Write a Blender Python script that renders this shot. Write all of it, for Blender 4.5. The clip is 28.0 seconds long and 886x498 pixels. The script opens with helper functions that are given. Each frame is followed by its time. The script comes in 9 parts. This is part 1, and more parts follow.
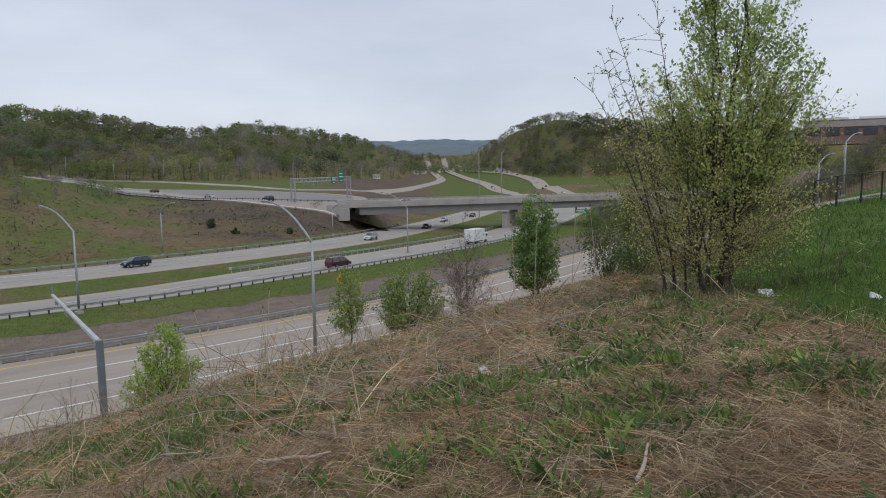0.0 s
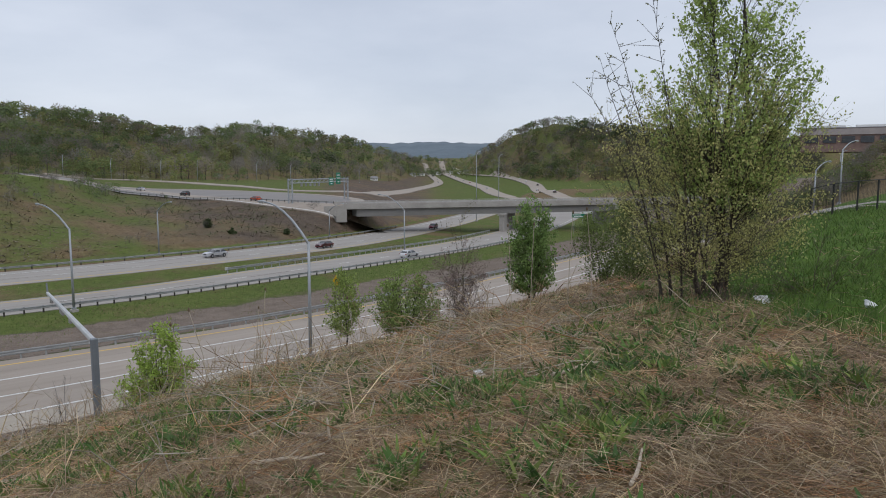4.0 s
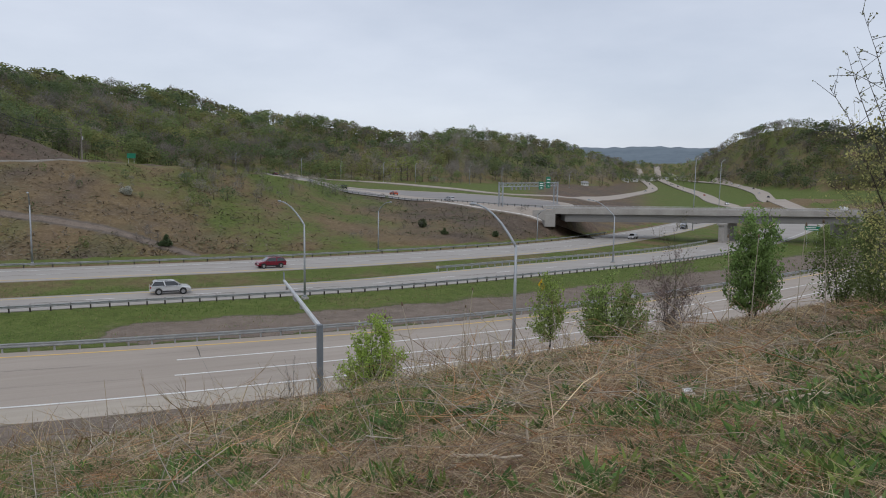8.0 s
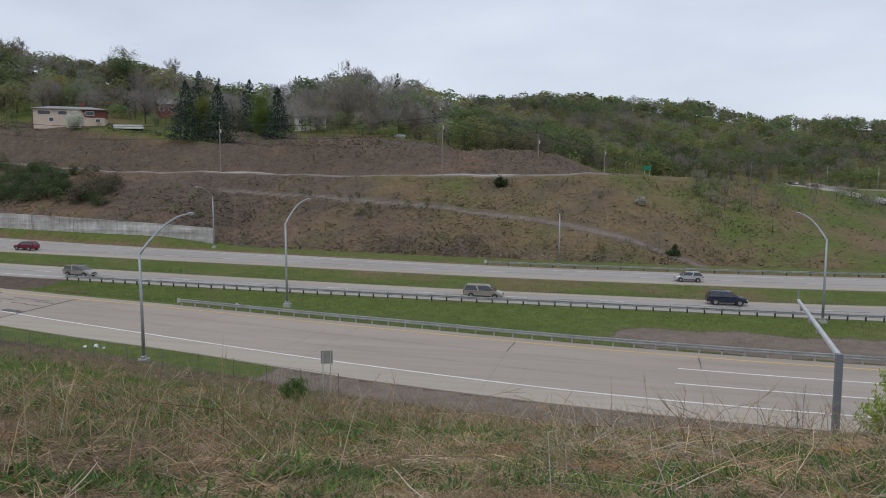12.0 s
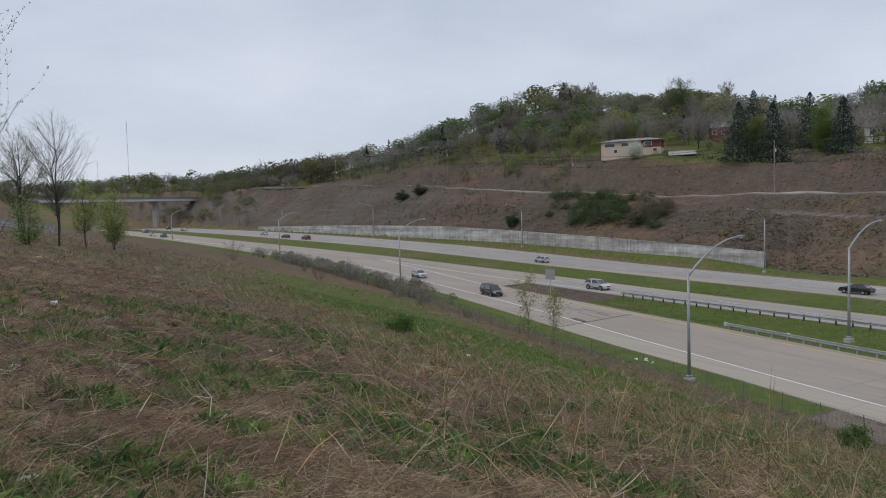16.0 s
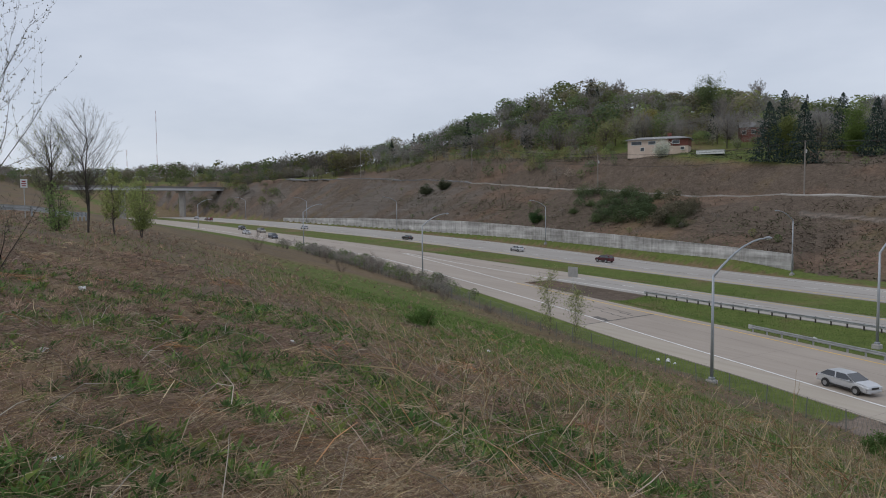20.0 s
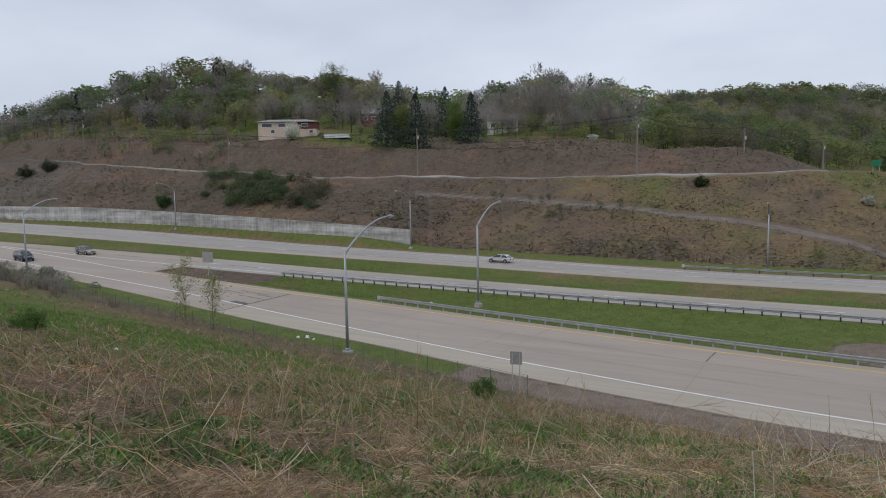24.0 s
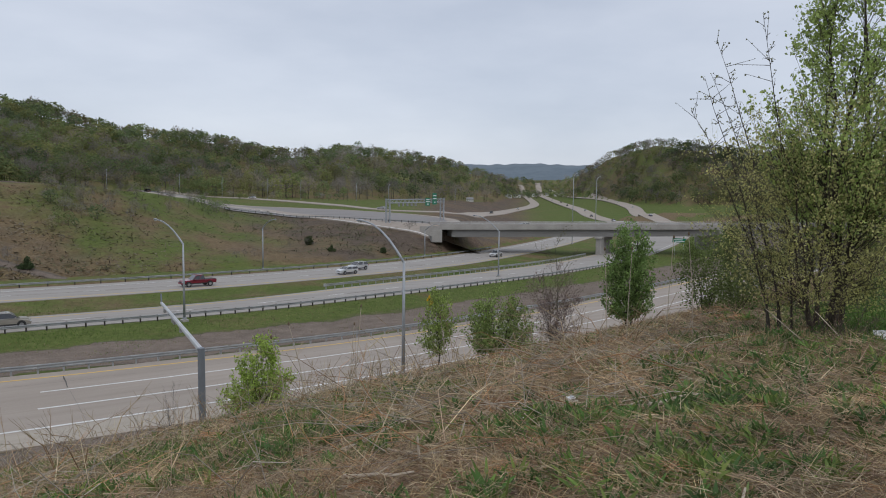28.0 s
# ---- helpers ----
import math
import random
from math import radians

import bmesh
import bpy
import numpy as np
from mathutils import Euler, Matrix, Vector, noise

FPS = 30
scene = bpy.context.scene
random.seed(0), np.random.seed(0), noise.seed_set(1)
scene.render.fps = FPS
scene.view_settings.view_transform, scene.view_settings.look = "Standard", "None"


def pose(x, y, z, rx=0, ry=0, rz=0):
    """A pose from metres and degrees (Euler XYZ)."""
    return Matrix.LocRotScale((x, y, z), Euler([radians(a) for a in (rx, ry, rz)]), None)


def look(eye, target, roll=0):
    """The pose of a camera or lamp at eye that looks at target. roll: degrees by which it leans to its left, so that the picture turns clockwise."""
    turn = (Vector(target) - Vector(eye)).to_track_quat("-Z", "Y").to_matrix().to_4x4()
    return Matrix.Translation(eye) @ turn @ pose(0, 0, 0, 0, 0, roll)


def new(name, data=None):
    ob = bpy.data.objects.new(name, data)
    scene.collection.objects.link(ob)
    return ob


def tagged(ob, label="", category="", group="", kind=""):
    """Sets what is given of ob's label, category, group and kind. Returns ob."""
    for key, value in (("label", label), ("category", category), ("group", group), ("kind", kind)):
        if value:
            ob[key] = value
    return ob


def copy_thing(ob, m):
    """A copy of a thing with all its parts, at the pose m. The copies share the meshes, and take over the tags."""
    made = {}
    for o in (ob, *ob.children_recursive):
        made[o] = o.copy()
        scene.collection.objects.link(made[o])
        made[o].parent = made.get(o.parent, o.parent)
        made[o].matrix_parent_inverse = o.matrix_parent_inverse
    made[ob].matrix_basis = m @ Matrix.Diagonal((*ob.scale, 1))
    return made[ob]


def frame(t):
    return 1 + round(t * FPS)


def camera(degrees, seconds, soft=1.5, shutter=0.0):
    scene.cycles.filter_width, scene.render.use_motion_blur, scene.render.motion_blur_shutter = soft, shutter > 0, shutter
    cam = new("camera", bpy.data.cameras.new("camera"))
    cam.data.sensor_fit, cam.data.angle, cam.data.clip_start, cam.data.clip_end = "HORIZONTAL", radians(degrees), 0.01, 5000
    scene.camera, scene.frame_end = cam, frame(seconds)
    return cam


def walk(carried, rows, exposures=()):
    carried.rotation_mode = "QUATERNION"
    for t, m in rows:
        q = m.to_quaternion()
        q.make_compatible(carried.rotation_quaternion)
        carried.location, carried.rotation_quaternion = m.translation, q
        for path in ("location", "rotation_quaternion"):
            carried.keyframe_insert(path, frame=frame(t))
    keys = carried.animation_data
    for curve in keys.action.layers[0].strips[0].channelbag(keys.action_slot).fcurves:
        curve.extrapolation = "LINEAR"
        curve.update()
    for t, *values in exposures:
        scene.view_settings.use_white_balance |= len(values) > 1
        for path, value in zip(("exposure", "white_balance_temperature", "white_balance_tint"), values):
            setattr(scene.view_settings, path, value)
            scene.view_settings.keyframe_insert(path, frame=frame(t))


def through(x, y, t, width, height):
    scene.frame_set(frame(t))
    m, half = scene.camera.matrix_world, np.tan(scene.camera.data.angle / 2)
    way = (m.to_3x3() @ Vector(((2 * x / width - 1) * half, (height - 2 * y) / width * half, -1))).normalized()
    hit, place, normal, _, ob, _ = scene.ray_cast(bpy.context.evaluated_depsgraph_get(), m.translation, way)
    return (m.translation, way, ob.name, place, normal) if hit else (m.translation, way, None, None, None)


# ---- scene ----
# Camera: held by someone who stands on the brow of the bank and turns; rows of seconds, turn to the left, tilt up, lean
EYE = (0.0, 0.0, 15.3)
cam = camera(64.5, 28.0, 1.0)
PATH = [
    (0, -45.52, -6.73, -0.60), (0.5, -45.45, -6.77, -0.47), (1, -45.39, -6.72, -0.25),
    (1.5, -45.91, -6.80, 0.21), (2, -46.68, -6.86, 0.28), (2.5, -46.62, -6.87, -0.08),
    (4.5, -45.19, -6.36, 0.30), (5, -43.89, -6.35, 0.23), (5.5, -41.69, -6.36, 0.37),
    (6, -39.32, -6.63, 0.57), (6.5, -37.06, -6.27, 0.59), (7, -34.58, -6.22, 0.28),
    (7.5, -32.02, -6.19, 0.71), (8, -28.92, -6.31, 0.86), (8.5, -24.75, -6.41, 1.10),
    (9, -20.86, -6.41, 0.72), (9.5, -16.71, -6.05, 0.04), (10, -12.27, -6.08, -0.05),
    (10.5, -6.74, -5.99, -0.01), (11, 0.00, -6.03, 0.15), (11.5, 5.58, -5.95, 0.24),
    (13.5, 27.80, -4.78, -1.36), (14, 33.32, -4.66, -1.28), (14.5, 40.26, -4.26, -1.27),
    (15, 46.10, -4.01, -0.67), (15.5, 50.56, -3.45, -0.98), (16, 53.84, -3.18, -1.70),
    (16.5, 54.86, -3.17, -1.32), (17, 55.10, -3.11, -1.17), (17.5, 55.69, -3.10, -0.77),
    (18, 55.62, -3.33, -0.51), (18.5, 55.75, -3.62, -0.64), (19, 55.64, -3.81, -0.58),
    (19.5, 55.62, -3.81, -0.73), (20, 55.70, -3.57, -0.51), (20.5, 55.74, -3.78, -0.49),
    (22.5, 46.27, -5.38, -1.12), (23, 41.69, -5.46, -1.36), (23.5, 35.32, -5.42, -1.05),
    (24, 26.57, -5.42, -1.00), (24.5, 15.89, -5.63, -0.60), (25, 7.13, -5.78, -1.11),
    (25.5, -0.92, -5.76, -1.09), (26, -10.34, -5.93, -1.09), (26.5, -19.49, -5.91, -0.35),
    (27, -26.76, -5.48, 0.27), (27.5, -32.91, -5.44, 0.35), (28, -38.07, -4.85, 0.75),
]
walk(cam, [(t, pose(*EYE, 90 + tilt, 0, turn) @ pose(0, 0, 0, 0, 0, lean)) for t, turn, tilt, lean in PATH],
     exposures=[(0, 0.0), (8, 0.02), (11, 0.02), (14, 0.12), (15, 0.02), (17, -0.07), (20, -0.08), (23, -0.01), (24, 0.0), (26, -0.04), (28, -0.04)])

# World: an overcast spring sky, grey cloud over a pale Nishita sky, and a wide weak sun
SUN_UP, SUN_ROUND = radians(52), radians(200)
world = bpy.data.worlds.new("overcast_sky")
scene.world = world
world.use_nodes = True


def sky_nodes():
    nt = world.node_tree
    nt.nodes.clear()
    out = nt.nodes.new("ShaderNodeOutputWorld")
    mix_out = nt.nodes.new("ShaderNodeAddShader")
    clear = nt.nodes.new("ShaderNodeBackground")
    cloud = nt.nodes.new("ShaderNodeBackground")
    sky = nt.nodes.new("ShaderNodeTexSky")
    sky.sky_type, sky.sun_disc = "NISHITA", False
    sky.sun_elevation, sky.sun_rotation = SUN_UP, SUN_ROUND
    nt.links.new(sky.outputs[0], clear.inputs[0])
    clear.inputs[1].default_value = 0.05 * 0.35
    coord = nt.nodes.new("ShaderNodeTexCoord")
    squash = nt.nodes.new("ShaderNodeMapping")
    squash.inputs["Scale"].default_value = (1.0, 1.0, 3.2)
    n1 = nt.nodes.new("ShaderNodeTexNoise")
    n1.inputs["Scale"].default_value, n1.inputs["Detail"].default_value, n1.inputs["Roughness"].default_value = 2.1, 7, 0.52
    ramp = nt.nodes.new("ShaderNodeValToRGB")
    ramp.color_ramp.elements[0].position, ramp.color_ramp.elements[0].color = 0.30, (0.565, 0.62, 0.735, 1)
    ramp.color_ramp.elements[1].position, ramp.color_ramp.elements[1].color = 0.66, (0.755, 0.80, 0.905, 1)
    nt.links.new(coord.outputs["Generated"], squash.inputs[0])
    nt.links.new(squash.outputs[0], n1.inputs[0])
    nt.links.new(n1.outputs[0], ramp.inputs[0])
    nt.links.new(ramp.outputs[0], cloud.inputs[0])
    cloud.inputs[1].default_value = 0.84
    nt.links.new(clear.outputs[0], mix_out.inputs[0])
    nt.links.new(cloud.outputs[0], mix_out.inputs[1])
    nt.links.new(mix_out.outputs[0], out.inputs[0])


sky_nodes()
sun = new("sun", bpy.data.lights.new("sun", "SUN"))
sun.data.energy, sun.data.angle, sun.data.color = 0.8, radians(25), (1.0, 0.96, 0.9)
sun.matrix_basis = look((0, 0, 0), (-math.cos(SUN_UP) * math.sin(SUN_ROUND), -math.cos(SUN_UP) * math.cos(SUN_ROUND), -math.sin(SUN_UP)))
scene.view_settings.exposure = 0.0

# ---------------------------------------------------------------- materials
def ramp_of(nt, stops, factor):
    """A colour ramp with the given (position, colour) stops."""
    r = nt.nodes.new("ShaderNodeValToRGB")
    el = r.color_ramp.elements
    while len(el) < len(stops):
        el.new(0.5)
    for e, (p, c) in zip(el, stops):
        e.position, e.color = p, (*c, 1)
    nt.links.new(factor, r.inputs[0])
    return r.outputs[0]


def noise_of(nt, scale, detail=5, rough=0.55, stretch=(1, 1, 1), coord="Object"):
    tc = nt.nodes.new("ShaderNodeTexCoord")
    mp = nt.nodes.new("ShaderNodeMapping")
    mp.inputs["Scale"].default_value = stretch
    n = nt.nodes.new("ShaderNodeTexNoise")
    n.inputs["Scale"].default_value, n.inputs["Detail"].default_value, n.inputs["Roughness"].default_value = scale, detail, rough
    nt.links.new(tc.outputs[coord], mp.inputs[0])
    nt.links.new(mp.outputs[0], n.inputs[0])
    return n.outputs[0]


def mixed(nt, a, b, fac, how="MIX"):
    m = nt.nodes.new("ShaderNodeMix")
    m.data_type, m.blend_type = "RGBA", how
    for i, v in ((0, fac), (6, a), (7, b)):
        if isinstance(v, (int, float)):
            m.inputs[i].default_value = v
        elif isinstance(v, tuple):
            m.inputs[i].default_value = (*v, 1)
        else:
            nt.links.new(v, m.inputs[i])
    return m.outputs[2]


def base_mat(name, rough=0.8, metal=0.0):
    m = bpy.data.materials.new(name)
    m.use_nodes = True
    b = m.node_tree.nodes["Principled BSDF"]
    b.inputs["Roughness"].default_value, b.inputs["Metallic"].default_value = rough, metal
    return m, m.node_tree, b


def surface(name, dark, light, scale=3.0, rough=0.8, metal=0.0, bump=0.0, fine=40.0, stretch=(1, 1, 1), vary=0.0):
    """A surface in two colours, mottled at two scales; vary: spread of brightness between objects."""
    m, nt, b = base_mat(name, rough, metal)
    big = noise_of(nt, scale, 6, 0.6, stretch)
    small = noise_of(nt, fine, 3, 0.6, stretch)
    both = mixed(nt, big, small, 0.35)
    col = ramp_of(nt, [(0.32, dark), (0.68, light)], both)
    if vary:
        info = nt.nodes.new("ShaderNodeObjectInfo")
        span = ramp_of(nt, [(0.0, (1 - vary,) * 3), (1.0, (1 + vary,) * 3)], info.outputs["Random"])
        col = mixed(nt, col, span, 1.0, "MULTIPLY")
    nt.links.new(col, b.inputs["Base Color"])
    if bump:
        bp = nt.nodes.new("ShaderNodeBump")
        bp.inputs["Strength"].default_value, bp.inputs["Distance"].default_value = bump, 0.02
        nt.links.new(small, bp.inputs["Height"])
        nt.links.new(bp.outputs[0], b.inputs["Normal"])
    return m


def leaf_mat(name, tint_name="tint", rough=0.7, through=0.25):
    """Foliage whose colour is stored leaf by leaf."""
    m, nt, b = base_mat(name, rough)
    at = nt.nodes.new("ShaderNodeAttribute")
    at.attribute_name = tint_name
    n = noise_of(nt, 0.9, 2)
    shade = ramp_of(nt, [(0.3, (0.8, 0.8, 0.8)), (0.7, (1.2, 1.2, 1.15))], n)
    col = mixed(nt, at.outputs["Color"], shade, 1.0, "MULTIPLY")
    nt.links.new(col, b.inputs["Base Color"])
    b.inputs["Specular IOR Level"].default_value = 0.25
    tr = nt.nodes.new("ShaderNodeBsdfTranslucent")
    nt.links.new(col, tr.inputs[0])
    mx = nt.nodes.new("ShaderNodeMixShader")
    mx.inputs[0].default_value = through
    nt.links.new(b.outputs[0], mx.inputs[1])
    nt.links.new(tr.outputs[0], mx.inputs[2])
    nt.links.new(mx.outputs[0], nt.nodes["Material Output"].inputs[0])
    return m


def road_mat(name, dark, light):
    """Worn concrete: broad wheel tracks and stains along the road, fine grit."""
    m, nt, b = base_mat(name, 0.85)
    wide = noise_of(nt, 0.09, 5, 0.6, (0.5, 2.2, 1))
    streak = noise_of(nt, 0.8, 4, 0.6, (0.04, 1.6, 1))
    grit = noise_of(nt, 9.0, 4, 0.7)
    c = ramp_of(nt, [(0.3, dark), (0.7, light)], mixed(nt, mixed(nt, wide, streak, 0.45), grit, 0.25))
    nt.links.new(c, b.inputs["Base Color"])
    bp = nt.nodes.new("ShaderNodeBump")
    bp.inputs["Strength"].default_value, bp.inputs["Distance"].default_value = 0.3, 0.01
    nt.links.new(grit, bp.inputs["Height"])
    nt.links.new(bp.outputs[0], b.inputs["Normal"])
    return m


def ground_mat():
    """Grass, dead grass, bare soil and gravel, laid out by the zones of the ground."""
    m, nt, b = base_mat("ground_cover", 0.95)
    b.inputs["Specular IOR Level"].default_value = 0.1
    at = nt.nodes.new("ShaderNodeAttribute")
    at.attribute_name = "zone"
    sep = nt.nodes.new("ShaderNodeSeparateColor")
    nt.links.new(at.outputs["Color"], sep.inputs[0])
    far_n = noise_of(nt, 0.06, 7, 0.62)
    mid_n = noise_of(nt, 0.55, 7, 0.68)
    near_n = noise_of(nt, 6.0, 5, 0.7)
    tuft = mixed(nt, mixed(nt, mid_n, near_n, 0.5), noise_of(nt, 1.7, 6, 0.75), 0.4)
    dead = ramp_of(nt, [(0.36, (0.078, 0.055, 0.031)), (0.5, (0.170, 0.124, 0.070)), (0.65, (0.28, 0.218, 0.128))], tuft)
    lush = ramp_of(nt, [(0.36, (0.036, 0.066, 0.010)), (0.5, (0.072, 0.130, 0.019)), (0.66, (0.125, 0.195, 0.034))], tuft)
    green = ramp_of(nt, [(0.36, (0.050, 0.068, 0.018)), (0.5, (0.105, 0.134, 0.036)), (0.66, (0.175, 0.200, 0.064))], tuft)
    brown = ramp_of(nt, [(0.36, (0.056, 0.043, 0.034)), (0.5, (0.115, 0.089, 0.069)), (0.64, (0.190, 0.150, 0.117))], tuft)
    rust = ramp_of(nt, [(0.36, (0.085, 0.057, 0.043)), (0.5, (0.160, 0.108, 0.078)), (0.64, (0.25, 0.175, 0.125))], tuft)
    soil = mixed(nt, brown, rust, ramp_of(nt, [(0.52, (0, 0, 0)), (0.64, (1, 1, 1))], noise_of(nt, 0.045, 5, 0.6)))
    gravel = ramp_of(nt, [(0.36, (0.115, 0.092, 0.075)), (0.64, (0.265, 0.215, 0.175))], mixed(nt, near_n, mid_n, 0.4))
    beds = noise_of(nt, 1.0, 4, 0.6, (0.03, 0.03, 1.3))
    stone = ramp_of(nt, [(0.3, (0.068, 0.058, 0.050)), (0.52, (0.140, 0.120, 0.102)), (0.7, (0.245, 0.212, 0.182))], mixed(nt, tuft, beds, 0.40))

    def gate(value, n, soft=0.22):
        """Where the zone's value, roughened by noise, passes one half."""
        add = nt.nodes.new("ShaderNodeMath")
        add.operation = "ADD"
        nt.links.new(value, add.inputs[0])
        nt.links.new(n, add.inputs[1])
        mr = nt.nodes.new("ShaderNodeMapRange")
        mr.inputs[1].default_value, mr.inputs[2].default_value = 1.0 - soft, 1.0 + soft
        nt.links.new(add.outputs[0], mr.inputs[0])
        return mr.outputs[0]

    rich = nt.nodes.new("ShaderNodeMapRange")
    rich.inputs[1].default_value, rich.inputs[2].default_value = 0.76, 0.88
    nt.links.new(sep.outputs[0], rich.inputs[0])
    green = mixed(nt, green, lush, rich.outputs[0])
    patch = mixed(nt, far_n, mid_n, 0.5)
    c = mixed(nt, dead, green, gate(sep.outputs[0], patch, 0.13))
    c = mixed(nt, c, soil, gate(sep.outputs[1], patch, 0.16))
    loose = nt.nodes.new("ShaderNodeMapRange")
    loose.inputs[1].default_value, loose.inputs[2].default_value = 0.64, 0.70
    nt.links.new(sep.outputs[2], loose.inputs[0])
    stone = mixed(nt, stone, gravel, loose.outputs[0])
    c = mixed(nt, c, stone, gate(sep.outputs[2], patch, 0.1))
    nt.links.new(c, b.inputs["Base Color"])
    bp = nt.nodes.new("ShaderNodeBump")
    bp.inputs["Strength"].default_value, bp.inputs["Distance"].default_value = 0.7, 0.12
    nt.links.new(tuft, bp.inputs["Height"])
    nt.links.new(bp.outputs[0], b.inputs["Normal"])
    return m


GROUND = ground_mat()
CONCRETE_ROAD = road_mat("pale_concrete_road", (0.278, 0.235, 0.193), (0.418, 0.361, 0.306))
OLD_ROAD = road_mat("worn_grey_road", (0.255, 0.234, 0.21), (0.415, 0.385, 0.35))
SHOULDER = road_mat("tan_concrete_shoulder", (0.33, 0.285, 0.23), (0.47, 0.415, 0.345))
ASPHALT = road_mat("grey_asphalt", (0.10, 0.10, 0.10), (0.20, 0.195, 0.19))
ASPHALT_PALE = road_mat("worn_pale_asphalt", (0.19, 0.175, 0.165), (0.30, 0.28, 0.265))
WHITE_PAINT = surface("white_road_paint", (0.58, 0.58, 0.56), (0.82, 0.82, 0.80), 0.8, 0.7)
YELLOW_PAINT = surface("yellow_road_paint", (0.55, 0.36, 0.08), (0.74, 0.50, 0.14), 0.8, 0.7)
JOINT = surface("dark_joint_filler", (0.06, 0.055, 0.05), (0.16, 0.145, 0.13), 0.8, 0.9)
STEEL = surface("galvanised_steel", (0.40, 0.41, 0.415), (0.60, 0.61, 0.615), 1.2, 0.5, 0.2, 0.1)
MAST_STEEL = surface("blue_grey_galvanised_mast", (0.15, 0.172, 0.20), (0.235, 0.26, 0.29), 0.8, 0.5, 0.2, 0.1)
FENCE_WIRE = surface("dull_fence_wire", (0.13, 0.14, 0.13), (0.22, 0.23, 0.215), 1.0, 0.7, 0.2)
FAINT_JOINT = surface("worn_joint_filler", (0.17, 0.152, 0.134), (0.28, 0.252, 0.225), 0.8, 0.9)
DARK_STEEL = surface("weathered_dark_steel", (0.05, 0.045, 0.04), (0.12, 0.105, 0.095), 2.0, 0.7, 0.4)
LAMP_STEEL = surface("grey_painted_steel", (0.29, 0.31, 0.335), (0.42, 0.445, 0.47), 1.0, 0.5, 0.35)
LENS = surface("lamp_glass", (0.62, 0.63, 0.62), (0.8, 0.8, 0.78), 4.0, 0.25)
CONCRETE = surface("weathered_concrete", (0.24, 0.225, 0.205), (0.50, 0.485, 0.455), 0.35, 0.9, 0, 0.3, 3.0, (1, 1, 0.5))
BRIDGE_CONCRETE = surface("bridge_concrete", (0.27, 0.255, 0.235), (0.42, 0.40, 0.375), 0.25, 0.9, 0, 0.2, 4.0)
GIRDER = surface("grey_girder_paint", (0.16, 0.155, 0.15), (0.24, 0.235, 0.225), 0.4, 0.7, 0, 0.1, 4.0, (0.2, 0.2, 2))
WOOD_POLE = surface("weathered_pole_wood", (0.17, 0.15, 0.13), (0.32, 0.29, 0.26), 2.0, 0.9, 0, 0.4, 20, (1, 1, 0.1))
SIGN_GREEN = surface("green_sign_sheet", (0.0, 0.14, 0.075), (0.005, 0.20, 0.11), 0.6, 0.45)
SIGN_WHITE = surface("white_sign_sheet", (0.65, 0.67, 0.66), (0.8, 0.8, 0.8), 1.0, 0.5)
SIGN_YELLOW = surface("yellow_sign_sheet", (0.62, 0.36, 0.0), (0.78, 0.47, 0.01), 1.0, 0.5)
SIGN_BACK = surface("bare_aluminium_sheet", (0.30, 0.30, 0.295), (0.42, 0.42, 0.41), 1.5, 0.5, 0.4)
BLACK_SHEET = surface("black_sheet", (0.012, 0.012, 0.012), (0.03, 0.03, 0.03), 3.0, 0.6)
RUBBER = surface("tyre_rubber", (0.014, 0.014, 0.014), (0.03, 0.03, 0.03), 6.0, 0.85)
RIM = surface("alloy_rim", (0.26, 0.26, 0.27), (0.42, 0.42, 0.43), 3.0, 0.35, 0.6)
CAR_GLASS = surface("tinted_car_glass", (0.010, 0.012, 0.014), (0.025, 0.028, 0.030), 1.0, 0.08)
HEADLAMP = surface("clear_headlamp", (0.50, 0.52, 0.54), (0.72, 0.73, 0.74), 4.0, 0.15)
TAILLAMP = surface("red_tail_lamp", (0.20, 0.008, 0.008), (0.36, 0.02, 0.018), 4.0, 0.25)
CAR_GLASS.node_tree.nodes["Principled BSDF"].inputs["Coat Weight"].default_value = 1.0
TRIM_BLACK = surface("black_plastic_trim", (0.015, 0.015, 0.016), (0.035, 0.035, 0.036), 4.0, 0.6)
LEAVES = leaf_mat("spring_leaves", through=0.5)
FOREST = leaf_mat("woodland_crowns", through=0.58)
GRASS_BLADES = leaf_mat("grass_blades", through=0.3)
DRY_STRAW = leaf_mat("dry_straw", through=0.14)
DEAD_BRUSH = leaf_mat("dead_brush", rough=0.9, through=0.06)
TWIGS = leaf_mat("bark_and_twigs", rough=0.9, through=0.0)
# blue-grey base colour stands in for the haze over the far woods
FAR_HILLS = surface("haze_tinted_wooded_hill", (0.10, 0.135, 0.165), (0.155, 0.195, 0.225), 0.006, 1.0, 0, 0, 0.03)


def paint(name, colour, metallic=0.3):
    d = tuple(c * 0.82 for c in colour)
    m = surface(name, d, colour, 0.7, 0.28, metallic, 0, 9.0)
    m.node_tree.nodes["Principled BSDF"].inputs["Coat Weight"].default_value = 0.5
    return m

# ---------------------------------------------------------------- building helpers
def add_mesh(name, verts, faces, material, parent=None, label="", smooth=False):
    me = bpy.data.meshes.new(name)
    me.from_pydata([tuple(v) for v in verts], [], faces)
    me.materials.append(material)
    if smooth:
        me.polygons.foreach_set("use_smooth", [True] * len(me.polygons))
    ob = new(name, me)
    ob.parent = parent
    return tagged(ob, label)


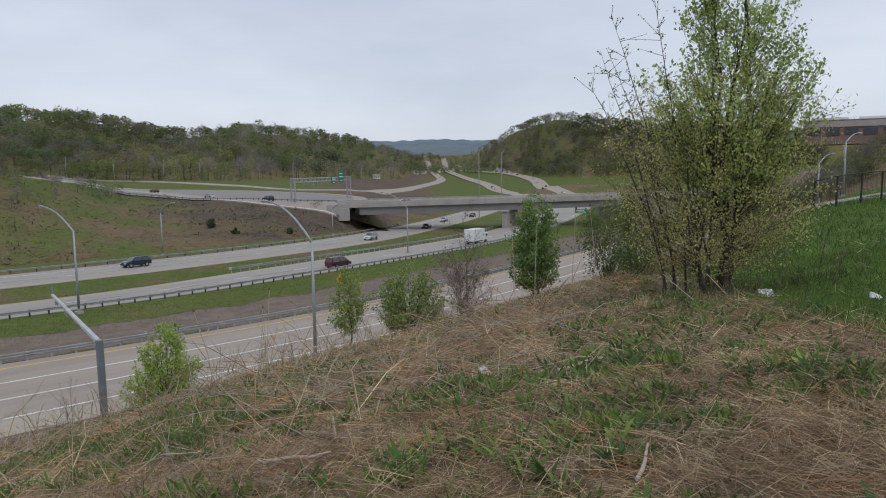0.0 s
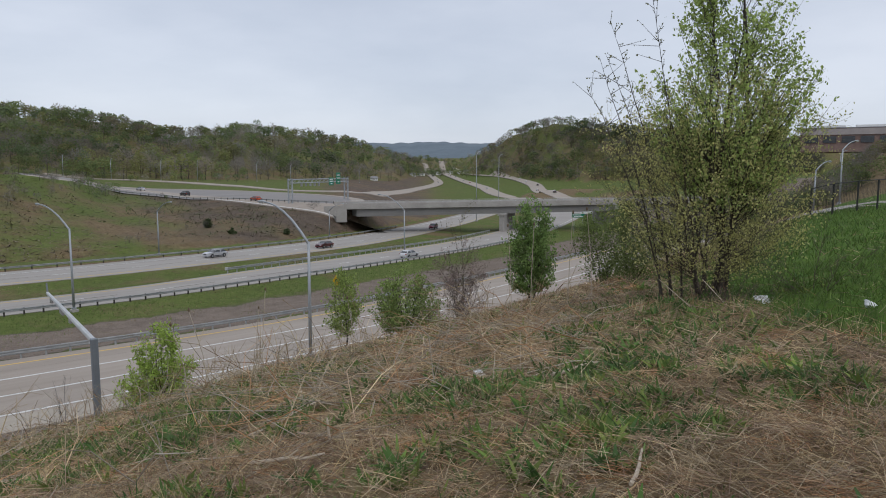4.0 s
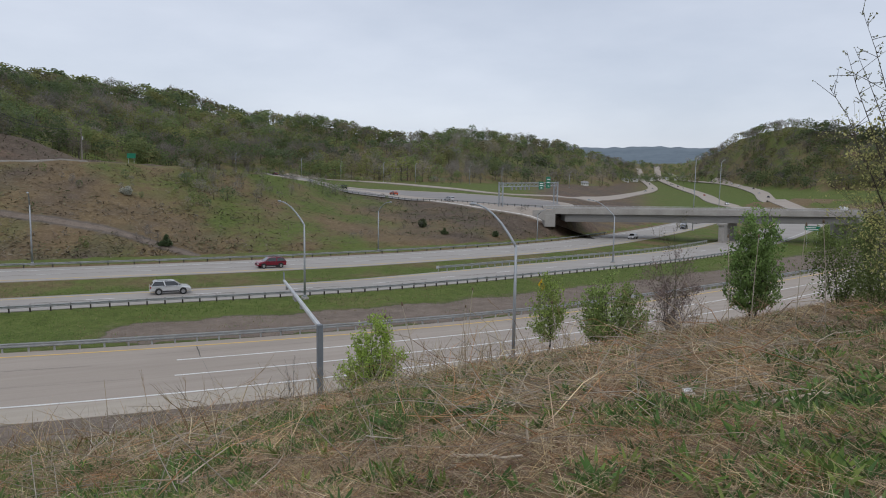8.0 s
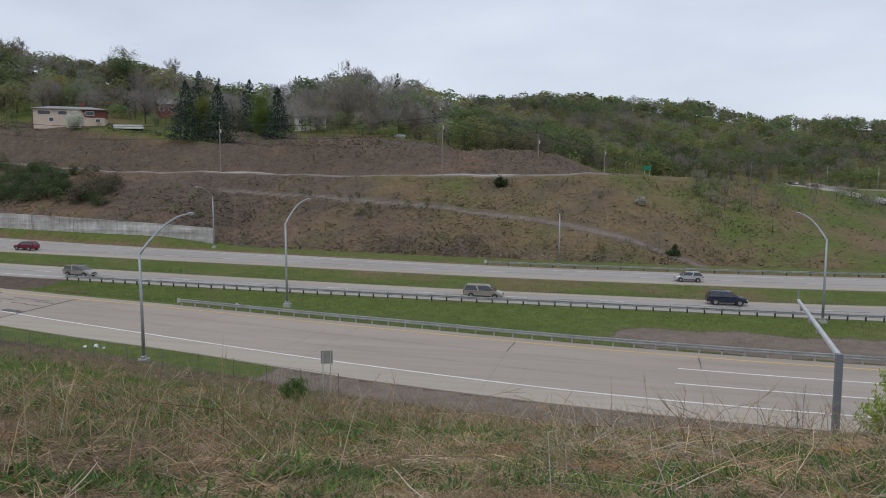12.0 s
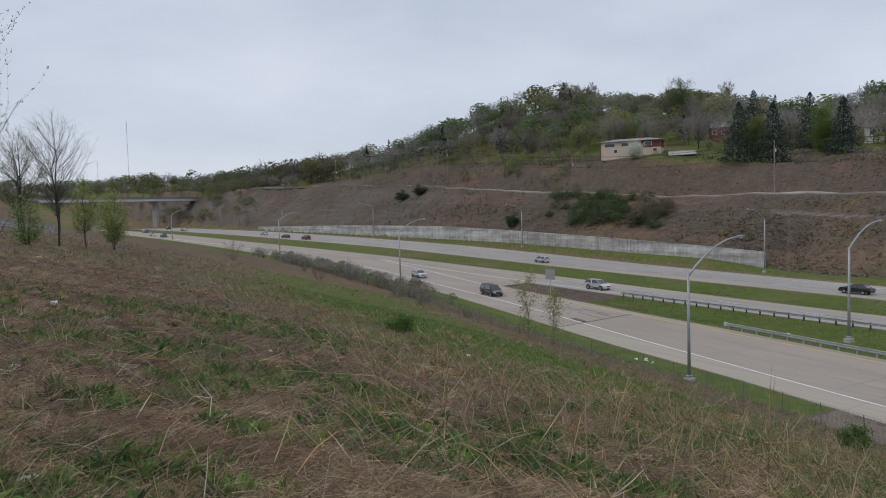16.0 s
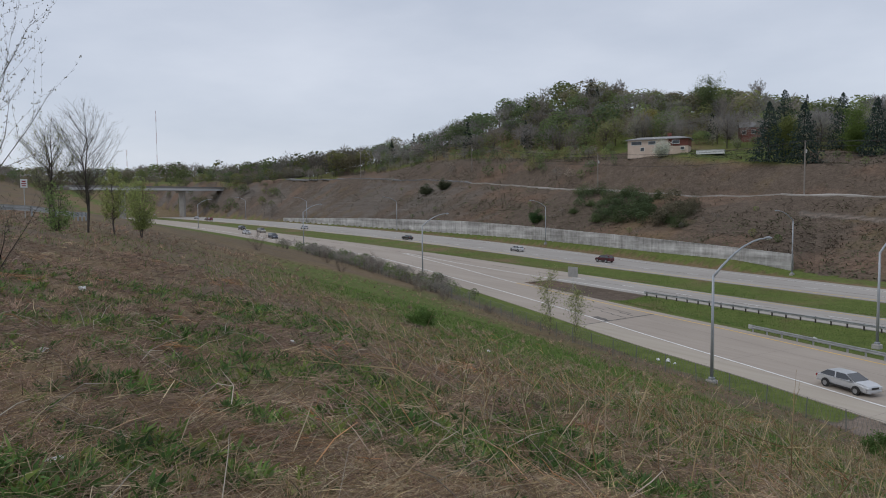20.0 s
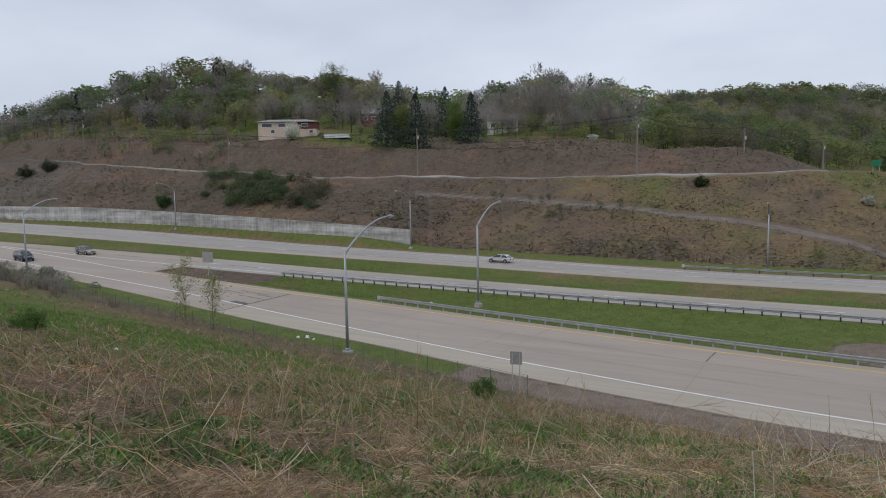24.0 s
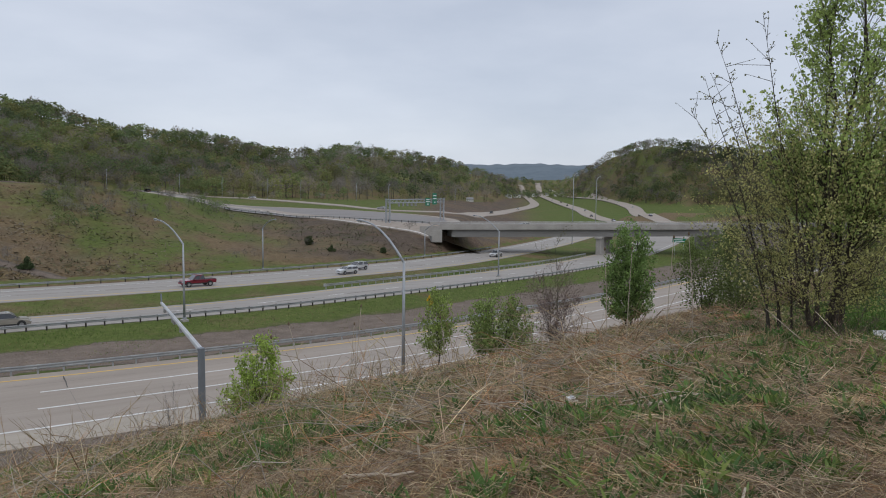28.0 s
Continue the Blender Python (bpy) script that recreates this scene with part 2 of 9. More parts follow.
def part(name, bm, material, parent=None, label="", smooth=False):
    me = bpy.data.meshes.new(name)
    bm.normal_update()
    bm.to_mesh(me)
    bm.free()
    me.materials.append(material)
    if smooth:
        me.polygons.foreach_set("use_smooth", [True] * len(me.polygons))
    ob = new(name, me)
    ob.parent = parent
    return tagged(ob, label)


def thing(name, m, label, category, group="", kind=""):
    """An Empty at the base of a thing, which parents its parts."""
    ob = new(name)
    ob.empty_display_size = 0.2
    ob.matrix_basis = m
    return tagged(ob, label, category, group, kind)


def box(bm, cx, cy, cz, sx, sy, sz, m=None, bevel=0.0):
    r = bmesh.ops.create_cube(bm, size=1.0, matrix=(m or Matrix()) @ Matrix.Translation((cx, cy, cz)) @ Matrix.Diagonal((sx, sy, sz, 1)))
    if bevel:
        edges = list({e for v in r["verts"] for e in v.link_edges})
        bmesh.ops.bevel(bm, geom=edges, offset=bevel, segments=1, affect="EDGES")


def tube(bm, points, radii, sides=8, caps=True):
    """A tapered tube through the points."""
    pts = [Vector(p) for p in points]
    rings = []
    for i, p in enumerate(pts):
        d = (pts[min(i + 1, len(pts) - 1)] - pts[max(i - 1, 0)]).normalized()
        side = d.orthogonal().normalized() if abs(d.z) > 0.95 else d.cross(Vector((0, 0, 1))).normalized()
        up = side.cross(d)
        r = radii[i] if hasattr(radii, "__len__") else radii
        rings.append([bm.verts.new(p + r * (math.cos(a) * side + math.sin(a) * up)) for a in [2 * math.pi * k / sides for k in range(sides)]])
    for a, b in zip(rings, rings[1:]):
        for k in range(sides):
            bm.faces.new((a[k], a[(k + 1) % sides], b[(k + 1) % sides], b[k]))
    if caps:
        bm.faces.new(rings[0][::-1])
        bm.faces.new(rings[-1])


def curve(xs, ys):
    """A smooth line through the knots, as a function of numbers or arrays."""
    xs, ys = np.array(xs, float), np.array(ys, float)
    h = np.diff(xs)
    d = np.diff(ys) / h
    m = np.concatenate([[d[0]], (d[1:] * h[:-1] + d[:-1] * h[1:]) / (h[1:] + h[:-1]), [d[-1]]])

    def f(x):
        x = np.asarray(x, float)
        i = np.clip(np.searchsorted(xs, x) - 1, 0, len(h) - 1)
        t = (x - xs[i]) / h[i]
        tc = np.clip(t, 0, 1)
        y = (ys[i] * (1 + 2 * tc) * (1 - tc) ** 2 + m[i] * h[i] * tc * (1 - tc) ** 2 + ys[i + 1] * tc**2 * (3 - 2 * tc) + m[i + 1] * h[i] * tc**2 * (tc - 1))
        return y + np.where(t > 1, (t - 1) * h[i] * m[-1], 0) + np.where(t < 0, t * h[i] * m[0], 0)

    return f


def wobble(x, y, size, seed=0.0):
    """Smooth noise between -1 and 1 for arrays, from sums of waves."""
    x, y = np.asarray(x, float) / size, np.asarray(y, float) / size
    v = 0
    for k, (a, f) in enumerate(((1.0, 1.0), (0.6, 1.9), (0.4, 3.7))):
        p = seed * 1.7 + k * 2.1
        v = v + a * np.sin(f * (x * math.cos(p) + y * math.sin(p)) * 2.2 + p * 3) * np.sin(f * (y * math.cos(p * 1.3) - x * math.sin(p * 1.3)) * 2.0 + p * 5)
    return v / 1.5


# ---------------------------------------------------------------- plan of the roads: y across, by x along the valley
Z_MAIN = curve([-1000, -700, -300, -189, -109, -33, 27, 60, 120, 165, 260, 500], [12, 10, 6.6, 3.9, 1.7, 0.4, -0.5, -1.1, -2.6, -3.6, -4.4, -4.6])
Z_NEAR = curve([-109, -70, -35, 0, 40, 120, 250], [1.7, 0.95, 0.15, -0.3, -1.0, -2.6, -5])
FAR_EDGE = curve([-1000, -700, -400, -300, -230, -190, -138, -97, -60, 0, 40, 75, 120, 160, 250, 400], [126, 128, 132, 136, 139, 139.5, 136.5, 131, 126.5, 121, 123.5, 131, 149, 171, 222, 310])
FAR_NEAR = curve([-1000, -700, -356, -260, -194, -115, -60, 0, 45, 75, 100, 130, 160, 250, 400], [99, 102, 109, 113, 116.5, 114.3, 110.8, 107.3, 109.5, 116, 124, 138, 154, 205, 293])
MID_FAR = curve([-1000, -700, -329, -236, -190, -140, -104, -72, 0, 40, 57, 87, 130, 160, 250, 400], [86, 89, 95, 97, 99.5, 101, 100.5, 97.9, 94.3, 96.2, 100.3, 108.4, 122, 135, 183, 270])
MID_NEAR = curve([-160, -127, -90, -65, -37, 0, 40, 60, 80, 112, 150, 250, 400], [94, 91, 88.8, 87.3, 86.2, 85.6, 86.3, 89.6, 94, 102.5, 116, 163, 250])
NEAR_YELLOW = curve([-157, -120, -94, -79, -65, -47, -22, 0, 22, 44, 71, 91, 130, 250], [94, 86.5, 80.3, 77.6, 75.3, 73.2, 69, 65.2, 63.6, 64, 68, 72, 81, 112])
NEAR_WHITE = curve([-330, -230, -135, -105, -85, -67, -55, -39, -17, 0, 17, 35, 59, 75, 130, 250], [81, 83, 81, 75.2, 71, 66.9, 63.8, 60, 54.6, 51.4, 50.3, 50.8, 52.8, 55, 67, 98])
NEAR_EDGE = curve([-1000, -700, -330, -230, -124, -97, -77, -50, -36, -16, 0, 17, 35, 59, 75, 130, 250], [71, 74, 77, 78, 74.2, 69.3, 64.7, 58.2, 55.6, 50.6, 47.9, 46.7, 47.1, 49, 51.2, 63, 94])


def near_inner(x):
    """The inner edge of the near road, just short of its guard rail."""
    return np.minimum(NEAR_YELLOW(x) + 1.6, MID_NEAR(x))


# crest and foot of the near bank
CREST_Y = curve([-500, -250, -100, -60, 0, 15, 30, 50, 80, 150, 300], [14, 10, 5, 2, -2, 1.5, 5.5, 11, 17, 26, 40])
CREST_Z = curve([-500, -100, -60, -30, 0, 15, 30, 50, 150, 300], [17.5, 15.5, 14.65, 14.25, 14.05, 13.4, 13.0, 12.8, 12.2, 12])


def foot_y(x):
    return NEAR_EDGE(x) - 3.2


def station(*pairs):
    """A function of the bearing (degrees to the left) through the pairs, in falling order."""
    a = np.array(sorted(pairs), float)
    return lambda b: np.interp(b, a[:, 0], a[:, 1])


# far side: break lines of the ground by bearing, as distance and height
UPPER_D = station((88, 900), (80, 720), (72, 520), (64, 392), (54, 293), (45, 243), (37, 215), (29, 197), (20, 183), (12, 176), (4, 172), (-3, 176), (-8, 186), (-14, 206), (-18, 240), (-21, 262), (-26, 255), (-30, 236), (-38, 206), (-39.6, 207), (-41.2, 235), (-46, 400), (-52, 480), (-60, 520), (-75, 600))
UPPER_Z = station((88, 34), (80, 36), (72, 33), (64, 31.5), (54, 25.2), (45, 20), (37, 17.4), (29, 16.6), (20, 15.9), (12, 16), (4, 16), (-3, 16.3), (-8, 15.2), (-14, 13.8), (-18, 11.3), (-21, 6.6), (-26, 4.6), (-30, 4.6), (-38, 4.4), (-39.6, 4.3), (-41.2, -2), (-46, -4), (-52, -4), (-60, -3), (-75, 2))
BANK_D = station((88, 960), (80, 780), (72, 560), (64, 430), (54, 322), (45, 272), (37, 240), (29, 220), (20, 206), (12, 200), (4, 198), (-1.5, 204), (-8, 215), (-14, 245), (-20, 330), (-30, 330), (-38, 340), (-46, 700), (-52, 640), (-57, 570), (-60, 580), (-75, 700))
BANK_Z = station((88, 40), (80, 40), (72, 33), (64, 34.5), (54, 35.3), (45, 31.2), (41, 31.6), (37, 30.5), (29, 25.8), (20, 24.2), (12, 23), (4, 23.3), (1, 21), (-1.5, 17), (-8, 14.8), (-14, 12.5), (-20, 6.5), (-30, 5.2), (-38, 3.4), (-43, -2), (-46, -3.5), (-52, -3.5), (-57, -2), (-60, 0), (-75, 8))
WOOD_D = station((88, 1000), (80, 820), (72, 610), (64, 455), (54, 340), (45, 292), (37, 268), (29, 262), (20, 250), (12, 250), (4, 290), (-4, 350), (-14, 430), (-20, 450), (-30, 455), (-38, 600), (-42, 760), (-43.5, 1150), (-47.5, 1500), (-50, 1050), (-53, 820), (-57, 680), (-75, 800))
WOOD_Z = station((88, 40), (80, 42), (72, 35), (64, 38), (54, 38), (45, 34.5), (37, 34.8), (29, 32), (20, 30), (12, 28), (4, 20), (-4, 14), (-14, 10), (-20, 9), (-30, 8), (-38, 6), (-42, 2), (-43.5, 3), (-47.5, 6), (-50, 4), (-53, 2), (-57, 3), (-75, 12))
RIDGE_D = station((88, 1300), (80, 1100), (72, 800), (64, 560), (54, 420), (45, 385), (37, 375), (29, 390), (20, 375), (13, 400), (8, 600), (-3, 700), (-14, 760), (-24, 830), (-30, 860), (-38, 1050), (-43, 1500), (-47, 1800), (-50, 1350), (-53, 1100), (-55, 1000), (-60, 900), (-73, 900))
RIDGE_EL = station((88, 2.0), (80, 2.6), (75, 3.0), (68, 2.8), (63, 4.2), (58.8, 5.4), (54, 7.0), (50, 8.2), (45, 9.0), (40, 9.1), (37, 8.6), (31, 7.8), (26, 6.4), (22, 7.1), (18.6, 8.3), (13, 7.6), (10.5, 6.3), (4, 6.35), (-5, 6.15), (-8, 5.75), (-12, 4.5), (-18, 4.2), (-24.5, 3.05), (-27.7, 2.95), (-30, 3.4), (-34, 3.0), (-39, 2.2), (-43, 1.1), (-47, 0.8), (-50, 2.3), (-53, 3.7), (-55, 4.2), (-58, 3.8), (-73, 2.2), (-88, 2))


def ridge_z(b):
    return 15.3 + RIDGE_D(b) * np.tan(np.radians(RIDGE_EL(b))) - 11.0


def wall_top(b):
    """Height of the ground just behind the retaining wall, and in front of it where there is no wall."""
    return np.interp(b, [27, 29, 45, 54, 62, 68.5, 70], [0, 4.6, 7.3, 9.2, 9.6, 9.0, 0])


def far_ground(x, y, x0, y0, z0):
    """Ground beyond the far road edge (x0, y0, z0 on the same bearing)."""
    b = np.degrees(np.arctan2(-x, y))
    d = np.hypot(x, y)
    d0 = np.hypot(x0, y0)
    top = wall_top(b)
    d1 = d0 + 10.0
    z1 = np.where(top > 1, np.maximum(top, z0 + 0.3), z0 + 1.0)
    berm = np.interp(b, [27, 29.5, 33, 48, 58, 66], [0.0, 0.7, 1.7, 1.5, 0.6, 0.1])
    stops_d = [d0, d0 + 3.0, d0 + 7.4, d1, np.maximum(UPPER_D(b), d1 + 6), np.maximum(UPPER_D(b), d1 + 6) + 9, np.maximum(BANK_D(b), d1 + 20), np.maximum(WOOD_D(b), d1 + 30), RIDGE_D(b), RIDGE_D(b) * 1.35, 0 * b + 3000, 0 * b + 3300, 0 * b + 4600]
    zr = ridge_z(b)
    stops_z = [z0, z0 + 0.2 + berm, z0 + 0.2 + berm, z1, UPPER_Z(b), UPPER_Z(b), BANK_Z(b), WOOD_Z(b), zr, zr - 25, 0 * b + 60, 0 * b + 70, 0 * b + 20]
    z = np.array(stops_z[0] * 1.0)
    for (da, db), (za, zb) in zip(zip(stops_d, stops_d[1:]), zip(stops_z, stops_z[1:])):
        u = np.clip((d - da) / np.maximum(db - da, 0.01), 0, 1)
        if za is stops_z[7] or zb is stops_z[7] or zb is stops_z[9]:
            u = u * u * (3 - 2 * u) * 0.5 + u * 0.5
        z = np.where(d >= da, za + (zb - za) * u, z)
    rough = np.clip((d - d0 - 8) / 30, 0, 1)
    level = np.clip((-15 - b) / 4, 0, 1) * np.clip((WOOD_D(b) + 60 - d) / 60, 0, 1)
    return z + rough * (1 - level) * (wobble(x, y, 17, 1) * 0.5 + wobble(x, y, 6, 7) * 0.22 + np.clip((d - 250) / 300, 0, 1) * wobble(x, y, 90, 2) * 5)


def far_edge_on(b):
    """Where the bearing b meets the far edge of the far road: x, y."""
    t = np.tan(np.radians(np.clip(b, -56, 86)))
    y = np.full_like(t, 130.0)
    for _ in range(60):
        y = 0.6 * y + 0.4 * (FAR_EDGE(np.clip(-t * y, -1000, 420)) + 2.0)
    return -t * y, y


def ground_z(x, y):
    """Height of the ground anywhere, for arrays."""
    x, y = np.atleast_1d(np.asarray(x, float)), np.atleast_1d(np.asarray(y, float))
    xc = np.clip(x, -1000, 400)
    zn, zm = Z_NEAR(np.clip(xc, -109, 250)), Z_MAIN(xc)
    zn = np.where(xc < -109, zm, zn)
    fy, cy = foot_y(xc), CREST_Y(xc)
    u = (y - cy) / (fy - cy)
    uc = np.clip(u, 0, 1)
    bank = CREST_Z(xc) + (zn - 0.1 - CREST_Z(xc)) * (0.82 * uc ** np.interp(xc, [-4, 12], [1.12, 1.38]) + 0.18 * uc * uc * (3 - 2 * uc))
    lumps = wobble(x, y, 5, 3) * 0.09 + wobble(x, y, 1.4, 4) * 0.035
    bank = bank + lumps * np.clip((1 - u) * 4, 0, 1) * np.clip(np.hypot(x, y) / 3, 0.3, 1)
    back = np.clip((-20 - y) / 60, 0, 1)
    bank = bank + back * 1.5
    # the shop's hill beyond the right-hand lawn
    bank = bank + 13 * np.clip((x - 150) / 110, 0, 1) ** 1.3 * np.clip((60 - y + 0.25 * (x - 150)) / 30, 0, 1)
    inner = near_inner(xc) + 1.2
    rail = MID_NEAR(xc) - 1.2
    inner = np.minimum(inner, rail - 0.2)
    v = np.clip((y - inner) / (rail - inner), 0, 1)
    swale = zn + (zm - zn) * v - 0.55 * np.sin(np.pi * v) * np.clip((rail - inner) / 12, 0, 1)
    z = np.where(y <= fy, bank, np.where(y <= inner, zn, np.where(y <= rail, swale, zm))) - 0.06
    bearing = np.degrees(np.arctan2(-x, np.where(np.abs(y) < 1e-6, 1e-6, y)))
    med = (y > MID_FAR(xc) + 0.6) & (y < FAR_NEAR(xc) - 0.6)
    mw = np.clip((y - MID_FAR(xc)) / (FAR_NEAR(xc) - MID_FAR(xc)), 0, 1)
    z = np.where(med, z - 0.5 * np.sin(np.pi * mw) + 0.05, z)
    ex, ey = far_edge_on(np.clip(bearing, -88, 88))
    ez = Z_MAIN(np.clip(ex, -1000, 400))
    beyond = (np.hypot(x, y) > np.hypot(ex, ey)) & (bearing > -88) & (bearing < 86) & (y > 0)
    z = np.where(beyond, far_ground(x, y, ex, ey, ez), z)
    # the land closes in a low rise far behind and to the sides
    d = np.hypot(x, y)
    rise = np.clip((d - 500) / 900, 0, 1) * 60
    z = np.where(~beyond & (d > 500), z + rise, z)
    return z


def z_at(x, y):
    return float(ground_z(x, y)[0])


def smooth01(v):
    v = np.clip(v, 0, 1)
    return v * v * (3 - 2 * v)


def patch(x, y):
    """Where weeds grow thick on the near bank: about -1 to 1."""
    return np.clip(0.55 * wobble(x, y, 2.3, 11) + 0.45 * wobble(x, y, 0.9, 12) + 0.45 * wobble(x, y, 6.5, 13), -1, 1)


def lawn_at(x, y):
    """The mown lawn on the brow to the right."""
    return smooth01((x - 5.2 - 1.27 * y) / 2.2) * smooth01((x - 6.0) / 2.0) * smooth01((CREST_Y(np.clip(x, -1000, 400)) + 8 - y) / 4.0)


def green_tongue(x, y):
    """Where fresh grass runs along the middle of the near bank."""
    return np.exp(-(((y - (19 + 0.25 * (-x))) / 10.0) ** 2)) * smooth01((-x + 8) / 14) * smooth01((95 + x) / 25)


def ground_zones(x, y):
    """How green, how bare and how stony the ground is: three values for each place."""
    xc = np.clip(x, -1000, 400)
    d = np.hypot(x, y)
    b = np.degrees(np.arctan2(-x, y))
    n1, n2 = wobble(x, y, 14, 5), wobble(x, y, 5, 6)
    green, bare, stone = np.full_like(x, 0.30), np.full_like(x, 0.08), np.zeros_like(x)
    fy = foot_y(xc)
    near = y < fy
    # the near bank: dead grass on top, a green tongue down the middle on the left, lawn on the right
    tongue = green_tongue(x, y)
    green = np.where(near, 0.37 + 0.08 * n1 + 0.44 * tongue + 0.26 * patch(x, y) * np.clip(1.3 - d / 40, 0, 1), green)
    lawn = lawn_at(x, y)
    green = np.where(near, np.maximum(green, 0.9 * lawn), green)
    bare = np.where(near, 0.16 + 0.12 * n2 + 0.34 * smooth01((-x - 5) / 14) * (1 - np.clip(tongue * 1.6, 0, 1)), bare)
    bare = np.where(near, bare * (1 - lawn), bare)
    # gravel strip at the foot
    edge = NEAR_EDGE(xc)
    strip = (y > fy - 1.5) & (y < edge + 0.5) & (x > -25 + 3 * n2)
    stone = np.where(strip, 0.72, stone)
    green = np.where((y > fy - 2) & (y < edge + 0.5) & (x < -25 + 3 * n2), 0.75, green)
    # between the roads
    inner, rail = near_inner(xc), MID_NEAR(xc)
    mid = (y > inner) & (y < rail) & (x > -74)
    v = np.clip((y - inner) / np.maximum(rail - inner, 1), 0, 1)
    green = np.where(mid, np.minimum(0.70 + 0.16 * n1 + 0.10 * n2, 0.75), green)
    bare = np.where(mid, (0.92 + 0.2 * n2) * np.exp(-(((v - 0.32) / 0.34) ** 2)) * smooth01((x + 4) / 14), bare)
    stone = np.where(mid & (bare > 0.45), 0.80, stone)
    gore = (y > inner) & (y < rail) & (x <= -72)
    bare, green = np.where(gore, 0.9, bare), np.where(gore, 0.2, green)
    med = (y > MID_FAR(xc)) & (y < FAR_NEAR(xc))
    green = np.where(med, 0.58 + 0.16 * n1 + 0.10 * n2, green)
    # the far bank
    ex, ey = far_edge_on(np.clip(b, -88, 88))
    over = d - np.hypot(ex, ey)
    far = (over > 0) & (b > -88) & (b < 86) & (y > 0)
    up = UPPER_D(b)
    low = far & (d < up + 9)
    n3, n4 = wobble(x, y, 26, 8), wobble(x, y, 9, 9)
    ditch = np.interp(b, [-10, -4, 6.6, 17, 28.7], [130.8, 140.8, 150.7, 164.3, 186])
    stone = np.where(far & (b > -10) & (b < 29), 0.80 * np.exp(-(((d - ditch) / 2.3) ** 2)), stone)
    stone = np.where(far, np.maximum(stone, 0.6 * np.exp(-(((d - up - 9.5) / 1.5) ** 2)) * (b > -2) * (b < 18)), stone)
    rock = far & (b > 44) & (over > 8) & (d < up - 3)
    stone = np.where(rock, np.clip(0.28 + 0.22 * smooth01((b - 46) / 8) + 0.25 * n3 + 0.15 * n4, 0, 0.62), stone)
    green = np.where(low, 0.29 + 0.20 * n3 + 0.14 * n4 + 0.30 * np.exp(-(((b + 16) / 12) ** 2)), green)
    bare = np.where(low, 0.47 - 0.24 * np.exp(-(((b + 15) / 9) ** 2)) + 0.20 * n4 - 0.16 * n3 + 0.14 * np.exp(-(((b + 33) / 7) ** 2)) + 0.36 * np.exp(-(((b - 30) / 9) ** 2)) + 0.30 * smooth01((b - 37) / 8), bare)
    strip2 = far & (over < 7)
    green, bare = np.where(strip2, 0.62, green), np.where(strip2, 0.1, bare)
    high = far & (d >= up + 9) & (d < WOOD_D(b))
    lawn2 = np.exp(-(((b - 33.3) / 4.8) ** 4)) * smooth01((d - up - 19) / 8)
    green = np.where(high, 0.30 + 0.1 * n3 + 0.47 * lawn2, green)
    bare = np.where(high, (0.72 + 0.15 * n4) * (1 - lawn2), bare)
    loop = far & (b < -18) & (b > -60) & (d > up + 5) & (d < WOOD_D(b))
    grassy = 1 - np.exp(-(((b + 40.5) / 4.6) ** 4))
    green, bare = np.where(loop, 0.40 + 0.25 * grassy + 0.10 * n3, green), np.where(loop, 0.20 + 0.45 * (1 - grassy) + 0.1 * n4, bare)
    slope = far & (b <= -47.5) & (d > 420)
    green, bare = np.where(slope, 0.72 + 0.12 * n3, green), np.where(slope, 0.12, bare)
    dim = far & (b > 64) & (d >= up + 9)
    green, bare = np.where(dim, 0.55 + 0.15 * n3, green), np.where(dim, 0.25, bare)
    wood = far & (d >= WOOD_D(b))
    green, bare = np.where(wood, 0.50 + 0.15 * n3, green), np.where(wood, 0.22, bare)
    return np.clip(np.stack([green, bare, stone], 1), 0, 1)


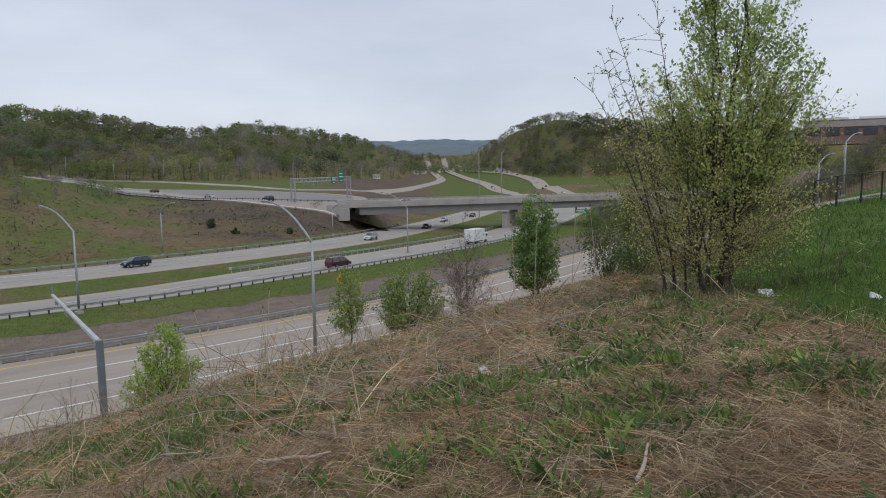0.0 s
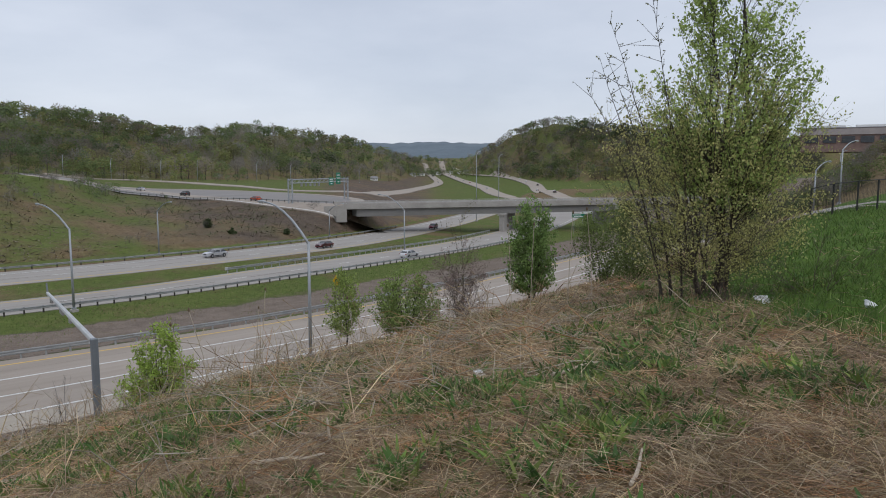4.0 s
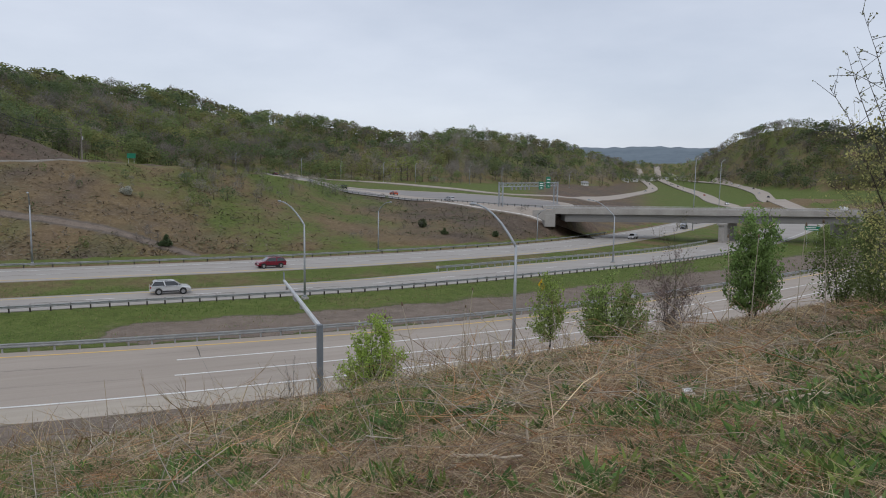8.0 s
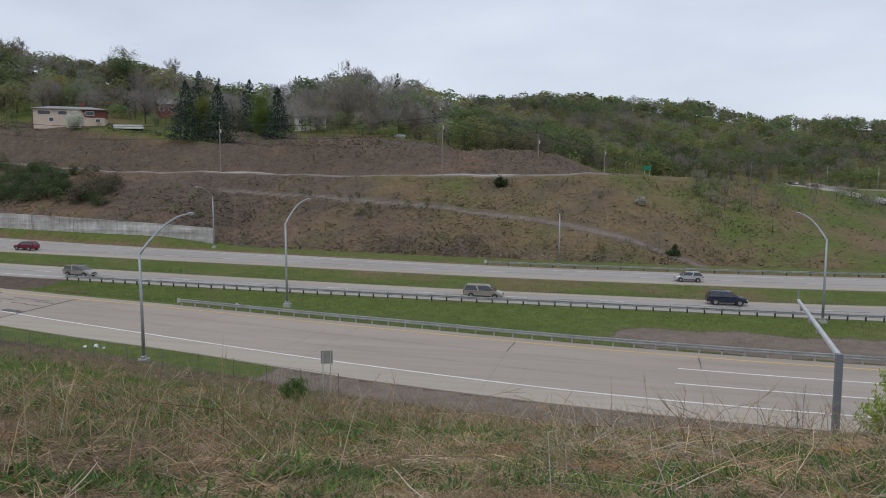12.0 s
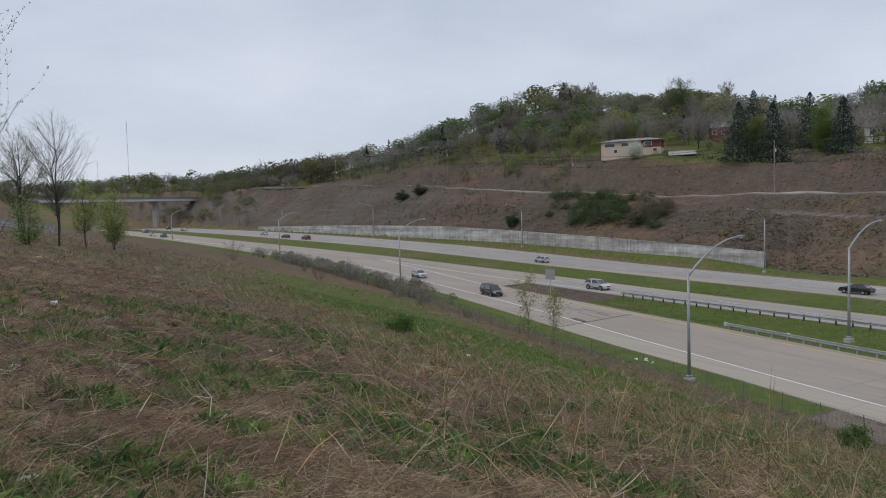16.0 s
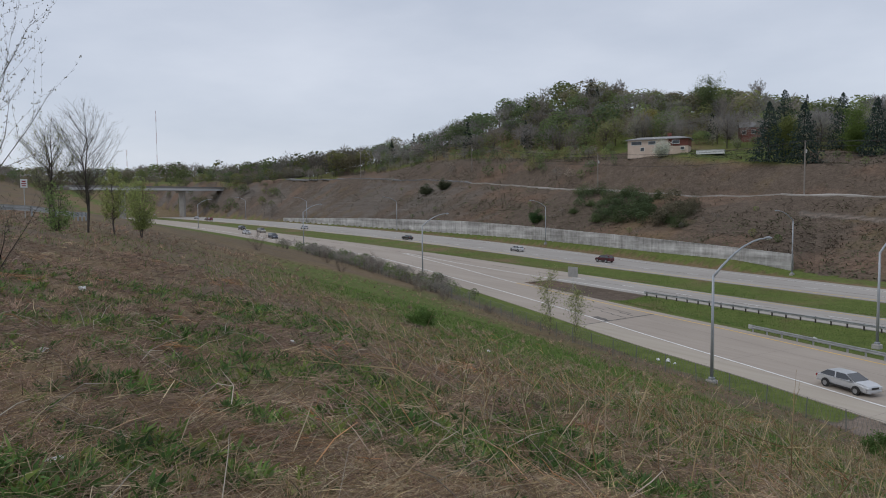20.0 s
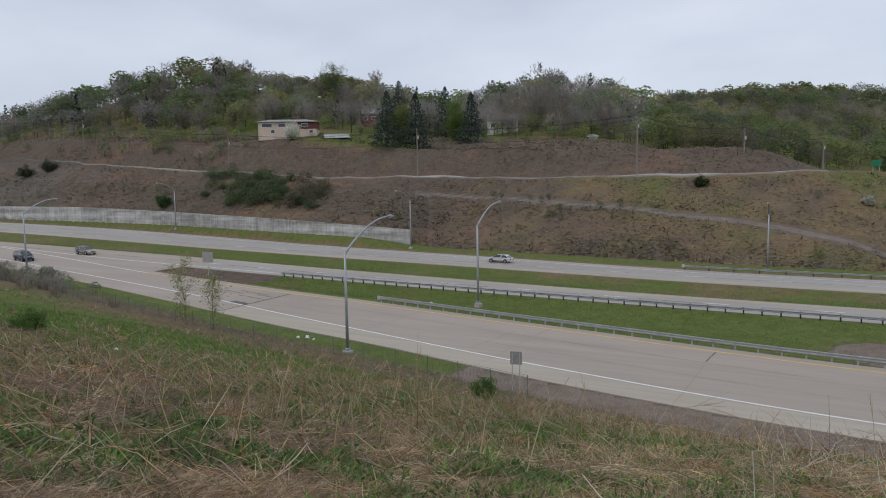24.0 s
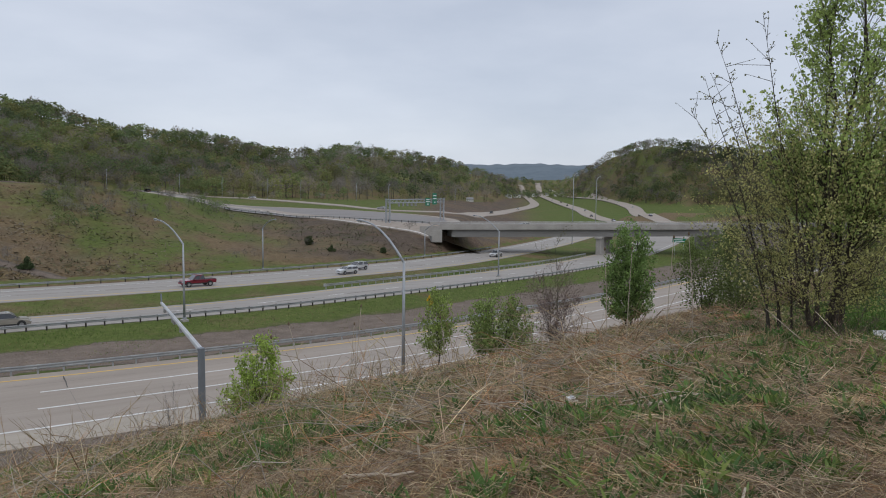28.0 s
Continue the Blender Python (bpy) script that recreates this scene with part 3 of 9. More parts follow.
def build_ground():
    in_view = np.radians(np.arange(-84, 92, 0.44))
    rest = np.radians(np.arange(92, 276, 3.0))
    bearings = np.concatenate([in_view, rest])
    rings = np.concatenate([[0.25], np.geomspace(0.6, 14, 60), np.geomspace(14.35, 60, 66), np.arange(60.8, 150, 0.9), np.arange(151, 400, 1.7), np.geomspace(404, 4600, 80)])
    B, D = np.meshgrid(bearings, rings, indexing="ij")
    x, y = (-np.sin(B) * D).ravel(), (np.cos(B) * D).ravel()
    z = ground_z(x, y)
    nb, nr = B.shape
    co = np.stack([x, y, z], 1)
    i, j = np.meshgrid(np.arange(nb), np.arange(nr - 1), indexing="ij")
    i2 = (i + 1) % nb
    quads = np.stack([i * nr + j, i * nr + j + 1, i2 * nr + j + 1, i2 * nr + j], -1).reshape(-1, 4)
    centre = len(co)
    co = np.concatenate([co, [[0, 0, z_at(0.0, 0.0)]]])
    k = np.arange(nb)
    tris = np.stack([np.full(nb, centre), k * nr, ((k + 1) % nb) * nr], 1)
    me = bpy.data.meshes.new("ground")
    me.vertices.add(len(co))
    me.vertices.foreach_set("co", co.ravel())
    me.loops.add(quads.size + tris.size)
    me.loops.foreach_set("vertex_index", np.concatenate([quads[:, ::-1].ravel(), tris[:, ::-1].ravel()]).astype(np.int32))
    me.polygons.add(len(quads) + len(tris))
    me.polygons.foreach_set("loop_start", np.concatenate([np.arange(len(quads)) * 4, quads.size + np.arange(len(tris)) * 3]).astype(np.int32))
    me.update(calc_edges=True)
    me.polygons.foreach_set("use_smooth", [True] * len(me.polygons))
    me.flip_normals() if me.polygons[0].normal.z < 0 else None
    zone = np.concatenate([ground_zones(x, y), [[0.4, 0.2, 0]]])
    at = me.color_attributes.new("zone", "FLOAT_COLOR", "POINT")
    at.data.foreach_set("color", np.concatenate([zone, np.ones((len(zone), 1))], 1).ravel())
    me.materials.append(GROUND)
    return tagged(new("ground", me), "uneven banks of dead and green grass with bare soil", "ground", kind="structure")


build_ground()


# ---------------------------------------------------------------- roads
def strip(name, xs, lo, hi, zlo, zhi, material, lift=0.0, skirt=0.12, parent=None):
    """A paved strip between two edge lines, with a thickness."""
    xs = np.asarray(xs, float)
    a, b, za, zb = lo(xs), hi(xs), zlo(xs) + lift, zhi(xs) + lift
    v = np.stack([np.stack([xs, a, za - skirt], 1), np.stack([xs, a, za], 1), np.stack([xs, b, zb], 1), np.stack([xs, b, zb - skirt], 1)], 1).reshape(-1, 3)
    f = [(4 * i + k, 4 * i + 4 + k, 4 * i + 5 + k, 4 * i + 1 + k) for i in range(len(xs) - 1) for k in range(3)]
    n = 4 * (len(xs) - 1)
    return add_mesh(name, v, f + [(3, 2, 1, 0), (n, n + 1, n + 2, n + 3)], material, parent)


def near_z(x):
    return np.where(np.asarray(x) < -109, Z_MAIN(x), Z_NEAR(np.maximum(x, -109)))


def shifted(f, dy):
    return lambda x: f(x) + dy


def built_road(name, xs, lo, hi, zlo, zhi, material, label):
    return tagged(strip(name, xs, lo, hi, zlo, zhi, material), label, "road", kind="structure")


ROAD_FAR = built_road("road", np.arange(-990, 396, 5.0), FAR_NEAR, FAR_EDGE, Z_MAIN, Z_MAIN, OLD_ROAD, "pale worn concrete carriageway with white lane dashes")
ROAD_MID = built_road("road", np.arange(-95, 396, 5.0), shifted(MID_NEAR, -0.3), MID_FAR, Z_MAIN, Z_MAIN, OLD_ROAD, "pale worn concrete carriageway beside a guard rail")
ROAD_JOIN = built_road("road", np.arange(-990, -94.9, 5.0), NEAR_EDGE, MID_FAR, near_z, Z_MAIN, CONCRETE_ROAD, "wide concrete carriageway where two roads part")
ROAD_NEAR = built_road("road", np.arange(-95, 246, 4.0), NEAR_EDGE, near_inner, near_z, near_z, CONCRETE_ROAD, "wide pale concrete slip road with three lanes")


def line_mark(parent, x0, x1, f, zf, w, material, dash=0.0, gap=0.0, name="lane_line"):
    x = x0
    while x < x1 - 0.1:
        e = min(x + dash, x1) if dash else x1
        n = max(2, int((e - x) / 3) + 1)
        strip(name, np.linspace(x, e, n), shifted(f, -w / 2), shifted(f, w / 2), zf, zf, material, 0.012, 0.01, parent)
        x = e + gap
        if not dash:
            break


def between(f, g, k):
    return lambda x: f(x) * (1 - k) + g(x) * k


line_mark(ROAD_NEAR, -95, 240, NEAR_WHITE, near_z, 0.24, WHITE_PAINT, name="edge_line")
line_mark(ROAD_NEAR, -95, 240, NEAR_YELLOW, near_z, 0.24, YELLOW_PAINT, name="edge_line")
line_mark(ROAD_NEAR, 7.4, 150, between(NEAR_WHITE, NEAR_YELLOW, 1 / 3), near_z, 0.22, WHITE_PAINT)
line_mark(ROAD_NEAR, 8.2, 150, between(NEAR_WHITE, NEAR_YELLOW, 2 / 3), near_z, 0.22, WHITE_PAINT)
line_mark(ROAD_JOIN, -320, -95, NEAR_WHITE, near_z, 0.24, WHITE_PAINT, name="edge_line")
line_mark(ROAD_JOIN, -156, -95, NEAR_YELLOW, near_z, 0.24, WHITE_PAINT, name="edge_line")
line_mark(ROAD_JOIN, -156, -95, shifted(MID_NEAR, 1.0), near_z, 0.24, WHITE_PAINT, name="edge_line")
line_mark(ROAD_MID, -95, 300, shifted(MID_NEAR, 1.6), Z_MAIN, 0.2, WHITE_PAINT, name="edge_line")
line_mark(ROAD_MID, -95, 300, shifted(MID_FAR, -1.2), Z_MAIN, 0.2, YELLOW_PAINT, name="edge_line")
line_mark(ROAD_MID, -95, 220, lambda x: (MID_NEAR(x) + MID_FAR(x)) / 2 + 0.2, Z_MAIN, 0.18, WHITE_PAINT, 3.0, 9.2)
line_mark(ROAD_FAR, -500, 300, shifted(FAR_EDGE, -3.0), Z_MAIN, 0.2, WHITE_PAINT, name="edge_line")
line_mark(ROAD_FAR, -500, 300, shifted(FAR_NEAR, 1.6), Z_MAIN, 0.2, YELLOW_PAINT, name="edge_line")
line_mark(ROAD_FAR, -320, 220, shifted(FAR_NEAR, 6.1), Z_MAIN, 0.18, WHITE_PAINT, 3.0, 9.2)
SHOULDER_NEAR = tagged(strip("shoulder", np.arange(-60, 200, 4.0), shifted(NEAR_EDGE, 0.05), shifted(NEAR_WHITE, -0.35), near_z, near_z, SHOULDER, 0.006, 0.05), "tan concrete shoulder along the slip road", "shoulder", kind="structure")


# joints, cracks and a patch in the near concrete
def crack(parent, p, q, w, name="joint", bend=0.0, seed=0):
    """A narrow dark filled joint between two plan points, a little crooked where bend is given."""
    rng = random.Random(seed)
    n = max(2, int(math.dist(p, q) / 0.8))
    d = Vector((q[0] - p[0], q[1] - p[1])).normalized()
    v = []
    for k in range(n + 1):
        o = rng.uniform(-bend, bend)
        x, y = p[0] + (q[0] - p[0]) * k / n - d.y * o, p[1] + (q[1] - p[1]) * k / n + d.x * o
        h = w / 2 * rng.uniform(0.6, 1.3)
        for s in (-h, h):
            v.append((x - d.y * s, y + d.x * s, float(near_z(x - d.y * s)) + 0.013))
    f = [(2 * k, 2 * k + 2, 2 * k + 3, 2 * k + 1) for k in range(n)]
    return add_mesh(name, v, f, JOINT if w > 0.1 else FAINT_JOINT, parent)


def lane_y(x, k):
    return float(NEAR_WHITE(x)) * (1 - k) + float(NEAR_YELLOW(x)) * k


for i, x in enumerate(np.arange(-56, 100, 16.4)):
    crack(ROAD_NEAR, (x, lane_y(x, 0.02)), (x + 0.5, lane_y(x + 0.5, 0.62)), 0.035, seed=i)
    crack(ROAD_NEAR, (x + 0.5, lane_y(x + 0.5, 0.70)), (x + 0.9, lane_y(x + 0.9, 0.985)), 0.11 if i in (3, 4) else 0.05, "joint", 0.03, i)
    crack(ROAD_NEAR, (x - 0.3, float(NEAR_EDGE(x - 0.3)) + 0.2), (x, lane_y(x, 0.0)), 0.03, seed=i + 60)
for k, x0, x1, w in ((0.33, -55, 7, 0.04), (0.67, -58, 8, 0.06), (0.85, 6, 40, 0.04)):
    xs = np.arange(x0, x1, 6.0)
    for i, (a, b) in enumerate(zip(xs, xs[1:])):
        crack(ROAD_NEAR, (a, lane_y(a, k)), (b, lane_y(b, k)), w, "joint", 0.02, 80 + i)
crack(ROAD_NEAR, (-60.0, 61.2), (-60.2, 74.6), 0.26, "joint", 0.04, 140)
crack(ROAD_NEAR, (-26.4, 58.5), (-25.2, 66.5), 0.06, "joint", 0.02, 141)
crack(ROAD_NEAR, (-63.2, 66.6), (-59.9, 65.9), 1.0, "road_patch", 0.12, 142)
for i, (p, q) in enumerate((((-74, 73.2), (-66, 71.6)), ((-68, 73.4), (-62, 72.2)), ((-66, 70.6), (-60.5, 69.4)), ((-64, 72.0), (-60.6, 71.0)))):
    crack(ROAD_NEAR, p, q, 0.16, "crack", 0.16, 150 + i)
for x in np.arange(-90, 60, 14.5):
    line_mark(ROAD_MID, x, x + 8.0, lambda u: (MID_NEAR(u) + MID_FAR(u)) / 2 - 0.1, Z_MAIN, 0.12, JOINT, name="dark_stripe")
for x in np.arange(-230, -96, 15.5):
    line_mark(ROAD_JOIN, x, x + 8.0, lambda u: MID_FAR(u) - 5.2, lambda u: Z_MAIN(u), 0.14, JOINT, name="dark_stripe")
for f, parent in ((shifted(FAR_NEAR, 5.9), ROAD_FAR), (shifted(FAR_EDGE, -3.3), ROAD_FAR)):
    line_mark(parent, -300, 160, f, Z_MAIN, 0.06, JOINT, name="joint")


# ---------------------------------------------------------------- draped roads, walls and bridges
def at_bearing(b, d):
    """Plan position from a bearing in degrees to the left and a distance."""
    return -math.sin(radians(b)) * d, math.cos(radians(b)) * d


def along(points, step):
    """Points every step metres on a smooth line through plan points, and the way there."""
    p = np.array(points, float)
    s = np.concatenate([[0], np.cumsum(np.hypot(*np.diff(p, axis=0).T))])
    fx, fy = curve(s, p[:, 0]), curve(s, p[:, 1])
    t = np.linspace(0, s[-1], max(2, int(s[-1] / step) + 1))
    x, y = fx(t), fy(t)
    dx, dy = np.gradient(x), np.gradient(y)
    n = np.hypot(dx, dy)
    return x, y, dx / n, dy / n


def drape(name, points, width, material, lift=0.15, step=5.0, across=5, offset=0.0, parent=None):
    """A paved ribbon that lies on the ground."""
    x, y, dx, dy = along(points, step)
    rows = []
    for k in range(across):
        o = offset + width * (k / (across - 1) - 0.5)
        px, py = x - dy * o, y + dx * o
        rows.append(np.stack([px, py, ground_z(px, py) + lift + 0.0016 * np.maximum(0, np.hypot(px, py) - 480)], 1))
    low = [r - np.array([0, 0, 0.6]) for r in (rows[0], rows[-1])]
    v = np.stack([low[0], *rows, low[1]], 1).reshape(-1, 3)
    w = across + 2
    f = [(i * w + k, i * w + k + 1, (i + 1) * w + k + 1, (i + 1) * w + k) for i in range(len(x) - 1) for k in range(w - 1)]
    return add_mesh(name, v, f, material, parent)


RAMP = [(126, 161), (122, 180), (120.5, 208), (119, 245), (116, 285), at_bearing(-17.8, 350), at_bearing(-15.2, 395)]
LOOP = [at_bearing(-16.2, 452), at_bearing(-19, 445), at_bearing(-24, 415), at_bearing(-30, 370), at_bearing(-34, 348), at_bearing(-38, 362), at_bearing(-41, 440), at_bearing(-43.5, 590), at_bearing(-45.4, 820), at_bearing(-45.0, 1050), at_bearing(-44.3, 1500)]
VALLEY_A = [at_bearing(-55.5, 390), at_bearing(-51.3, 480), at_bearing(-49.1, 690), at_bearing(-47.2, 960), at_bearing(-46.0, 1300), at_bearing(-45.6, 1750)]
VALLEY_B = [at_bearing(-60, 420), at_bearing(-54.9, 520), at_bearing(-53, 730), at_bearing(-50.6, 1000), at_bearing(-48.3, 1230), at_bearing(-46.6, 1600)]
UPPER = [at_bearing(b, float(UPPER_D(b)) + 4.5) for b in (53, 50, 45, 38, 30, 22, 14, 7, 1, -2)]
for pts, w, text in ((RAMP, 11, "pale ramp road that leads onto the overpass"), (LOOP, 11, "pale curving link road round a grass island"), (VALLEY_A, 13, "pale motorway carriageway running up the valley"), (VALLEY_B, 13, "pale motorway carriageway running up the valley")):
    tagged(drape("road", pts, w, CONCRETE_ROAD, 0.35), text, "road", kind="structure")
tagged(drape("road", UPPER, 5.5, OLD_ROAD, 0.3), "narrow grey road along the far bank", "road", kind="structure")
tagged(drape("road", [(58, 26), (66, 14), (78, 0), (95, -18)], 9, OLD_ROAD, 0.12), "grey town road beyond the lawn", "road", kind="structure")


def apron(name, left, right, material, lift, label, across=14, steps=46):
    """A wide paved sheet between two plan lines, laid on the ground."""
    sides = []
    for pts in (left, right):
        x, y, _, _ = along(pts, 0.5)
        i = np.linspace(0, len(x) - 1, steps).astype(int)
        sides.append(np.stack([x[i], y[i]], 1))
    v = []
    for k in range(across):
        p = sides[0] + (sides[1] - sides[0]) * k / (across - 1)
        v.append(np.stack([p[:, 0], p[:, 1], ground_z(p[:, 0], p[:, 1]) + lift], 1))
    f = [(k * steps + i, k * steps + i + 1, (k + 1) * steps + i + 1, (k + 1) * steps + i) for k in range(across - 1) for i in range(steps - 1)]
    return tagged(add_mesh(name, np.concatenate(v), f, material), label, "road", kind="structure")


APRON_NEAR = [(129, 171), (123, 190), (119, 211), (108, 231), (97, 243), (92, 265), (98, 310), (106, 365), (110, 425)]
APRON_FAR = [(134, 169), (150, 186), (170, 218), (174, 255), (160, 279), (144, 295), (130, 305), (124, 325), (126, 372), (122, 430)]
apron("road", APRON_NEAR, APRON_FAR, ASPHALT_PALE, 0.30, "broad worn grey road where ramps join before the overpass")
tagged(drape("road", APRON_FAR[:-1], 4.5, CONCRETE_ROAD, 0.36, 4.0, 3), "pale concrete lane along the edge of the ramps", "road", kind="structure")
tagged(drape("road", [at_bearing(b, float(UPPER_D(b)) + 4.5) for b in (68, 62, 57, 53)], 4.0, ASPHALT, 0.3), "narrow dark road along the top of the rock cut", "road", kind="structure")
RAMP_LINE = drape("edge_line", RAMP, 0.35, WHITE_PAINT, 0.40, 5.0, 2, 4.6)
tagged(RAMP_LINE, "white edge line on the ramp", "road line", kind="structure")


def retaining_wall():
    """A long stained concrete wall of upright panels along the far verge."""
    wall = thing("retaining_wall", pose(0, 0, 0), "long stained grey concrete retaining wall of upright panels", "wall", kind="structure")
    bs = np.linspace(29.2, 68.5, 400)
    ex, ey = far_edge_on(bs)
    s = (np.hypot(ex, ey) + 4.6) / np.hypot(ex, ey)
    x, y = ex * s, ey * s
    run = np.concatenate([[0], np.cumsum(np.hypot(np.diff(x), np.diff(y)))])
    n = int(run[-1] / 6.0)
    for i in range(n):
        a, b = run[-1] * i / n + 0.02, run[-1] * (i + 1) / n - 0.02
        pa, pb = [(float(np.interp(r, run, x)), float(np.interp(r, run, y)), float(np.interp(r, run, bs))) for r in (a, b)]
        d = Vector((pb[0] - pa[0], pb[1] - pa[1], 0))
        nrm = Vector((-d.y, d.x, 0)).normalized()
        nrm = nrm if nrm.y < 0 else -nrm
        bm = bmesh.new()
        quad = []
        for p in (pa, pb):
            zb, zt = float(Z_MAIN(p[0])) - 0.3, float(wall_top(p[2])) + 0.45
            for off in (0.0, 0.45):
                base = Vector((p[0], p[1], 0)) - nrm * (off + (0.05 if i % 2 else 0.0))
                quad.append((bm.verts.new(base + Vector((0, 0, zb))), bm.verts.new(base + Vector((0, 0, zt)))))
        (a0, a1), (b0, b1), (c0, c1), (d0, d1) = quad
        for f in ((a0, c0, c1, a1), (b0, b1, d1, d0), (a1, c1, d1, b1), (a0, a1, b1, b0), (c0, d0, d1, c1)):
            bm.faces.new(f)
        bmesh.ops.recalc_face_normals(bm, faces=bm.faces[:])
        part("panel", bm, STAINED, wall)




def wall_mat():
    """Old wall concrete: pale blotches, dark runs from the top, fine grit."""
    m, nt, b = base_mat("stained_wall_concrete", 0.92)
    blotch = noise_of(nt, 0.45, 6, 0.62, (0.5, 0.5, 1.2))
    runs = noise_of(nt, 1.6, 5, 0.65, (1, 1, 0.10))
    band = noise_of(nt, 0.5, 4, 0.6, (0.04, 0.04, 1.5))
    c = ramp_of(nt, [(0.34, (0.10, 0.095, 0.085)), (0.46, (0.30, 0.29, 0.275)), (0.56, (0.50, 0.49, 0.475)), (0.68, (0.74, 0.73, 0.71))], mixed(nt, mixed(nt, blotch, runs, 0.40), band, 0.40))
    info = nt.nodes.new("ShaderNodeObjectInfo")
    c = mixed(nt, c, ramp_of(nt, [(0.0, (0.86,) * 3), (1.0, (1.1,) * 3)], info.outputs["Random"]), 1.0, "MULTIPLY")
    nt.links.new(c, b.inputs["Base Color"])
    return m


STAINED = wall_mat()
retaining_wall()


def overpass():
    """The road bridge over the motorway: parapets, girders, a wall pier, abutment."""
    a, b = Vector((121.5, 157.2, 0)), Vector((262, 91.7, 0))
    d = (b - a).normalized()
    away = Vector((-d.y, d.x, 0))
    m = Matrix(((d.x, away.x, 0, a.x), (d.y, away.y, 0, a.y), (0, 0, 1, 0), (0, 0, 0, 1)))
    L = (b - a).length
    br = thing("overpass_bridge", m, "grey concrete and steel overpass bridge on a wall pier", "bridge", kind="structure")
    bm = bmesh.new()
    box(bm, L / 2, 6.2, 4.05, L, 12.4, 0.3, bevel=0.04)
    part("deck", bm, BRIDGE_CONCRETE, br)
    for y in (0.2, 12.2):
        bm = bmesh.new()
        box(bm, L / 2, y, 4.86, L, 0.4, 1.32, bevel=0.05)
        part("parapet", bm, BRIDGE_CONCRETE, br, "pale concrete parapet")
        bm = bmesh.new()
        for k in range(int(L / 2.4)):
            box(bm, 1 + k * 2.4, y, 5.62, 0.08, 0.08, 0.3)
        box(bm, L / 2, y, 5.76, L, 0.09, 0.07)
        part("hand_rail", bm, STEEL, br, "thin metal rail on the parapet")
    for y in (0.9, 3.6, 6.2, 8.8, 11.5):
        bm = bmesh.new()
        box(bm, L / 2 + 2, y, 2.85, L - 4, 0.06, 2.1)
        box(bm, L / 2 + 2, y, 1.8, L - 4, 0.5, 0.06)
        box(bm, L / 2 + 2, y, 3.87, L - 4, 0.5, 0.06)
        part("girder", bm, GIRDER, br, "grey painted steel girder")
    bm = bmesh.new()
    box(bm, -0.6, 6.2, 2.1, 3.0, 13.4, 3.5, bevel=0.05)
    part("abutment", bm, BRIDGE_CONCRETE, br)
    bm = bmesh.new()
    v = [bm.verts.new(p) for p in ((0.9, -0.35, 5.1), (-5.5, -0.35, 4.9), (-5.5, -0.35, 3.4), (0.9, -0.35, 0.8), (0.9, 0.0, 5.1), (-5.5, 0.0, 4.9), (-5.5, 0.0, 3.4), (0.9, 0.0, 0.8))]
    for f in ((0, 1, 2, 3), (7, 6, 5, 4), (0, 4, 5, 1), (1, 5, 6, 2), (3, 2, 6, 7), (0, 3, 7, 4)):
        bm.faces.new([v[i] for i in f])
    part("wing_wall", bm, BRIDGE_CONCRETE, br)
    mid = (Vector((156, 140, 0)) - a).dot(d) + 15.5
    road = Vector((0.88, 0.47, 0))
    rm = Matrix.Translation((mid, 6.2, 0)) @ Matrix.Rotation(math.atan2(road.dot(away), road.dot(d)), 4, "Z")
    bm = bmesh.new()
    box(bm, 0, 0, -1.4, 19, 1.5, 6.0, rm, 0.12)
    part("pier", bm, BRIDGE_CONCRETE, br)
    bm = bmesh.new()
    box(bm, 0, 0, 1.5, 20, 2.0, 0.55, rm, 0.08)
    part("pier_cap", bm, BRIDGE_CONCRETE, br)
    bm = bmesh.new()
    box(bm, mid + 37, 6.2, 0.4, 3.0, 13.4, 7.0, bevel=0.05)
    part("abutment", bm, BRIDGE_CONCRETE, br)
    # paved slope under the near span
    bm = bmesh.new()
    v = [bm.verts.new(p) for p in ((0.9, 0, 1.2), (0.9, 12.4, 1.2), (13, 14, -3.1), (13, -1.5, -3.1))]
    bm.faces.new(v)
    bmesh.ops.solidify(bm, geom=bm.faces[:], thickness=0.3)
    part("slope_paving", bm, CONCRETE, br, "dark concrete slope paving under the span")
    return br


overpass()


PALE_GIRDER = surface("pale_girder_paint", (0.50, 0.51, 0.52), (0.66, 0.67, 0.68), 0.3, 0.7, 0, 0.1, 4.0, (0.2, 0.2, 2))


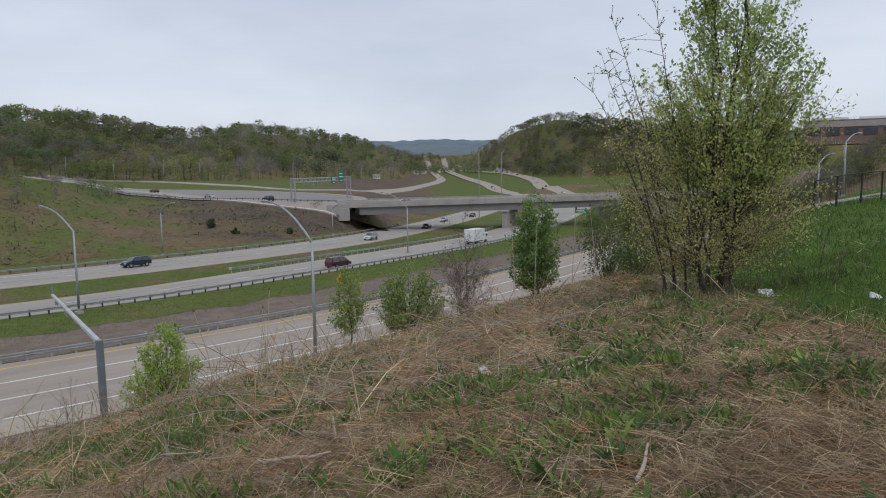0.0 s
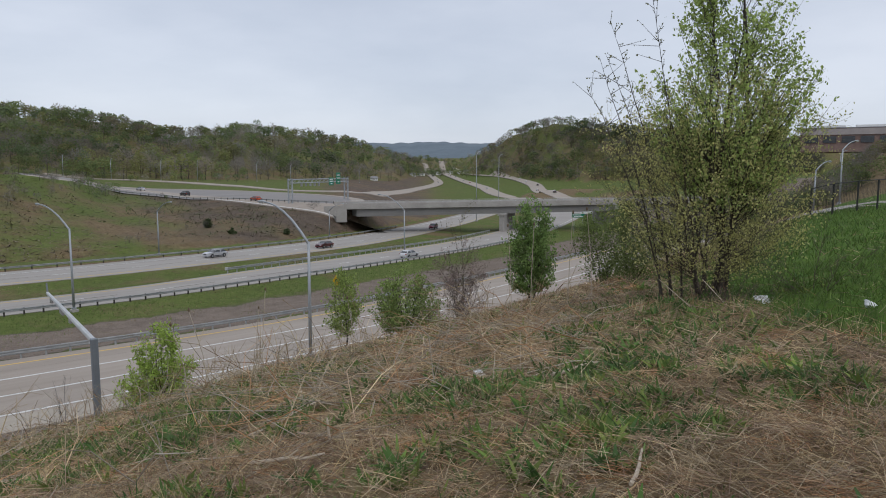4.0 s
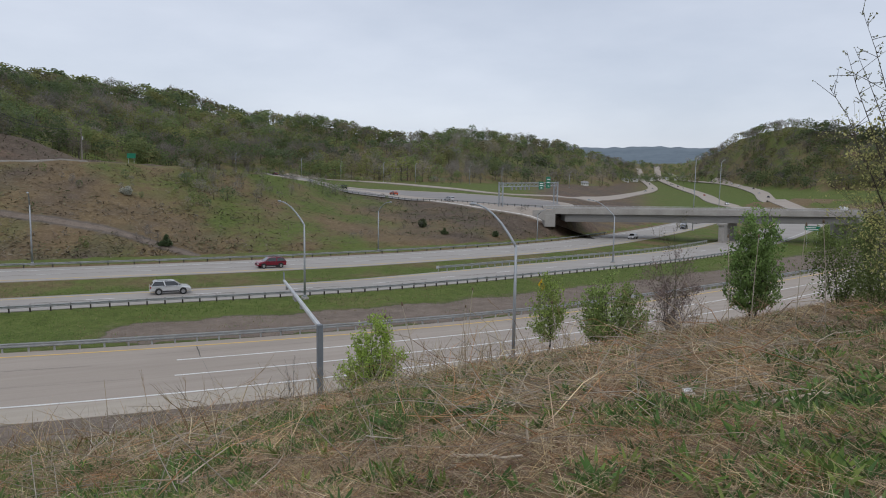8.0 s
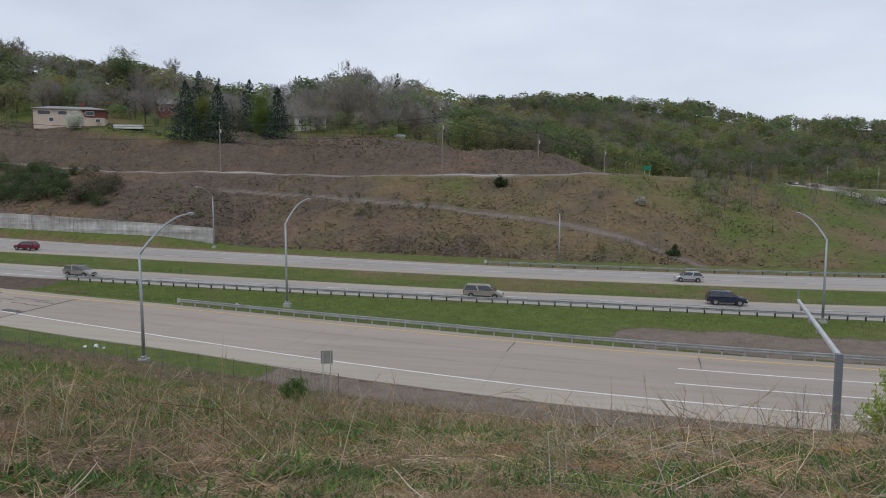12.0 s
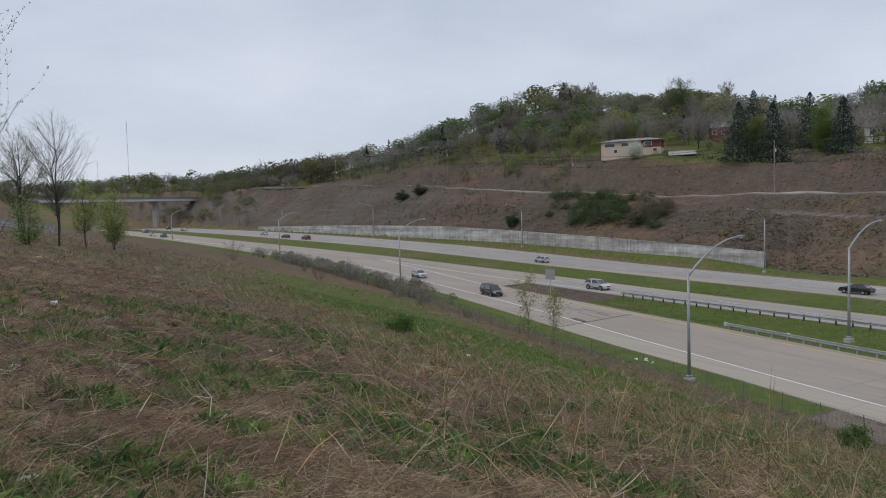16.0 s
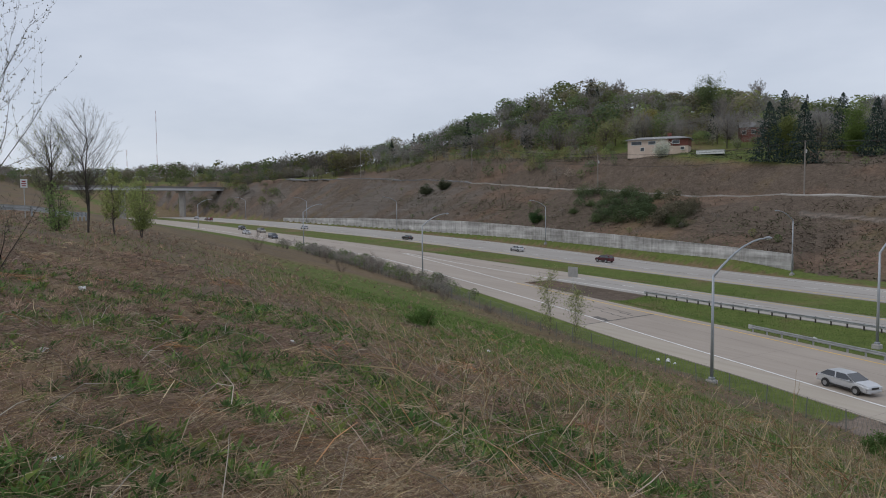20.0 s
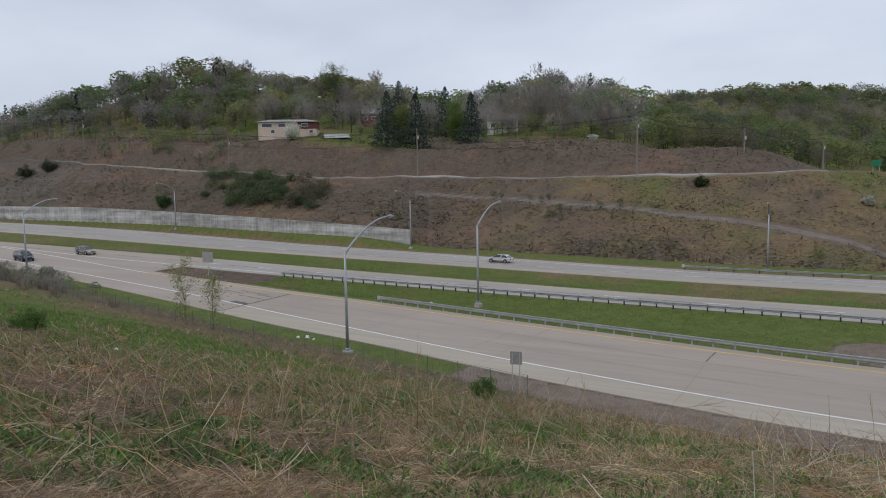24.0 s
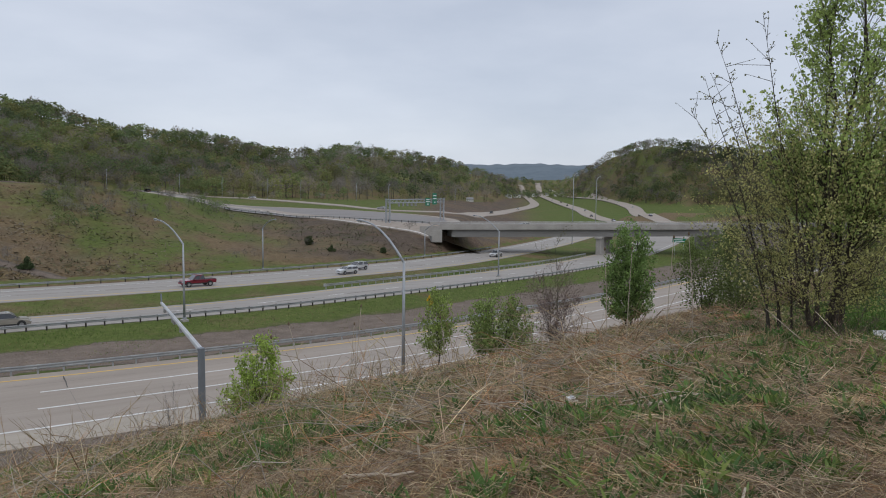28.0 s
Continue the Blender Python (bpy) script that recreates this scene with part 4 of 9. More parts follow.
def high_bridge():
    """The slim bridge across the cutting, far to the left."""
    a, b = Vector((*at_bearing(84, 430), 27.0)), Vector((*at_bearing(72.9, 545), 28.9))
    d = (b - a)
    L = d.length
    ang = math.atan2(d.y, d.x)
    br = thing("high_bridge", Matrix.Translation(a) @ Matrix.Rotation(ang, 4, "Z") @ Matrix.Rotation(-math.asin(d.z / L), 4, "Y"), "slim grey bridge high across the cutting on tall piers", "bridge", kind="structure")
    bm = bmesh.new()
    box(bm, L / 2, 0, -0.2, L, 9, 0.4, bevel=0.05)
    part("deck", bm, BRIDGE_CONCRETE, br)
    for y in (-4.4, 4.4):
        bm = bmesh.new()
        box(bm, L / 2, y, 0.45, L, 0.3, 0.9)
        part("parapet", bm, GIRDER, br)
        bm = bmesh.new()
        box(bm, L / 2, y * 0.98, -1.0, L, 0.3, 1.25)
        part("girder", bm, PALE_GIRDER, br, "pale painted edge girder")
    for bearing in (76.0, 80.2):
        px, py = at_bearing(bearing, 1)
        t = (a.x * py - a.y * px) / -(d.x * py - d.y * px)
        bm = bmesh.new()
        box(bm, L * t, 0, -10.5, 1.8, 4.0, 17.5, bevel=0.15)
        box(bm, L * t, 0, -2.6, 2.8, 8.4, 1.3, bevel=0.1)
        part("pier", bm, BRIDGE_CONCRETE, br)


high_bridge()


# ---------------------------------------------------------------- guard rails
def w_profile(bm, pts, half=0.155, bulge=0.08):
    """A W-beam swept along the points."""
    shape = [(0.0, -half), (bulge, -half * 0.72), (bulge, -half * 0.42), (0.02, -0.02), (0.02, 0.02), (bulge, half * 0.42), (bulge, half * 0.72), (0.0, half)]
    rows = []
    for i, p in enumerate(pts):
        q, r = pts[max(i - 1, 0)], pts[min(i + 1, len(pts) - 1)]
        dx, dy = r[0] - q[0], r[1] - q[1]
        n = math.hypot(dx, dy)
        nx, ny = dy / n, -dx / n
        rows.append([bm.verts.new((p[0] + nx * o, p[1] + ny * o, p[2] + h)) for o, h in shape])
    for a, b in zip(rows, rows[1:]):
        for k in range(len(shape) - 1):
            bm.faces.new((a[k], b[k], b[k + 1], a[k + 1]))
    bmesh.ops.solidify(bm, geom=bm.faces[:], thickness=0.012)


POST_MESH = {}


def guard_rail(x0, x1, f, zf, label, post_material, step=1.905, beams=(0.55,), face=1, end=True):
    """A guard rail: a post every step, one or two W-beams, a flared end."""
    rail = thing("guard_rail", pose(0, 0, 0), label, "guard rail", "guard rails along the roads")
    xs = np.arange(x0, x1, 1.9)
    pts = [(float(x), float(f(x)), float(zf(x))) for x in xs]
    for h in beams:
        bm = bmesh.new()
        w_profile(bm, [(p[0], p[1] - 0.12 * face, p[2] + h) for p in pts], 0.20 if post_material is STEEL else 0.155)
        part("beam", bm, STEEL, rail)
    if post_material.name not in POST_MESH:
        bm = bmesh.new()
        box(bm, 0, 0, 0.3, 0.15, 0.02, 0.9)
        box(bm, 0.07, 0, 0.3, 0.012, 0.12, 0.9)
        box(bm, -0.07, 0, 0.3, 0.012, 0.12, 0.9)
        box(bm, 0, -0.07, 0.55, 0.12, 0.1, 0.34)
        me = bpy.data.meshes.new("post")
        bm.to_mesh(me)
        bm.free()
        me.materials.append(post_material)
        POST_MESH[post_material.name] = me
    for x in np.arange(x0, x1, step):
        ob = new("post", POST_MESH[post_material.name])
        ob.parent = rail
        ob.location = (x, float(f(x)), float(zf(x)))
    if end:
        bm = bmesh.new()
        x, y, z = pts[0]
        box(bm, x - 0.25, y - 0.1, z + 0.55, 0.5, 0.12, 0.5, bevel=0.05)
        part("end_terminal", bm, STEEL, rail, "blunt metal end terminal")
    return rail


guard_rail(-46.3, 130, shifted(NEAR_YELLOW, 1.75), near_z, "bright galvanised guard rail along the slip road", STEEL, 1.905, (0.58,))
guard_rail(-71.4, 170, shifted(MID_NEAR, -0.85), Z_MAIN, "galvanised guard rail on dark posts beside the carriageway", DARK_STEEL, 1.905, (0.58,))
guard_rail(-16, 150, shifted(FAR_EDGE, 0.7), Z_MAIN, "low guard rail at the foot of the far bank", DARK_STEEL, 3.81, (0.55,))
guard_rail(55, 160, shifted(MID_FAR, 1.2), Z_MAIN, "galvanised guard rail on the central grass", STEEL, 1.905, (0.55,))


def ramp_rail():
    """The rail follows the near edge of the ramps."""
    rail = thing("guard_rail", pose(0, 0, 0), "guard rail on dark posts along the ramp's edge", "guard rail", "guard rails along the roads")
    x, y, dx, dy = along(APRON_NEAR, 2.6)
    o = 0.8
    px, py = x - dy * o, y + dx * o
    z = ground_z(px, py) + 0.3
    bm = bmesh.new()
    w_profile(bm, [(float(a), float(b), float(c) + 0.55) for a, b, c in zip(px[:90], py[:90], z[:90])])
    part("beam", bm, STEEL, rail)
    for a, b, c in zip(px[:90], py[:90], z[:90]):
        ob = new("post", POST_MESH[DARK_STEEL.name])
        ob.parent, ob.location = rail, (float(a), float(b), float(c))


ramp_rail()


# ---------------------------------------------------------------- lamps, signs and poles
def lamp_post(x, y, z, turn, height, arm, rise, label="tall grey steel lamp post with one curved arm"):
    """A tapered pole on a base, a curved arm and a cobra-head luminaire; the arm points along local x."""
    post = thing("street_lamp", pose(x, y, z, 0, 0, turn), label, "street lamp", "lamp posts along the roads")
    bend = height - rise
    bm = bmesh.new()
    box(bm, 0, 0, 0.0, 0.75, 0.75, 0.5, bevel=0.06)
    part("footing", bm, CONCRETE, post)
    bm = bmesh.new()
    box(bm, 0, 0, 0.35, 0.42, 0.42, 0.22, bevel=0.03)
    part("base_plate", bm, LAMP_STEEL, post)
    bm = bmesh.new()
    tube(bm, [(0, 0, 0.3), (0, 0, bend * 0.5), (0, 0, bend)], [0.15, 0.125, 0.10], 10)
    part("pole", bm, LAMP_STEEL, post, smooth=True)
    bm = bmesh.new()
    tube(bm, [(arm * u, 0, bend - 0.15 + rise * (1 - (1 - u) ** 1.9)) for u in (0, 0.15, 0.35, 0.55, 0.75, 0.9, 1.0)], [0.11, 0.105, 0.095, 0.085, 0.08, 0.075, 0.07], 7)
    part("arm", bm, LAMP_STEEL, post, smooth=True)
    bm = bmesh.new()
    zt = height - 0.1
    tube(bm, [(arm - 0.1, 0, zt), (arm + 0.2, 0, zt + 0.02), (arm + 0.5, 0, zt), (arm + 0.85, 0, zt - 0.03)], [0.07, 0.15, 0.19, 0.08], 8)
    bmesh.ops.scale(bm, vec=(1, 1, 0.7), space=Matrix.Translation((0, 0, -zt)), verts=bm.verts[:])
    head = part("luminaire", bm, LAMP_STEEL, post, "grey cobra-head luminaire", True)
    bm = bmesh.new()
    tube(bm, [(arm + 0.32, 0, zt - 0.10), (arm + 0.62, 0, zt - 0.10)], [0.14, 0.12], 8)
    bmesh.ops.scale(bm, vec=(1, 1, 0.55), space=Matrix.Translation((0, 0, -(zt - 0.10))), verts=bm.verts[:])
    part("lens", bm, LENS, head, "pale glass lens", True)
    return post


def lamps():
    for x, y, turn, h, arm, rise, up in ((-35.5, 51.5, 83, 12.1, 6.3, 3.0, 0), (-32.9, 74.8, 84, 12.1, 5.2, 2.6, 0.9), (26.6, 83.4, 99, 11.9, 6.6, 2.6, 0), (31.8, 45.6, 97, 12.5, 5.2, 3.1, 1.1), (-108.3, 69.3, 92, 12.2, 5.3, 2.2, 0), (-185.5, 79, 92, 12.2, 5.0, 2.2, 0), (-300, 81, 95, 12.2, 5.0, 2.2, 0), (95, 103.2, 100, 12.2, 6.0, 3.0, 0)):
        lamp_post(x, y, z_at(x, y) + up, turn, h, arm, rise)
    for x, h in ((-73.2, 12.5), (-153, 12.8), (-240, 13.2), (-3.5, 11.4), (56.6, 10.3), (109, 8.8), (-320, 12.6), (-400, 12.6)):
        y = float(FAR_EDGE(x)) + 3.0
        lamp_post(x, y, z_at(x, y), -90, h, 5.4, 1.9, "grey steel lamp post at the foot of the bank")
    for b, d, h in ((-48.5, 262, 26), (-50.3, 300, 26), (-12.5, 425, 11), (-17.5, 430, 12), (-20.6, 432, 12), (-24, 435, 12), (-26.6, 438, 12), (-31, 448, 12), (-33.6, 455, 12), (-39, 560, 12), (-75.2, 125, 10), (-73.6, 120, 8), (-75.1, 300, 12)):
        x, y = at_bearing(b, d)
        lamp_post(x, y, z_at(x, y), 90 + b * 1.5, h, 2.6, 1.4, "distant grey lamp post beside the link road")


lamps()


def cantilever():
    """The galvanised post at the slip road's edge with an arm that reaches out over the lanes."""
    x, y = 14.6, 42.7
    z = z_at(x, y)
    c = thing("cantilever_post", pose(x, y, z), "galvanised square post with a long arm over the lanes", "sign post")
    bm = bmesh.new()
    box(bm, 0, 0, 0.05, 1.0, 1.0, 0.35, bevel=0.05)
    part("footing", bm, CONCRETE, c)
    bm = bmesh.new()
    box(bm, 0, 0, 0.26, 0.6, 0.6, 0.06, bevel=0.01)
    part("base_plate", bm, MAST_STEEL, c)
    for sx in (-0.24, 0.24):
        for sy in (-0.24, 0.24):
            bm = bmesh.new()
            tube(bm, [(sx, sy, 0.24), (sx, sy, 0.4)], 0.03, 6)
            part("anchor_bolt", bm, MAST_STEEL, c)
    bm = bmesh.new()
    box(bm, 0, 0, 3.0, 0.36, 0.36, 5.5, bevel=0.04)
    part("post", bm, MAST_STEEL, c)
    bm = bmesh.new()
    tip = Vector((2.1, 15.3, 6.25))
    tube(bm, [(0, 0.1, 5.6), tip * 0.5 + Vector((0, 0, 2.8)), tip], [0.17, 0.15, 0.12], 8)
    arm = part("arm", bm, STEEL, c, "bright galvanised arm")
    bm = bmesh.new()
    tube(bm, [tip - Vector((0, 0.1, 0.2)), tip + Vector((0, 0.1, 0.75))], 0.06, 6)
    part("stub", bm, MAST_STEEL, arm)
    for u in (0.45, 0.62, 0.66, 0.9):
        p = Vector((0, 0, 5.6)).lerp(tip, u)
        bm = bmesh.new()
        box(bm, p.x, p.y, p.z - 0.30, 0.16, 0.30, 0.36, bevel=0.03)
        part("sensor_box", bm, SIGN_BACK, arm, "small grey sensor box under the arm")


cantilever()


def sign_panel(name, x, y, z, turn, w, h, posts, clear, label, sheet, back=SIGN_BACK, bars=()):
    """A sheet sign on one or two posts; its face looks along local -y. bars: dark or pale strips (x, z, w, h, material)."""
    s = thing(name, pose(x, y, z, 0, 0, turn), label, "road sign", "road signs")
    for px in ((-w * 0.32, w * 0.32) if posts == 2 else (0,)):
        bm = bmesh.new()
        box(bm, px, 0.06, (clear + h) / 2 - 0.2, 0.07, 0.05, clear + h + 0.2)
        part("post", bm, STEEL, s)
    bm = bmesh.new()
    box(bm, 0, 0.02, clear + h / 2, w, 0.012, h)
    part("sheet_back", bm, back, s, "bare metal back of the sign")
    bm = bmesh.new()
    box(bm, 0, -0.002, clear + h / 2, w - 0.02, 0.02, h - 0.02, bevel=0.008)
    face = part("sign_face", bm, sheet, s)
    for bx, bz, bw, bh, mat in bars:
        bm = bmesh.new()
        box(bm, bx, -0.02, clear + h / 2 + bz, bw, 0.012, bh)
        part("sign_bar", bm, mat, face)
    return s


sign_panel("sign", -17.7, 46.9, z_at(-17.7, 46.9), 195, 0.85, 0.95, 2, 2.1, "grey metal back of a two-post road sign", SIGN_WHITE)
gx, gy = at_bearing(45.2, 119)
sign_panel("exit_sign", gx, gy, z_at(gx, gy), 5, 2.1, 1.7, 1, 2.2, "pale back of a gore sign on one post", SIGN_BACK, SIGN_BACK)
wx, wy = 51.3, 67.9
WARN = thing("warning_sign", pose(wx, wy, z_at(wx, wy), 0, 0, -94), "yellow diamond warning sign with a black arrow on a post", "road sign", "road signs")
bm = bmesh.new()
box(bm, 0, 0.05, 1.3, 0.08, 0.05, 3.4)
part("post", bm, STEEL, WARN)
bm = bmesh.new()
box(bm, 0, 0, 0, 1.2, 0.02, 1.2, Matrix.Translation((0, 0, 3.0)) @ Matrix.Rotation(radians(45), 4, "Y"), 0.008)
face = part("sign_face", bm, SIGN_YELLOW, WARN)
bm = bmesh.new()
box(bm, -0.1, -0.02, 2.85, 0.13, 0.012, 0.7)
box(bm, 0.10, -0.02, 3.22, 0.4, 0.012, 0.13, Matrix.Translation((0, 0, 0)))
part("arrow", bm, BLACK_SHEET, face, "black arrow")
tx, ty = at_bearing(-5.05, 186)
sign_panel("guide_sign", tx, ty, z_at(tx, ty), 10, 2.0, 1.2, 2, 1.3, "small green road sign beside the upper road", SIGN_GREEN)
tx, ty = at_bearing(-56.7, 215)
sign_panel("guide_sign", tx, ty, z_at(tx, ty), -60, 3.8, 1.2, 2, 0.8 - z_at(tx, ty), "long green guide sign with white lettering bars", SIGN_GREEN, SIGN_BACK, ((-0.3, 0.2, 2.4, 0.2, SIGN_WHITE), (0.1, -0.25, 2.7, 0.2, SIGN_WHITE)))


def gantry():
    """The sign gantry over the ramp: two braced legs, a box truss, green signs and a message board seen from behind."""
    a, b = Vector((*at_bearing(-33.55, 221), 0)), Vector((*at_bearing(-37.95, 252), 0))
    d = b - a
    L = d.length
    z0 = z_at(a.x, a.y)
    g = thing("sign_gantry", Matrix.Translation((a.x, a.y, z0)) @ Matrix.Rotation(math.atan2(d.y, d.x), 4, "Z"), "grey steel truss gantry with two green signs", "sign gantry")
    top = 11.9 - z0
    for x in (0, L):
        for y in (-0.7, 0.7):
            bm = bmesh.new()
            tube(bm, [(x, y, -1.5), (x, y, top + 0.3)], 0.24, 8)
            part("leg", bm, LAMP_STEEL, g)
        bm = bmesh.new()
        n = 5
        for k in range(n):
            z1, z2 = top * k / n, top * (k + 1) / n
            tube(bm, [(x, -0.7, z1), (x, 0.7, z2)], 0.05, 5)
            tube(bm, [(x, -0.7, z2), (x, 0.7, z2)], 0.05, 5)
        part("leg_bracing", bm, LAMP_STEEL, g)
    for y in (-0.7, 0.7):
        for z in (top - 1.1, top):
            bm = bmesh.new()
            tube(bm, [(-0.4, y, z), (L + 0.4, y, z)], 0.14, 6)
            part("chord", bm, LAMP_STEEL, g)
    bm = bmesh.new()
    n = 14
    for k in range(n):
        x1, x2 = L * k / n, L * (k + 1) / n
        for y in (-0.7, 0.7):
            tube(bm, [(x1, y, top - 1.1), (x2, y, top)] if k % 2 else [(x1, y, top), (x2, y, top - 1.1)], 0.07, 5)
        tube(bm, [(x1, -0.7, top), (x2, 0.7, top)], 0.045, 5)
    part("truss_bracing", bm, LAMP_STEEL, g)
    for x, w, h, zc in ((L * 0.665, 3.2, 2.6, -0.9), (L * 0.80, 3.0, 3.9, 0.1)):
        bm = bmesh.new()
        box(bm, x, -0.85, top + zc, w, 0.08, h, bevel=0.02)
        sign = part("green_sign", bm, SIGN_GREEN, g, "green direction sign")
        for k, (bw, bz) in enumerate(((0.7, 0.28), (0.8, 0.02), (0.35, -0.3))):
            bm = bmesh.new()
            box(bm, x, -0.92, top + zc + bz * h, w * bw, 0.03, 0.32)
            part("sign_bar", bm, SIGN_WHITE, sign)
    for k in range(5):
        bm = bmesh.new()
        box(bm, L * (0.22 + 0.075 * k), 0.9, top - 1.75, 0.75, 0.4, 1.0, bevel=0.03)
        part("message_module", bm, SIGN_BACK, g, "dark lamp housing under the truss")


gantry()


def far_hill():
    """The last ridge at the head of the valley, its haze painted in as blue."""
    bs = np.linspace(-33, -60, 120)
    rows = []
    for d, k in ((2700, 0.0), (3000, 0.45), (3300, 0.86), (3550, 1.0), (3900, 0.6)):
        el = 2.1 + 0.06 * np.sin(bs * 0.8) + 0.025 * np.sin(bs * 3.7 + 1)
        z = 15 + k * (d * np.tan(np.radians(el)) + 1.5 * np.sin(bs * 5.3 + d))
        rows.append(np.stack([-np.sin(np.radians(bs)) * d, np.cos(np.radians(bs)) * d, z], 1))
    v = np.concatenate(rows)
    n = len(bs)
    f = [(r * n + i, r * n + i + 1, (r + 1) * n + i + 1, (r + 1) * n + i) for r in range(4) for i in range(n - 1)]
    tagged(add_mesh("backdrop", v, f, FAR_HILLS, None, "", True), "distant wooded ridge, tinted blue-grey for haze", "hill", kind="structure")


far_hill()


# ---------------------------------------------------------------- power poles and wires, houses
def utility_pole(b, d, height, arms=2):
    x, y = at_bearing(b, d)
    z = z_at(x, y)
    u = thing("utility_pole", pose(x, y, z - 0.3, 0, 0, b + 8), "weathered wooden power pole with crossarms", "utility pole", "power poles along the upper road")
    bm = bmesh.new()
    tube(bm, [(0, 0, -0.5), (0, 0, height)], [0.2, 0.13], 8)
    part("pole", bm, WOOD_POLE, u)
    for k in range(arms):
        bm = bmesh.new()
        box(bm, 0, 0.16, height - 0.4 - 1.0 * k, 0.12, 2.4 - 0.5 * k, 0.14)
        arm = part("crossarm", bm, WOOD_POLE, u)
        for s in (-1.05, -0.35, 0.35, 1.05):
            bm = bmesh.new()
            tube(bm, [(0, 0.16 + s * (1 - 0.2 * k), height - 0.33 - k), (0, 0.16 + s * (1 - 0.2 * k), height - 0.1 - k)], [0.05, 0.035], 6)
            part("insulator", bm, TRIM_BLACK, arm)
    bm = bmesh.new()
    tube(bm, [(0.28, 0, height - 3.2), (0.28, 0, height - 2.3)], 0.2, 8)
    part("transformer", bm, STEEL, u, "grey can transformer")
    return Vector((x, y, z - 0.3 + height - 0.2))


POLE_TOPS = [utility_pole(b, d, h) for b, d, h in ((62.3, 395, 16), (53.3, 309, 12.4), (43.27, 234, 13.0), (28.51, 205.5, 14.4), (11.11, 177.5, 15.2), (3.4, 196, 6.8), (-1.8, 225, 9.5))]


def wires():
    for a, b in zip(POLE_TOPS, POLE_TOPS[1:]):
        w = thing("power_line", pose(0, 0, 0), "thin sagging power lines between two poles", "power line", "power lines along the upper road")
        for dz, dy in ((0.1, -1.0), (0.1, 1.0), (-1.0, 0.6), (-3.4, 0)):
            bm = bmesh.new()
            pts = [a.lerp(b, u) + Vector((0, dy, dz - 4 * 1.6 * u * (1 - u))) for u in [k / 10 for k in range(11)]]
            tube(bm, pts, 0.038, 4, False)
            part("wire", bm, TRIM_BLACK, w)


wires()

WALL_PEACH = surface("peach_house_paint", (0.50, 0.40, 0.32), (0.66, 0.54, 0.45), 0.5, 0.85)
BRICK_RED = surface("red_brick_wall", (0.13, 0.045, 0.035), (0.24, 0.085, 0.065), 1.5, 0.9, 0, 0.2)
ROOF_GREY = surface("grey_shingle_roof", (0.20, 0.20, 0.205), (0.34, 0.34, 0.345), 0.8, 0.9, 0, 0.2)
WHITE_TRIM = surface("white_painted_trim", (0.66, 0.66, 0.65), (0.82, 0.82, 0.80), 0.8, 0.6)
WINDOW_GLASS = surface("dark_window_glass", (0.03, 0.035, 0.04), (0.07, 0.08, 0.09), 1.0, 0.1)


def hip_roof(bm, x0, x1, y0, y1, z, rise, over=0.7, inset=4.0):
    v = [bm.verts.new(p) for p in ((x0 - over, y0 - over, z), (x1 + over, y0 - over, z), (x1 + over, y1 + over, z), (x0 - over, y1 + over, z), (x0 + inset, (y0 + y1) / 2, z + rise), (x1 - inset, (y0 + y1) / 2, z + rise))]
    w = [bm.verts.new(p.co - Vector((0, 0, 0.22))) for p in v[:4]]
    for f in ((v[0], v[1], v[5], v[4]), (v[1], v[2], v[5]), (v[2], v[3], v[4], v[5]), (v[3], v[0], v[4]), (w[3], w[2], w[1], w[0])):
        bm.faces.new(f)
    for k in range(4):
        bm.faces.new((w[k], w[(k + 1) % 4], v[(k + 1) % 4], v[k]))


def window(parent, x, y, z, w, h, side=-1):
    bm = bmesh.new()
    box(bm, x, y, z, w + 0.24, 0.12, h + 0.24)
    fr = part("window_frame", bm, WHITE_TRIM, parent)
    bm = bmesh.new()
    box(bm, x, y + side * 0.05, z, w, 0.08, h)
    part("pane", bm, WINDOW_GLASS, fr)


